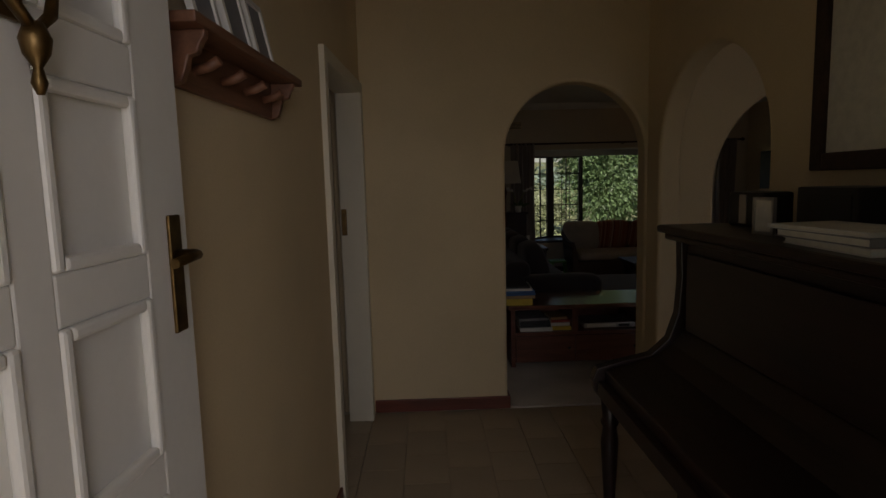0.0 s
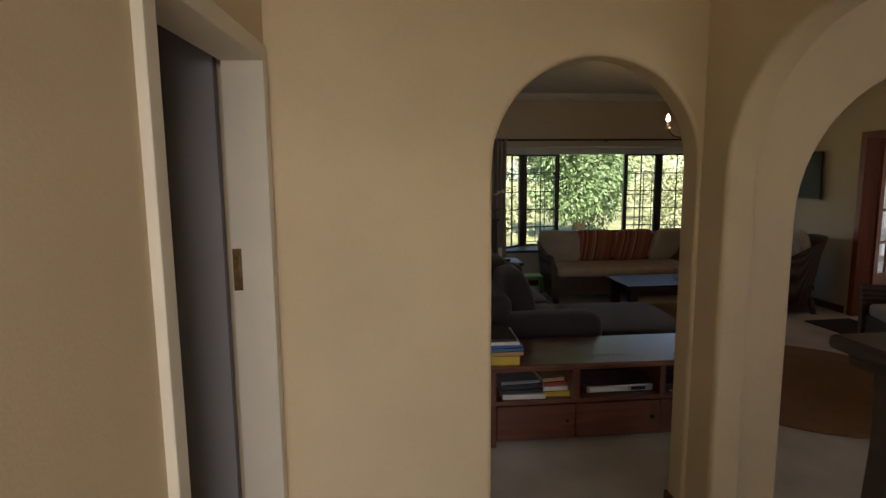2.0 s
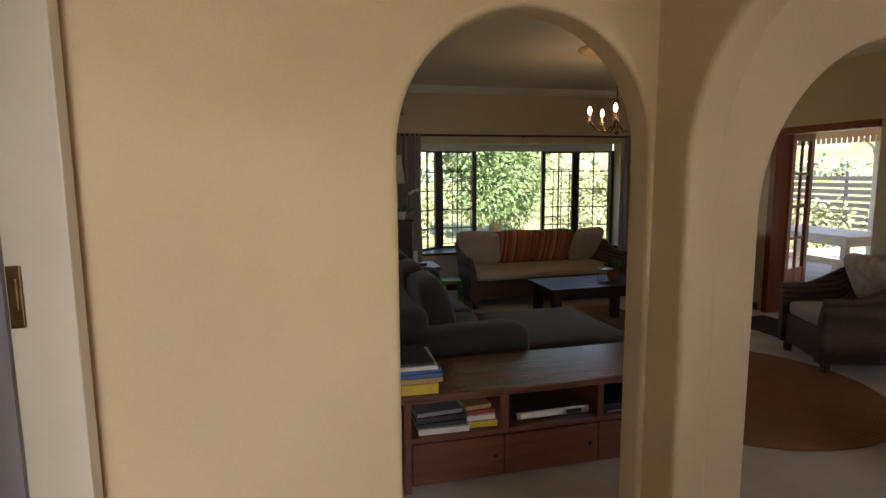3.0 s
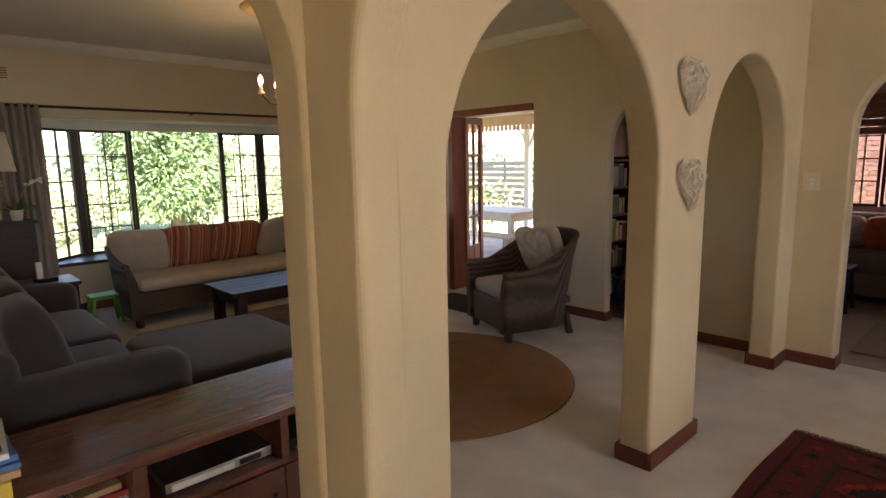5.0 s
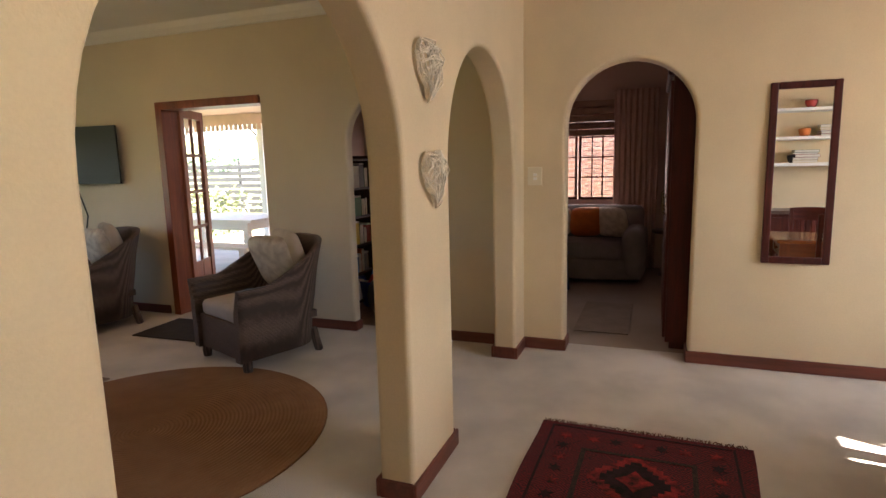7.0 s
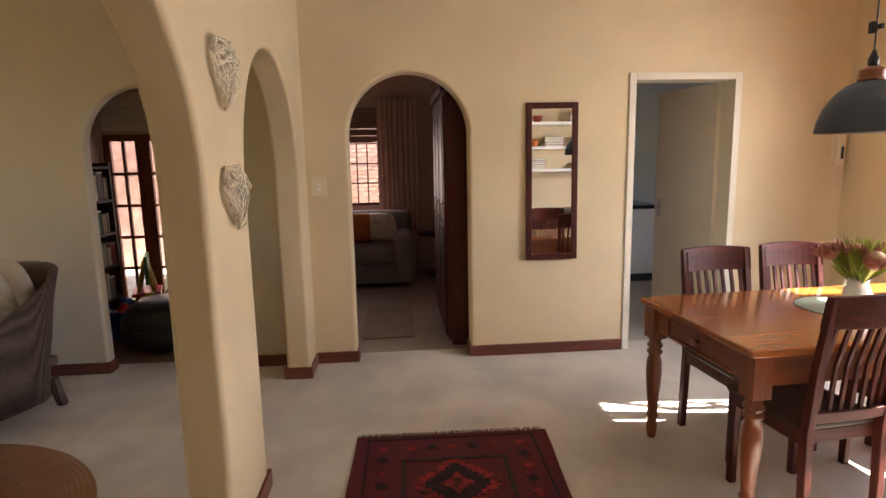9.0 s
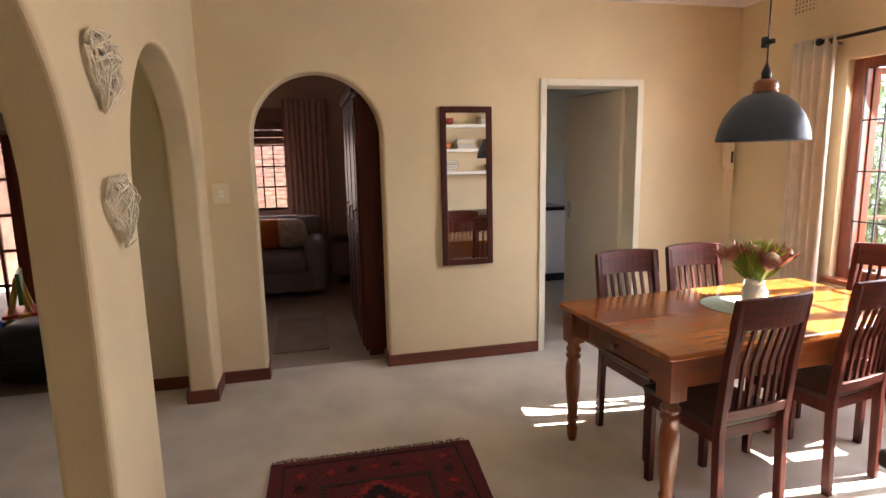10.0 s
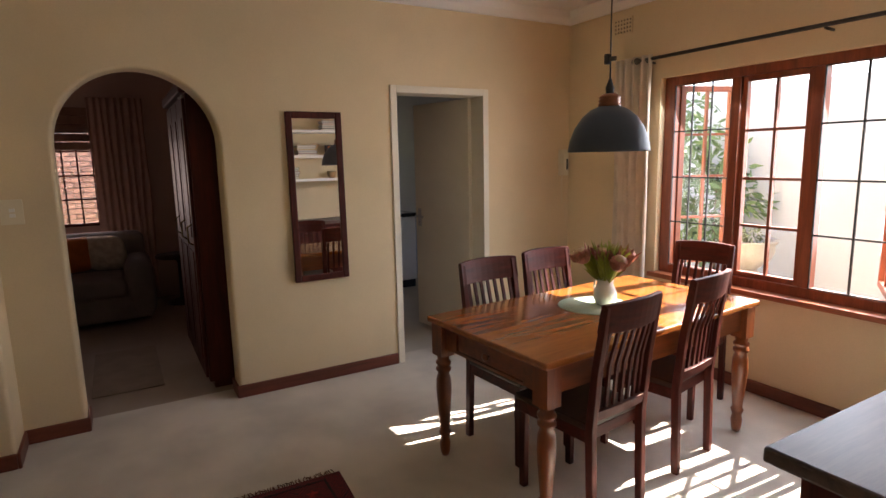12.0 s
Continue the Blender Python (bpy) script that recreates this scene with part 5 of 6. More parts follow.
part("rim", lathe([(0.080, 0.135), (0.084, 0.14), (0.080, 0.145), (0.077, 0.14)], 24), STEEL, jar)
pl = thing("pot_plant", pose(3.60, 7.36, 0.469), "small leafy plant in a pot on the coffee table", "plant")
part("pot", lathe([(0.05, 0), (0.07, 0.09), (0.065, 0.09), (0.05, 0.07), (0.0, 0.07)], 18), colour("terracotta", (0.30, 0.13, 0.07)), pl)
bm = bmesh.new()
rp = random.Random(11)
for k in range(22):
    leaf_bunch(bm, (0, 0, 0.08), (rp.uniform(-1, 1), rp.uniform(-1, 1), 1.2), 3, 0.15, 0.018, 0.3, rp)
part("foliage", bm, LEAF, pl)

JUTE = bpy.data.materials.new("brown_jute")
JUTE.use_nodes = True


def jute_nodes(nt):
    N, L = nt.nodes.new, nt.links.new
    b = nt.nodes["Principled BSDF"]
    b.inputs["Roughness"].default_value = 0.95
    tc, w, no, mix = N("ShaderNodeTexCoord"), N("ShaderNodeTexWave"), N("ShaderNodeTexNoise"), N("ShaderNodeMix")
    w.wave_type, w.rings_direction = "RINGS", "Z"
    w.inputs["Scale"].default_value, w.inputs["Distortion"].default_value = 14, 0.8
    no.inputs["Scale"].default_value = 7
    mix.data_type = "RGBA"
    mix.inputs[6].default_value, mix.inputs[7].default_value = (0.22, 0.105, 0.045, 1), (0.33, 0.17, 0.075, 1)
    L(tc.outputs["Object"], w.inputs["Vector"]), L(tc.outputs["Object"], no.inputs["Vector"])
    L(no.outputs[0], mix.inputs[0]), L(mix.outputs[2], b.inputs["Base Color"])
    bp = N("ShaderNodeBump")
    bp.inputs["Strength"].default_value, bp.inputs["Distance"].default_value = 0.7, 0.005
    L(w.outputs["Fac"], bp.inputs["Height"]), L(bp.outputs[0], b.inputs["Normal"])


jute_nodes(JUTE.node_tree)
rr = thing("round_rug", pose(3.48, 5.50, 0), "round brown braided jute rug", "rug")
part("braid", lathe([(0.97, 0.0), (0.985, 0.005), (0.975, 0.011), (0.6, 0.011), (0.0, 0.011)], 64), JUTE, rr)
dm = thing("door_mat", pose(5.08, 6.68, 0, 0, 0, 2), "dark brown door mat inside the french doors", "mat")
part("mat", boxes((-0.27, -0.45, 0.0, 0.27, 0.45, 0.012), bevel=0.003), colour("dark_mat", (0.035, 0.025, 0.02), 0.95, 0.2), dm)

tv = thing("television", pose(5.38, 8.30, 1.565, 0, 0, 6), "black flat television mounted on the wall", "television")
part("screen", boxes((-0.02, -0.5, -0.28, 0.0, 0.5, 0.28), bevel=0.004), material("tv_glass", (0.008, 0.008, 0.009), 0.55, 0, 1, 1, 0), tv)
part("housing", boxes((0.0, -0.44, -0.22, 0.03, 0.44, 0.22), bevel=0.006), BLACK, tv)
part("bracket", boxes((0.03, -0.1, -0.1, 0.08, 0.1, 0.1)), IRON, tv)
part("cable", tube([(0.03, 0.1, -0.2), (0.05, 0.08, -0.4), (0.055, 0.02, -0.6), (0.06, 0.08, -0.8), (0.06, 0.12, -1.0)], 0.007, 6), BLACK, tv)
side = thing("side_cabinet", pose(5.2, 8.80, 0), "dark low cabinet in the corner below the television", "cabinet")
part("body", boxes((-0.2, -0.35, 0.04, 0.26, 0.45, 0.60), bevel=0.006), DARKWOOD, side)
part("top", boxes((-0.22, -0.37, 0.60, 0.265, 0.47, 0.63), bevel=0.004), DARKWOOD, side)
part("plinth", boxes((-0.18, -0.33, 0, 0.24, 0.43, 0.04)), DARKWOOD, side)

fl = thing("floor_lamp", pose(1.46, 9.02, 0), "tall floor lamp with a cream drum shade", "lamp")
part("shade", lathe([(0.25, 1.46), (0.20, 1.80), (0.195, 1.80), (0.245, 1.46)], 32), material("cream_lampshade", (0.66, 0.60, 0.48), 0.8, 0.03, 8, 200, 0.1), fl)
part("stand", lathe([(0.13, 0), (0.13, 0.02), (0.03, 0.04), (0.02, 0.1), (0.028, 0.5), (0.02, 0.55), (0.034, 0.9), (0.02, 0.95), (0.02, 1.25), (0.034, 1.32), (0.015, 1.40), (0.012, 1.60)], 18), MAHOGANY, fl)
lc = thing("black_cabinet", pose(1.50, 9.12, 0), "dark wooden cabinet behind the floor lamp", "cabinet")
part("body", boxes((-0.02, -0.05, 0.04, 0.30, 0.28, 0.98), bevel=0.006), DARKWOOD, lc)
part("top", boxes((-0.04, -0.07, 0.98, 0.32, 0.285, 1.01), bevel=0.004), DARKWOOD, lc)
part("plinth", boxes((0.0, -0.03, 0, 0.28, 0.26, 0.04)), DARKWOOD, lc)
st = thing("side_table", pose(1.72, 8.35, 0), "small dark side table beside the sofa", "side table")
part("top", boxes((-0.22, -0.22, 0.52, 0.22, 0.22, 0.55), bevel=0.004), DARKWOOD, st)
for x in (-0.18, 0.18):
    for y in (-0.18, 0.18):
        part("leg", boxes((x - 0.02, y - 0.02, 0, x + 0.02, y + 0.02, 0.52)), DARKWOOD, st)
ph = thing("desk_phone", pose(1.72, 8.30, 0.55, 0, 0, 20), "black cordless phone standing on the side table", "telephone")
part("base", boxes((-0.07, -0.06, 0, 0.07, 0.06, 0.035), bevel=0.008), BLACK, ph)
part("handset", boxes((-0.06, -0.005, 0.03, -0.015, 0.02, 0.17), bevel=0.006), LAMPWHITE, ph)
gs = thing("green_stool", pose(2.22, 8.75, 0), "small lime green plastic stool", "stool")
GREEN = colour("lime_plastic", (0.20, 0.50, 0.08), 0.4)
part("seat", boxes((-0.13, -0.11, 0.26, 0.13, 0.11, 0.29), bevel=0.01), GREEN, gs)
for x in (-1, 1):
    for y in (-1, 1):
        part("leg", tube([(x * 0.13, y * 0.11, 0), (x * 0.10, y * 0.08, 0.265)], 0.016, 8), GREEN, gs)
gp = thing("wall_picture", pose(0.91, 6.95, 1.64, 0, 0, -3.5), "framed picture in a dark frame on the living room wall", "picture")
part("frame", boxes((0, -0.55, -0.30, 0.03, -0.49, 0.32), (0, 0.49, -0.30, 0.03, 0.55, 0.32), (0, -0.49, -0.30, 0.03, 0.49, -0.24), (0, -0.49, 0.26, 0.03, 0.49, 0.32)), DARKWOOD, gp, "", 0.005, 50)
part("print", boxes((0.004, -0.49, -0.24, 0.012, 0.49, 0.26)), BOOKS[7], gp, "muted grey print")

# chandelier of five curved arms with candle bulbs
ch = thing("chandelier", pose(3.34, 6.95, 2.02), "small brass chandelier with candle bulbs", "chandelier")
part("stem", lathe([(0.004, -0.10), (0.025, -0.08), (0.012, -0.05), (0.03, 0.0), (0.012, 0.05), (0.016, 0.2), (0.006, 0.22), (0.006, H - 2.02 - 0.02)], 14), BRASS, ch)
CANDLE = bpy.data.materials.new("warm_bulb")
CANDLE.use_nodes = True
CANDLE.node_tree.nodes["Principled BSDF"].inputs["Emission Color"].default_value = (1.0, 0.62, 0.28, 1)
CANDLE.node_tree.nodes["Principled BSDF"].inputs["Emission Strength"].default_value = 14
for k in range(5):
    a = radians(20 + 72 * k)
    c_, s_ = math.cos(a), math.sin(a)
    arm = part("arm", tube([(0.02 * c_, 0.02 * s_, 0.0), (0.10 * c_, 0.10 * s_, -0.07), (0.19 * c_, 0.19 * s_, -0.05), (0.25 * c_, 0.25 * s_, 0.02)], 0.008, 8), BRASS, ch)
    part("candle_cup", lathe([(0.006, 0.015), (0.03, 0.028), (0.012, 0.035), (0.012, 0.09), (0.0, 0.09)], 12, 0.25 * c_, 0.25 * s_), LAMPWHITE, arm)
    part("bulb", lathe([(0.006, 0.09), (0.017, 0.11), (0.015, 0.135), (0.0, 0.165)], 12, 0.25 * c_, 0.25 * s_), CANDLE, arm, "glowing candle bulb")
part("ceiling_rose", lathe([(0.0, H - 2.05), (0.05, H - 2.04), (0.06, H - 2.02)], 18), BRASS, ch)
med = thing("ceiling_medallion", pose(3.34, 6.95, H), "round cream plaster ceiling rose", "ceiling rose")
part("disc", lathe([(0.06, -0.012), (0.12, -0.012), (0.14, -0.03), (0.18, -0.022), (0.20, -0.03), (0.30, -0.02), (0.33, -0.03), (0.36, -0.012), (0.37, -0.001)], 48), PLASTER, med)
cr2 = thing("sitting_rug", pose(3.15, 7.25, 0.0), "flat beige-brown rug under the coffee table", "rug")
part("woven_field", boxes((-0.85, -0.85, 0.0, 0.85, 0.85, 0.009), bevel=0.003), material("taupe_rug", (0.27, 0.20, 0.14), 0.95, 0.15, 5, 200, 0.5), cr2)
orch = thing("orchid", pose(1.68, 9.12, 1.01), "white orchid in a pot on the dark cabinet", "plant")
part("pot", lathe([(0.04, 0), (0.055, 0.10), (0.05, 0.10), (0.04, 0.08), (0.0, 0.08)], 16), LAMPWHITE, orch)
ro = random.Random(77)
for k in range(2):
    s_ = 0.06 - 0.12 * k
    part("flower_stem", tube([(0, 0, 0.08), (s_, 0, 0.25), (s_ * 2.2, -0.03, 0.36), (s_ * 3.4, -0.05, 0.38)], 0.004, 6), LIME, orch)
    bm = bmesh.new()
    for j in range(5):
        leaf_bunch(bm, (s_ * (1.6 + 0.4 * j), -0.04, 0.33 + 0.01 * j), (0, -1, 0.1), 6, 0.05, 0.018, 0.9, ro)
    part("blossom", bm, LAMPWHITE, orch, "white orchid blossoms")
bm = bmesh.new()
leaf_bunch(bm, (0, 0, 0.08), (0, 0, 1), 7, 0.2, 0.03, 1.4, ro)
part("foliage", bm, LEAF, orch)

rod("curtain_rod", 1.53, 5.3, 9.35, 2.07, 9.45, "dark wooden curtain rod above the bay window", 0.014, DARKWOOD)
curtain("curtain", 1.60, 1.98, 0.02, 2.09, 9.35, 6, CURTAIN_GREY, "taupe curtain hanging beside the bay window", 0.04)
curtain("curtain", 4.93, 5.24, 0.02, 2.09, 9.35, 6, CURTAIN_GREY, "taupe curtain hanging beside the bay window", 0.04)
lv = thing("wall_vent", pose(1.69, 9.45, 2.37, 0, 0, 180), "slotted plaster air vent on the living room wall", "air vent")
# black sheet that paints the shade between the slots
part("backing", boxes((-0.10, 0.001, -0.055, 0.10, 0.004, 0.055)), BLACK, lv)
part("grille", boxes(*[(-0.11, 0.004, -0.055 + j * 0.022 - 0.006, 0.11, 0.013, -0.055 + j * 0.022 + 0.006) for j in range(6)], (-0.11, 0.004, -0.06, -0.095, 0.014, 0.06), (0.095, 0.004, -0.06, 0.11, 0.014, 0.06)), PLASTER, lv)

# bay window: a shallow bay behind the wall opening
BAYWOOD = wood("dark_bay_wood", (0.045, 0.026, 0.018), (0.022, 0.013, 0.010), 0.45, axis=2)
bay = thing("window_2", pose(0, 0, 0), "dark wooden bay window with small panes and an open middle", "window", "", "structure")
P = [(2.00, 9.65), (2.365, 9.98), (4.497, 9.98), (4.91, 9.65)]
Z0, Z1 = 0.515, 1.89
part("window_sill", outline([(1.99, 9.45), (1.99, 9.69), (2.33, 10.05), (4.53, 10.05), (4.93, 9.69), (4.93, 9.45)], 0.035, "z", 0.48), BAYWOOD, bay, "dark wooden sill", 0.004)
ZS = 1.985
part("soffit", outline([(1.99, 9.651), (1.99, 9.69), (2.33, 10.05), (4.53, 10.05), (4.93, 9.69), (4.93, 9.651)], 0.08, "z", ZS), CEILING, bay, "white bay soffit")
part("roof", outline([(1.89, 9.651), (1.89, 9.79), (2.27, 10.15), (4.59, 10.15), (5.03, 9.79), (5.03, 9.651)], 0.10, "z", ZS + 0.085), DARKWOOD, bay)
for (xa, ya), (xb, yb) in zip(P, P[1:]):
    head = part("head_board", boxes((0, -0.022, Z1, math.hypot(xb - xa, yb - ya), 0.022, ZS)), CEILING, bay, "white board above the panes")
    head.matrix_basis = pose(xa, ya, 0, 0, 0, math.degrees(math.atan2(yb - ya, xb - xa)))
part("base_wall", outline([(1.99, 9.65), (1.99, 9.69), (2.33, 10.03), (4.53, 10.03), (4.93, 9.69), (4.93, 9.65)], 0.58, "z", -0.1), OUTWALL, bay)
for x, y in P:
    part("post", boxes((x - 0.03, y - 0.026, Z0, x + 0.03, y + 0.026, Z1)), BAYWOOD, bay)
HB = Z1 - Z0
casement(bay, math.hypot(0.365, 0.33) - 0.06, HB, 2, 5, pose(2.023, 9.67, Z0, 0, 0, math.degrees(math.atan2(0.33, 0.365))), BAYWOOD, stile=0.026, bar=0.014)
casement(bay, math.hypot(0.413, 0.33) - 0.06, HB, 2, 5, pose(4.52, 9.96, Z0, 0, 0, -math.degrees(math.atan2(0.33, 0.413))), BAYWOOD, stile=0.026, bar=0.014)
casement(bay, 0.49, HB, 2, 5, pose(2.40, 9.96, Z0), BAYWOOD, stile=0.026, bar=0.014)
casement(bay, 0.49, HB, 2, 5, pose(3.975, 9.96, Z0), BAYWOOD, stile=0.026, bar=0.014)
part("slim_mullion", boxes((2.895, 9.95, Z0, 2.925, 10.0, Z1)), BAYWOOD, bay)
part("slim_mullion", boxes((3.94, 9.95, Z0, 3.97, 10.0, Z1)), BAYWOOD, bay)
part("mid_glass", boxes((2.925, 9.97, Z0, 3.94, 9.975, Z1)), GLASS, bay).visible_shadow = False
bars(bay, 0.42, 1.05, 3, 1, pose(2.44, 10.02, Z0 + 0.06), 0.005)
bars(bay, 0.40, 1.05, 3, 3, pose(4.02, 10.02, Z0 + 0.06), 0.005)

# french doors to the patio
fdf = thing("door_3", pose(0, -0.18, -0.03), "red-brown wooden french doors standing open to the patio", "door", "", "structure")
part("door_frame", boxes((5.56, 6.33, 0, 5.65, 6.37, 2.04), (5.462, 7.43, 0, 5.67, 7.505, 2.06), (5.462, 6.33, 1.99, 5.67, 7.43, 2.06), bevel=0.005), MERANTI, fdf)
part("threshold", boxes((5.56, 6.37, 0.0, 5.65, 7.43, 0.02)), MERANTI, fdf)


def french_leaf(m):
    f = casement(fdf, 0.56, 1.98, 2, 5, m, MERANTI, "leaf", 0.085, 0.03, True, 0.04)
    part("kick_panel", boxes((0.085, 0.01, 0.085, 0.475, 0.03, 0.45), bevel=0.004), MERANTI, f)
    return f


lf = french_leaf(pose(5.66, 7.41, 0.04, 0, 0, 22))
french_leaf(pose(5.67, 6.36, 0.03, 0, 0, -2))

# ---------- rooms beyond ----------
# plaster toned down and reddened: the side rooms' dim rosy light as colour
DIM = material("dim_lit_plaster", (0.52, 0.38, 0.33), 0.8, 0.04, 1.6, 120, 0.08)
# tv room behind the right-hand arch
window_wall("wall_tv_far", 1.95, 4.90, 3.42, 4.40, 0.88, 1.98, "x", 9.0, 0.18, "plastered wall with a window, dimness put into its colour", DIM)
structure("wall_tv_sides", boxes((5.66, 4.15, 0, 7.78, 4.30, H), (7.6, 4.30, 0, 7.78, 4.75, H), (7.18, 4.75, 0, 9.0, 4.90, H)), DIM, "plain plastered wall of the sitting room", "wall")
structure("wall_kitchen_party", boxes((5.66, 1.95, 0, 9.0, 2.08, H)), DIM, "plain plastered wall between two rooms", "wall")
TVFLOOR = wood("brown_laminate", (0.26, 0.17, 0.11), (0.16, 0.10, 0.065), 0.45, axis=0)
structure("floor_tv_room", boxes((5.66, 2.08, -0.1, 9.18, 4.30, -0.002), (7.78, 4.30, -0.1, 9.18, 4.75, -0.002)), material("taupe_carpet", (0.36, 0.29, 0.23), 0.95, 0.08, 2, 300, 0.6), "taupe carpeted sitting room floor", "floor")
structure("ceiling_annex", boxes((5.66, -1.2, H, 9.2, 6.27, H + 0.12)), CEILING, "plain ceiling of the side rooms", "ceiling")
tw = thing("window_3", pose(0, 0, 0), "dark framed sitting room window with small panes", "window", "", "structure")
casement(tw, 0.475, 1.10, 3, 4, pose(9.05, 3.42, 0.88, 0, 0, 90), MAHOGANY, stile=0.035, bar=0.018)
casement(tw, 0.475, 1.10, 3, 4, pose(9.05, 3.91, 0.88, 0, 0, 90), MAHOGANY, stile=0.035, bar=0.018)
bl = thing("roman_blind", pose(0, 0, 0), "brown roman blind half drawn over the window", "blind")
part("cloth", boxes(*[(8.955 - 0.012 * (i % 2), 3.38, 1.70 + 0.09 * i, 8.985, 4.44, 1.785 + 0.09 * i) for i in range(5)], bevel=0.006), colour("brown_blind", (0.24, 0.15, 0.11), 0.9), bl)
curtain("curtain", -0.50, 0.02, 0.02, 2.25, 0.0, 8, material("rose_taupe_curtain", (0.60, 0.42, 0.35), 0.9, 0.06, 10, 200, 0.3), "rose-brown curtain hanging beside the sitting room window", 0.04, 0, pose(8.90, 3.42, 0, 0, 0, 90))
gsf = thing("grey_sofa", pose(8.25, 3.80, 0, 0, 0, 90), "grey two-seat sofa with scatter cushions", "sofa")
GREYSOFA = material("grey_weave", (0.22, 0.20, 0.19), 0.95, 0.1, 6, 250, 0.4)
part("base", slab_cushion(-0.75, -0.42, 0.05, 0.62, 0.42, 0.30, 0.04), GREYSOFA, gsf)
part("back", slab_cushion(-0.75, -0.45, 0.28, 0.62, -0.18, 0.84, 0.08), GREYSOFA, gsf)
part("seat_cushion", slab_cushion(-0.55, -0.22, 0.28, 0.42, 0.44, 0.46, 0.06), GREYSOFA, gsf)
for x in (-0.66, 0.53):
    part("arm", slab_cushion(x - 0.13, -0.42, 0.05, x + 0.13, 0.44, 0.62, 0.11), GREYSOFA, gsf)
for x, c, rz in ((-0.1, BOOKS[8], 15), (-0.38, CUSHION_WHITE, -20), (0.28, CUSHION_WHITE, 10)):
    q = thing("scatter_cushion", pose(8.25, 3.80, 0, 0, 0, 90) @ pose(x, -0.08, 0.66, 66, 0, rz), "small scatter cushion on the grey sofa", "cushion", "cushions on the grey sofa")
    part("cover", pillow(0.2, 0.19, 0.08), c, q)
bk = thing("tall_cabinet", pose(5.74, 2.33, 0), "tall dark red wooden cabinet with panelled doors", "cabinet")
part("body", boxes((0.0, 0.0, 0.05, 1.15, 0.50, 1.98), bevel=0.005), MAHOGANY, bk)
part("cornice", boxes((-0.03, 0.0, 1.98, 1.18, 0.54, 2.05), bevel=0.012), MAHOGANY_X, bk)
part("plinth", boxes((0.01, 0.01, 0, 1.14, 0.47, 0.05)), MAHOGANY, bk)
for i in range(3):
    d = part("door", boxes((0.02 + i * 0.375, 0.50, 0.08, 0.375 + i * 0.375, 0.52, 1.95), bevel=0.004), MAHOGANY, bk)
    part("panel", boxes((0.09 + i * 0.375, 0.52, 0.2, 0.305 + i * 0.375, 0.526, 0.95), (0.09 + i * 0.375, 0.52, 1.05, 0.305 + i * 0.375, 0.526, 1.83), bevel=0.003), MAHOGANY, d)
    part("handle", tube([(0.06 + i * 0.375, 0.52, 1.0), (0.06 + i * 0.375, 0.55, 1.02), (0.06 + i * 0.375, 0.55, 1.12), (0.06 + i * 0.375, 0.52, 1.14)], 0.006, 6), BRASS, d)
orn = thing("cloth_bundle", pose(5.95, 2.66, 2.05), "bundle of cloth flags lying on the tall cabinet", "cloth")
part("bundle", pillow(0.18, 0.12, 0.07, Matrix.Translation((0, 0.05, 0.068)), 0.8, 0.9), BOOKS[0], orn)
part("tails", boxes((-0.12, 0.17, -0.12, -0.05, 0.18, 0.10), (0.02, 0.17, -0.08, 0.09, 0.182, 0.1), bevel=0.003), CUSHION_WHITE, orn)
blu = thing("blue_stool", pose(7.35, 3.95, 0), "blue painted wooden stool", "stool")
BLUEP = colour("blue_paint", (0.03, 0.045, 0.16), 0.8)
part("seat", boxes((-0.16, -0.16, 0.40, 0.16, 0.16, 0.43), bevel=0.006), BLUEP, blu)
for x in (-1, 1):
    for y in (-1, 1):
        part("leg", tube([(x * 0.15, y * 0.15, 0), (x * 0.12, y * 0.12, 0.41)], 0.018, 8), BLUEP, blu)
stb = thing("side_table", pose(8.55, 2.72, 0), "dark side table in the sitting room corner", "side table")
part("top", lathe([(0.24, 0.52), (0.245, 0.535), (0.24, 0.55)], 28), DARKWOOD, stb)
part("pedestal", lathe([(0.16, 0.0), (0.15, 0.03), (0.03, 0.06), (0.025, 0.45), (0.06, 0.52)], 16), DARKWOOD, stb)

pm = thing("floor_mat", pose(6.5, 3.32, 0), "pale beige flat mat on the sitting room floor", "mat")
part("mat", boxes((-0.5, -0.22, -0.001, 0.5, 0.22, 0.008), bevel=0.002), material("brown_mat", (0.28, 0.22, 0.17), 0.9, 0.1, 6, 200, 0.4), pm)

# kitchen behind the door
structure("wall_kitchen_far", boxes((8.4, -1.2, 0, 8.55, 1.95, H), (5.66, -1.35, 0, 8.55, -1.2, H)), material("blue_grey_kitchen_paint", (0.46, 0.47, 0.49), 0.7, 0.03, 2, 90, 0.05), "blue-grey painted kitchen wall", "wall")
structure("floor_kitchen", boxes((5.66, -1.2, -0.1, 8.4, 1.95, -0.001)), material("cream_kitchen_tile", (0.50, 0.45, 0.37), 0.35, 0.05, 2, 60, 0.05), "cream tiled kitchen floor", "floor")
# unseen wall, added to cut the courtyard light; the gap lets some through
structure("wall_kitchen_side", boxes((5.56, -1.35, -0.2, 5.66, -0.2, 1.1), (5.56, -1.35, 1.7, 5.66, -0.2, H)), OUTWALL, "added white wall with a gap that limits daylight in the kitchen", "wall")
kc = thing("kitchen_counter", pose(0, 0, 0), "white kitchen cupboard with a black granite top", "counter")
part("cupboard", boxes((7.70, 0.2, 0.1, 8.39, 1.94, 0.86)), LAMPWHITE, kc, "", 0.003)
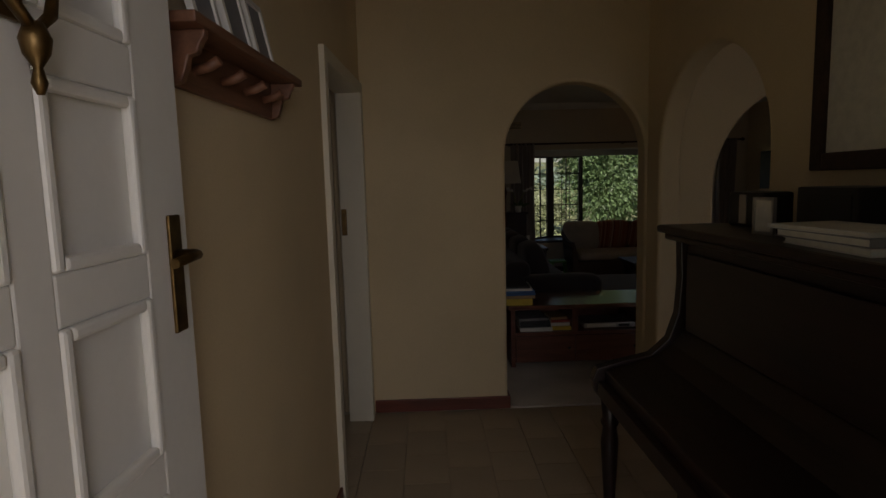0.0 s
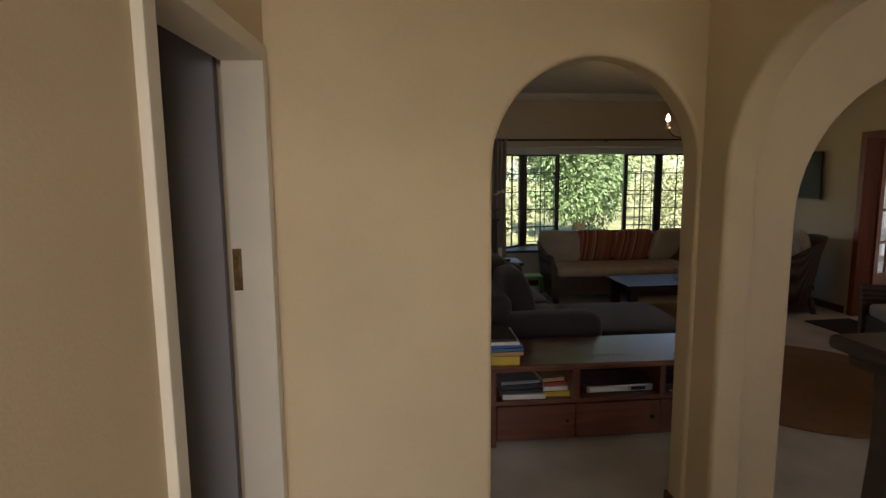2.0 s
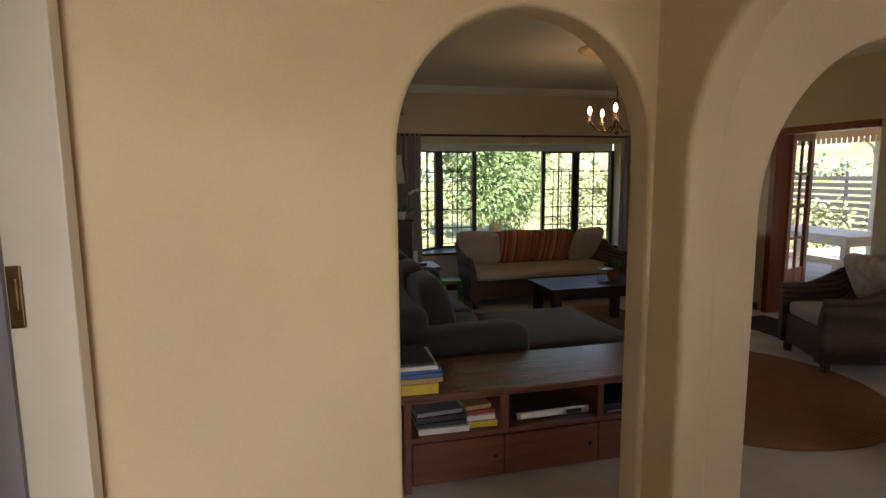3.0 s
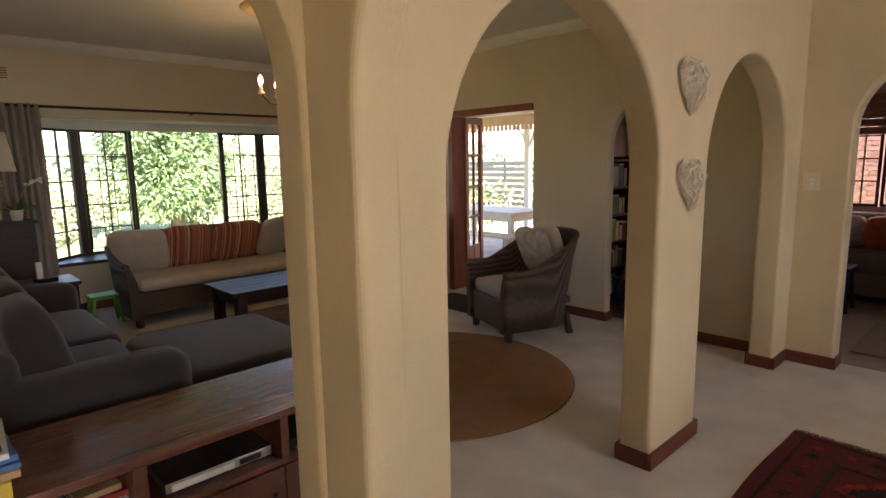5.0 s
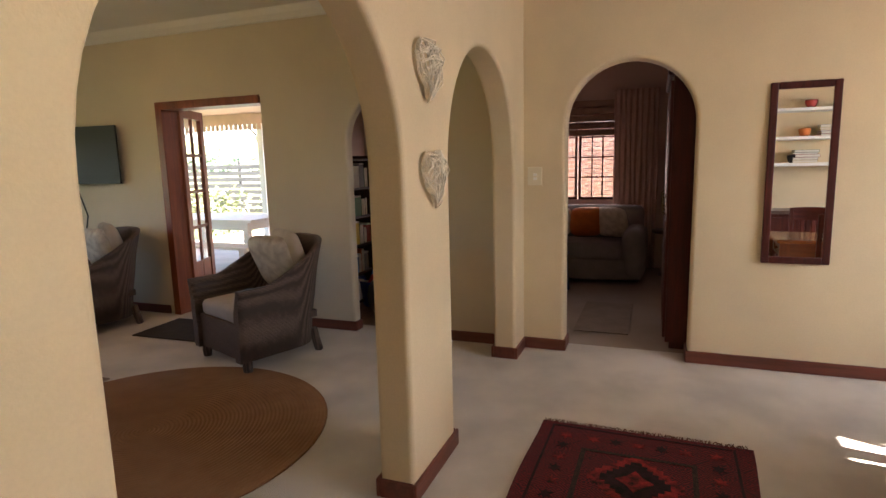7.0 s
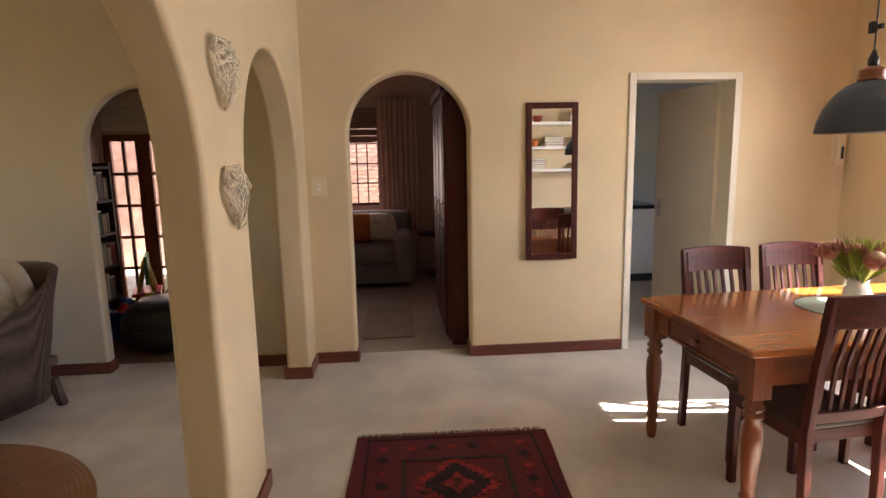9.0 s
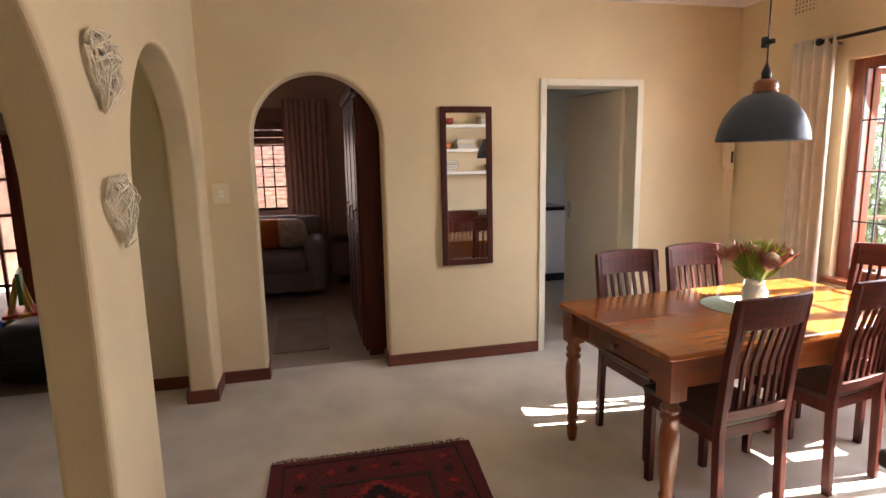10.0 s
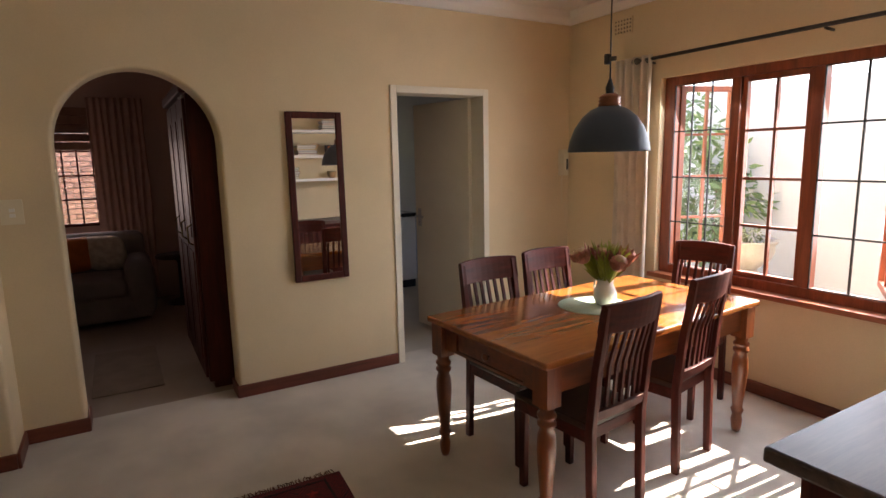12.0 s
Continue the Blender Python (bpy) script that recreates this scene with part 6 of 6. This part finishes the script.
part("worktop", boxes((7.66, 0.2, 0.862, 8.39, 1.94, 0.905), bevel=0.006), material("black_granite", (0.02, 0.02, 0.022), 0.15, 0.3, 60, 200, 0.0), kc, "black granite worktop")
part("kick_board", boxes((7.74, 0.2, 0.0, 8.39, 1.94, 0.1)), BLACK, kc)
for y in (0.22, 0.80, 1.38):
    d = part("door", boxes((7.684, y, 0.12, 7.70, y + 0.55, 0.84), bevel=0.003), LAMPWHITE, kc)
    part("handle", tube([(7.684, y + 0.45, 0.76), (7.66, y + 0.45, 0.76), (7.66, y + 0.35, 0.76), (7.684, y + 0.35, 0.76)], 0.005, 6), STEEL, d)
tst = thing("toaster", pose(8.0, 1.5, 0.905, 0, 0, 90), "black toaster on the kitchen counter", "toaster")
part("case", boxes((-0.15, -0.09, 0, 0.15, 0.09, 0.18), bevel=0.02), BLACK, tst)
part("slots", boxes((-0.11, -0.045, 0.178, 0.11, -0.02, 0.182), (-0.11, 0.02, 0.178, 0.11, 0.045, 0.182)), STEEL, tst)
wc = thing("wall_clock", pose(8.395, 1.55, 1.68), "round white wall clock with a metal rim", "clock")
bm = lathe([(0.15, 0.0), (0.155, 0.02), (0.14, 0.03), (0.0, 0.028)], 32)
part("rim", bm, STEEL, wc).matrix_basis = pose(0, 0, 0, 0, -90, 0)
part("face", lathe([(0.135, 0.0305), (0.0, 0.031)], 32), LAMPWHITE, wc).matrix_basis = pose(0, 0, 0, 0, -90, 0)
part("clock_hands", boxes((-0.036, -0.004, -0.005, -0.034, 0.004, 0.10), (-0.039, -0.005, -0.004, -0.037, 0.07, 0.004)), BLACK, wc)

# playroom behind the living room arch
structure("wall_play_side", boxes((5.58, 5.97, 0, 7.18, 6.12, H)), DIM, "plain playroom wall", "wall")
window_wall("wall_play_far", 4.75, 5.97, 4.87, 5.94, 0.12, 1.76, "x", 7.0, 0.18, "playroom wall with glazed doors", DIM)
structure("floor_playroom", boxes((5.66, 4.30, -0.1, 7.78, 6.27, -0.001)), TVFLOOR, "brown laminate playroom floor", "floor")
pw = thing("window_4", pose(0, 0, 0), "red-brown glazed playroom doors with small panes", "window", "", "structure")
for y in (4.872, 5.228, 5.584):
    casement(pw, 0.354, 1.64, 2, 5, pose(7.06, y, 0.12, 0, 0, 90), MERANTI, stile=0.065, bar=0.028)
pb = thing("roman_blind", pose(0, 0, 0), "beige roman blind gathered above the playroom doors", "blind")
part("cloth", boxes(*[(6.955 - 0.012 * (i % 2), 4.78, 1.79 + 0.07 * i, 6.985, 5.9, 1.855 + 0.07 * i) for i in range(5)], bevel=0.006), CURTAIN, pb)
psh = thing("book_shelf", pose(5.62, 5.65, 0), "open wooden shelves packed with boxes and books", "shelf")
part("frame", boxes((0, 0, 0, 0.03, 0.31, 1.5), (0.87, 0, 0, 0.90, 0.31, 1.5), (0.03, 0.29, 0, 0.87, 0.31, 1.5)), DARKWOOD, psh, "", 0.003)
for k in range(6):
    part("shelf_board", boxes((0.03, 0, 0.05 + k * 0.28, 0.87, 0.29, 0.07 + k * 0.28)), DARKWOOD, psh)
r6 = random.Random(21)
for k in range(5):
    x = 5.76
    while x < 6.52:
        w = r6.uniform(0.03, 0.16)
        b = thing("storage_box" if w > 0.08 else "book", pose(x - 0.10, 5.67, 0.0705 + k * 0.28), "coloured storage box on the playroom shelf" if w > 0.08 else "upright book on the playroom shelf", "box" if w > 0.08 else "book", "things on the playroom shelf")
        hh = r6.uniform(0.14, 0.23)
        part("body", boxes((0, 0, 0, w - 0.004, 0.20, hh), bevel=0.003), r6.choice(BOOKS), b)
        if w > 0.08:
            part("lid", boxes((-0.002, -0.003, hh, w - 0.002, 0.203, hh + 0.015), bevel=0.002), LAMPWHITE, b)
        else:
            part("page_block", boxes((0.003, -0.001, 0.003, w - 0.007, 0.001, hh + 0.001)), PAPER, b)
        x += w + 0.004
bb = thing("bean_bag", pose(6.02, 5.12, 0), "black slumped bean bag on the playroom floor", "bean bag")
part("bag", pillow(0.30, 0.30, 0.22, Matrix.Translation((0, 0, 0.215)), 0.8, 0.9), BLACK, bb)
part("seam", tube([(0.31 * math.cos(a), 0.31 * math.sin(a), 0.215) for a in [k * 0.2618 for k in range(25)]], 0.006, 6), BLACK, bb)
TOYS = [colour("toy_" + n, c, 0.35) for n, c in (("red", (0.6, 0.04, 0.03)), ("blue", (0.04, 0.12, 0.5)), ("yellow", (0.7, 0.45, 0.03)), ("green", (0.08, 0.4, 0.08)))]
tb = thing("toy_box", pose(6.42, 5.52, 0), "blue plastic toy tub full of toys", "toy box")
part("tub", lathe([(0.20, 0), (0.25, 0.26), (0.27, 0.27), (0.24, 0.26), (0.19, 0.02), (0.0, 0.02)], 24), TOYS[1], tb)
for k in range(7):
    toy = thing("toy_block", pose(6.42 + 0.12 * math.cos(k), 5.52 + 0.12 * math.sin(k * 1.7), 0.15 + 0.025 * k, 20 * k, 15 * k, 33 * k), "bright plastic toy block", "toy", "toys in the tub")
    part("brick", boxes((-0.05, -0.035, -0.03, 0.05, 0.035, 0.03), bevel=0.006), TOYS[k % 4], toy)
    part("studs", lathe([(0.014, 0.03), (0.014, 0.042)], 10, 0.022, 0), TOYS[k % 4], toy)
ez = thing("toy_easel", pose(6.75, 5.55, 0, 0, 0, 20), "yellow and red plastic toy stand", "toy")
for x in (-0.15, 0.15):
    part("leg", tube([(x, -0.14, 0), (x * 0.8, 0, 0.62)], 0.018, 8), TOYS[2], ez)
    part("leg", tube([(x, 0.14, 0), (x * 0.8, 0, 0.62)], 0.018, 8), TOYS[2], ez)
part("tray", boxes((-0.17, -0.12, 0.30, 0.17, 0.12, 0.33), bevel=0.006), TOYS[0], ez)
part("board", boxes((-0.16, -0.03, 0.40, 0.16, 0.0, 0.66), bevel=0.006), TOYS[3], ez)

structure("boundary_wall", boxes((9.9, 4.95, -0.2, 10.1, 8.0, 2.3)), BRICK, "salmon brick garden boundary wall", "wall")

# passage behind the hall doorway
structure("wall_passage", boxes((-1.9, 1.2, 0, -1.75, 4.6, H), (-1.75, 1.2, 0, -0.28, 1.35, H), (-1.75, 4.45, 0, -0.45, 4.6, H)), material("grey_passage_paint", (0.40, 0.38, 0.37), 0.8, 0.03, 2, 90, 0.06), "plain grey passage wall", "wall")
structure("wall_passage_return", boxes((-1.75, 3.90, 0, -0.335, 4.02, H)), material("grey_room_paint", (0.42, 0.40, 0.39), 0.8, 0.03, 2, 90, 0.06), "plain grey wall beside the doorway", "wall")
structure("floor_passage", boxes((-1.9, 1.2, -0.1, -0.28, 4.6, -0.001)), CARPET, "carpeted passage floor", "floor")
structure("ceiling_passage", boxes((-1.9, 1.2, H, -0.28, 4.6, H + 0.1)), CEILING, "plain passage ceiling", "ceiling")
skirting("baseboard_passage", [(-1.75, 3.90 - K, -0.335, 3.90)])

# ---------- outside ----------
bm = bmesh.new()
bmesh.ops.create_grid(bm, x_segments=60, y_segments=60, size=600)
for v in bm.verts:
    d = math.hypot(v.co.x - 3, v.co.y - 4)
    v.co.z = -0.18 - max(0, min(d - 14, 60)) * 0.02 + (max(0, d - 120) * 0.06 * (0.6 + noise.noise(v.co * 0.01)))
structure("ground", bm, GRASS_GROUND, "dry garden lawn reaching far hills", "ground")


def crown(bm, c, radii, n, leaf, r, width=0.42):
    """Many separate leaves round an uneven crown."""
    lobes = [(Vector(c) + Vector([r.uniform(-0.6, 0.6) * a for a in radii]), r.uniform(0.35, 0.6)) for _ in range(16)]
    for i in range(n):
        o, k = lobes[i % 16]
        d = Vector((r.gauss(0, 1), r.gauss(0, 1), r.gauss(0, 1))).normalized()
        p = o + Vector([d[j] * radii[j] * k * r.uniform(0.75, 1.08) for j in range(3)])
        along = (d + 0.9 * Vector((r.uniform(-1, 1), r.uniform(-1, 1), r.uniform(-1.2, 0.4)))).normalized()
        sd = along.cross(Vector((r.uniform(-1, 1), r.uniform(-1, 1), r.uniform(-1, 1)))).normalized()
        s = leaf * r.uniform(0.6, 1.25)
        vs = [bm.verts.new(q) for q in (p, p + along * s * 0.45 + sd * s * width * 0.5, p + along * s, p + along * s * 0.45 - sd * s * width * 0.5)]
        bm.faces.new(vs)


def tree(name, x, y, z, height, radii, n, leaf, seed, mat, label):
    r = random.Random(seed)
    t = thing(name, pose(x, y, z), label, "tree")
    bm = tube([(0, 0, 0), (0.1, 0.05, height * 0.25), (0.0, 0.1, height * 0.5), (0.1, 0.0, height * 0.75)], height * 0.035, 10, None, 0.35)
    for k in range(7):
        a = k * 0.9 + r.uniform(-0.3, 0.3)
        z0 = height * (0.25 + 0.06 * k)
        tube([(0.05, 0.05, z0), (radii[0] * 0.35 * math.cos(a), radii[1] * 0.35 * math.sin(a), z0 + 0.4), (radii[0] * 0.7 * math.cos(a), radii[1] * 0.7 * math.sin(a), z0 + 0.9)], height * 0.014, 7, bm, 0.3)
    part("trunk", bm, BARK, t)
    bm = bmesh.new()
    crown(bm, (0, 0, height * 0.55), radii, n, leaf, r)
    part("crown", bm, mat, t, "dense broad leaves")
    return t


tree("tree", 5.75, 17.2, -0.3, 5.0, (1.8, 1.6, 2.5), 28000, 0.13, 4, LEAF, "dense green broad-leaved garden tree")
tree("tree", 1.2, 24.0, -0.6, 3.4, (2.2, 1.8, 1.3), 7000, 0.17, 9, LEAF_LIGHT, "pale green garden tree beyond the lawn")
tree("tree", 12.5, 23.0, -0.6, 3.0, (2.6, 1.8, 1.1), 7000, 0.17, 12, LEAF_LIGHT, "pale green garden tree beyond the lawn")
for x, y, s in ((2.6, 16.5, 71), (3.6, 18.0, 72), (8.4, 17.0, 73)):
    b = thing("garden_bush", pose(x, y, -0.3), "low leafy bush beside the garden tree", "bush", "bushes by the tree")
    bm = bmesh.new()
    crown(bm, (0, 0, 0.55), (0.9, 0.8, 0.6), 1500, 0.14, random.Random(s))
    part("crown", bm, LEAF_LIGHT, b)
    part("stem", tube([(0, 0, 0), (0.05, 0, 0.4), (0, 0.05, 0.7)], 0.03, 6, None, 0.5), BARK, b)
hedge = thing("hedge", pose(5, 30, -0.6), "long pale green hedge across the garden", "hedge", "", "stuff")
bm = bmesh.new()
rh = random.Random(31)
for k in range(14):
    crown(bm, (-13 + 2 * k, rh.uniform(-0.6, 0.6), 0.8), (1.6, 0.9, rh.uniform(0.9, 1.5)), 520, 0.26, rh)
part("leaves", bm, LEAF_LIGHT, hedge)
far = thing("far_trees", pose(20, 130, -2), "distant line of trees on the hills, haze put into the colour", "trees", "", "stuff")
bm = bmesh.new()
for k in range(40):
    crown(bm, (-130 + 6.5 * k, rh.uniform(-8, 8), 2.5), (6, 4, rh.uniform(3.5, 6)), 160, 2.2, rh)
# greyed green: the haze of distance is put into the leaf colour
part("leaves", bm, material("haze_toned_leaves", (0.20, 0.27, 0.20), 0.8, 0.15, 0.2, 2, 0), far)

# patio with a white slatted roof, post, table and fence
structure("pavement_patio", boxes((5.66, 6.27, -0.15, 11.5, 11.5, -0.02)), PAVING, "pale paved patio", "pavement")
pr = thing("patio_roof", pose(0, 0, 0), "peach stained boarded patio roof with scalloped edge", "roof")
for i in range(28):
    part("board", boxes((5.68, 6.3 + i * 0.18, 2.32, 9.6, 6.475 + i * 0.18, 2.345)), PEACH, pr)
part("beam", boxes((9.5, 6.3, 2.14, 9.6, 11.3, 2.32), bevel=0.006), PEACH, pr)
part("scallop", boxes(*[(9.49, 6.3 + i * 0.1, 2.04, 9.5, 6.38 + i * 0.1, 2.14) for i in range(50)]), PEACH, pr)
for y in (7.2, 9.35, 11.2):
    ps = thing("patio_post", pose(9.55, y, -0.02), "white wooden patio post with brackets", "post", "patio posts")
    part("shaft", boxes((-0.055, -0.055, 0, 0.055, 0.055, 2.16), bevel=0.008), WHITE, ps)
    for s in (-1, 1):
        part("bracket", tube([(0, s * 0.05, 1.75), (0, s * 0.12, 1.98), (0, s * 0.32, 2.14)], 0.02, 6), WHITE, ps)
pt = thing("patio_table", pose(7.75, 8.7, -0.02), "white painted wooden patio table", "table")
for i in range(6):
    part("plank", boxes((-0.45 + i * 0.15 + 0.004, -0.85, 0.71, -0.30 + i * 0.15 - 0.004, 0.85, 0.745), bevel=0.004), WHITE, pt)
part("apron", boxes((-0.40, -0.75, 0.60, -0.37, 0.75, 0.71), (0.37, -0.75, 0.60, 0.40, 0.75, 0.71), (-0.37, -0.75, 0.60, 0.37, -0.72, 0.71), (-0.37, 0.72, 0.60, 0.37, 0.75, 0.71)), WHITE, pt)
for x in (-0.37, 0.37):
    for y in (-0.72, 0.72):
        part("leg", boxes((x - 0.04, y - 0.04, 0, x + 0.04, y + 0.04, 0.71), bevel=0.005), WHITE, pt)
pbench = thing("patio_bench", pose(7.05, 8.35, -0.02), "white painted wooden patio bench", "bench")
for i in range(3):
    part("plank", boxes((-0.17 + i * 0.12, -0.75, 0.42, -0.06 + i * 0.12, 0.75, 0.45), bevel=0.004), WHITE, pbench)
for y in (-0.65, 0.65):
    part("leg", boxes((-0.15, y - 0.04, 0, 0.17, y + 0.04, 0.42), bevel=0.005), WHITE, pbench)
fc = thing("slatted_fence", pose(13.2, 12, -0.2), "grey horizontal slatted garden fence", "fence")
SLATW = wood("grey_fence_wood", (0.22, 0.20, 0.18), (0.12, 0.11, 0.10), 0.8, axis=1)
for i in range(10):
    part("slat", boxes((-0.012, -7, 0.10 + i * 0.16, 0.012, 7, 0.21 + i * 0.16)), SLATW, fc)
for i in range(8):
    part("post", boxes((0.015, -7 + i * 2 - 0.045, 0, 0.10, -7 + i * 2 + 0.045, 1.75)), SLATW, fc)
for x, y, s in ((11.9, 9.6, 41), (12.1, 10.9, 42), (11.7, 12.3, 43), (12.2, 13.8, 44)):
    b = thing("garden_bush", pose(x, y, -0.2), "pale flowering garden bush before the fence", "bush", "bushes by the fence")
    bm = bmesh.new()
    crown(bm, (0, 0, 0.55), (0.5, 0.55, 0.55), 700, 0.16, random.Random(s))
    part("crown", bm, LEAF_LIGHT, b)
    part("stem", tube([(0, 0, 0), (0.05, 0, 0.4), (0, 0.05, 0.7)], 0.025, 6, None, 0.5), BARK, b)

# courtyard beyond the dining window
structure("pavement_court", boxes((-0.8, -3.4, -0.2, 8.5, -0.2, -0.06)), PAVING, "pale paved courtyard", "pavement")
structure("wall_court", boxes((1.2, -3.6, -0.2, 8.5, -3.4, 2.3)), OUTWALL, "white plastered courtyard wall, bluish shade put into its colour", "wall")
structure("wall_court_end", boxes((5.85, -1.36, -0.2, 8.5, -1.352, 2.9)), OUTWALL, "white outer wall of the kitchen", "wall")
urn = thing("garden_urn", pose(5.28, -2.6, -0.06) @ Matrix.Scale(0.8, 4), "pale stone garden urn on a pedestal", "urn")
part("bowl", lathe([(0.10, 0.42), (0.14, 0.46), (0.26, 0.56), (0.31, 0.68), (0.30, 0.76), (0.34, 0.80), (0.34, 0.83), (0.29, 0.82), (0.24, 0.70), (0.0, 0.66)], 30), PAVING, urn)
part("pedestal", lathe([(0.2, 0.0), (0.2, 0.06), (0.12, 0.12), (0.09, 0.25), (0.10, 0.34), (0.14, 0.38), (0.10, 0.42)], 24), PAVING, urn)
bm = bmesh.new()
crown(bm, (0, 0, 0.86), (0.22, 0.22, 0.10), 200, 0.07, random.Random(51))
part("succulents", bm, LEAF_LIGHT, urn)
for x, y, h, s in ((6.15, -2.6, 2.3, 61), (6.0, -3.1, 1.7, 62), (6.6, -1.9, 2.1, 63)):
    b = thing("courtyard_shrub", pose(x, y, -0.06), "tall leafy shrub in the courtyard", "shrub", "courtyard shrubs")
    bm = bmesh.new()
    r = random.Random(s)
    for k in range(6):
        crown(bm, (r.uniform(-0.15, 0.15), r.uniform(-0.15, 0.15), h * (0.3 + 0.12 * k)), (0.32, 0.3, 0.3), 110, 0.17, r, 0.3)
    part("crown", bm, LEAF, b)
    part("stem", tube([(0, 0, 0), (0.04, 0.02, h * 0.4), (0.0, 0.05, h * 0.8)], 0.02, 6, None, 0.5), BARK, b)
# brick wall outside the sitting room window
# added roof, always out of view: it shades the hall entrance from the sun
porch = structure("roof_porch", boxes((-1.6, -2.3, 2.35, 1.6, 0.1, 2.5)), CEILING, "added unseen roof that keeps the sun off the entrance", "roof")
bw = structure("wall_brick_outside", boxes((10.3, 1.5, -0.2, 10.45, 6.5, 2.6)), MORTAR, "salmon brick boundary wall in daylight", "wall")
bm = boxes((-0.006, -0.098, -0.027, 0.02, 0.098, 0.027))
brick_mesh = bpy.data.meshes.new("brick")
bm.to_mesh(brick_mesh)
bm.free()
brick_mesh.materials.append(BRICK)
for j in range(17):
    for i in range(13):
        o = new("brick", brick_mesh)
        o.parent = bw
        o.location = (10.286, 3.1 + i * 0.206 + (0.10 if j % 2 else 0), 0.83 + j * 0.066)

# hall floor strips, the last pieces
tile_mesh = tile_piece()
hf = bpy.data.objects["floor_hall"]
for i in range(9):
    for j in range(14):
        x = -0.36 + 0.115 + i * 0.23
        y = 0.15 + j * 0.30 - (0.15 if i % 2 else 0)
        if x < 1.6 and y < 3.85:
            o = new("tile", tile_mesh)
            o.parent = hf
            o.location = (x, y, 0.0)
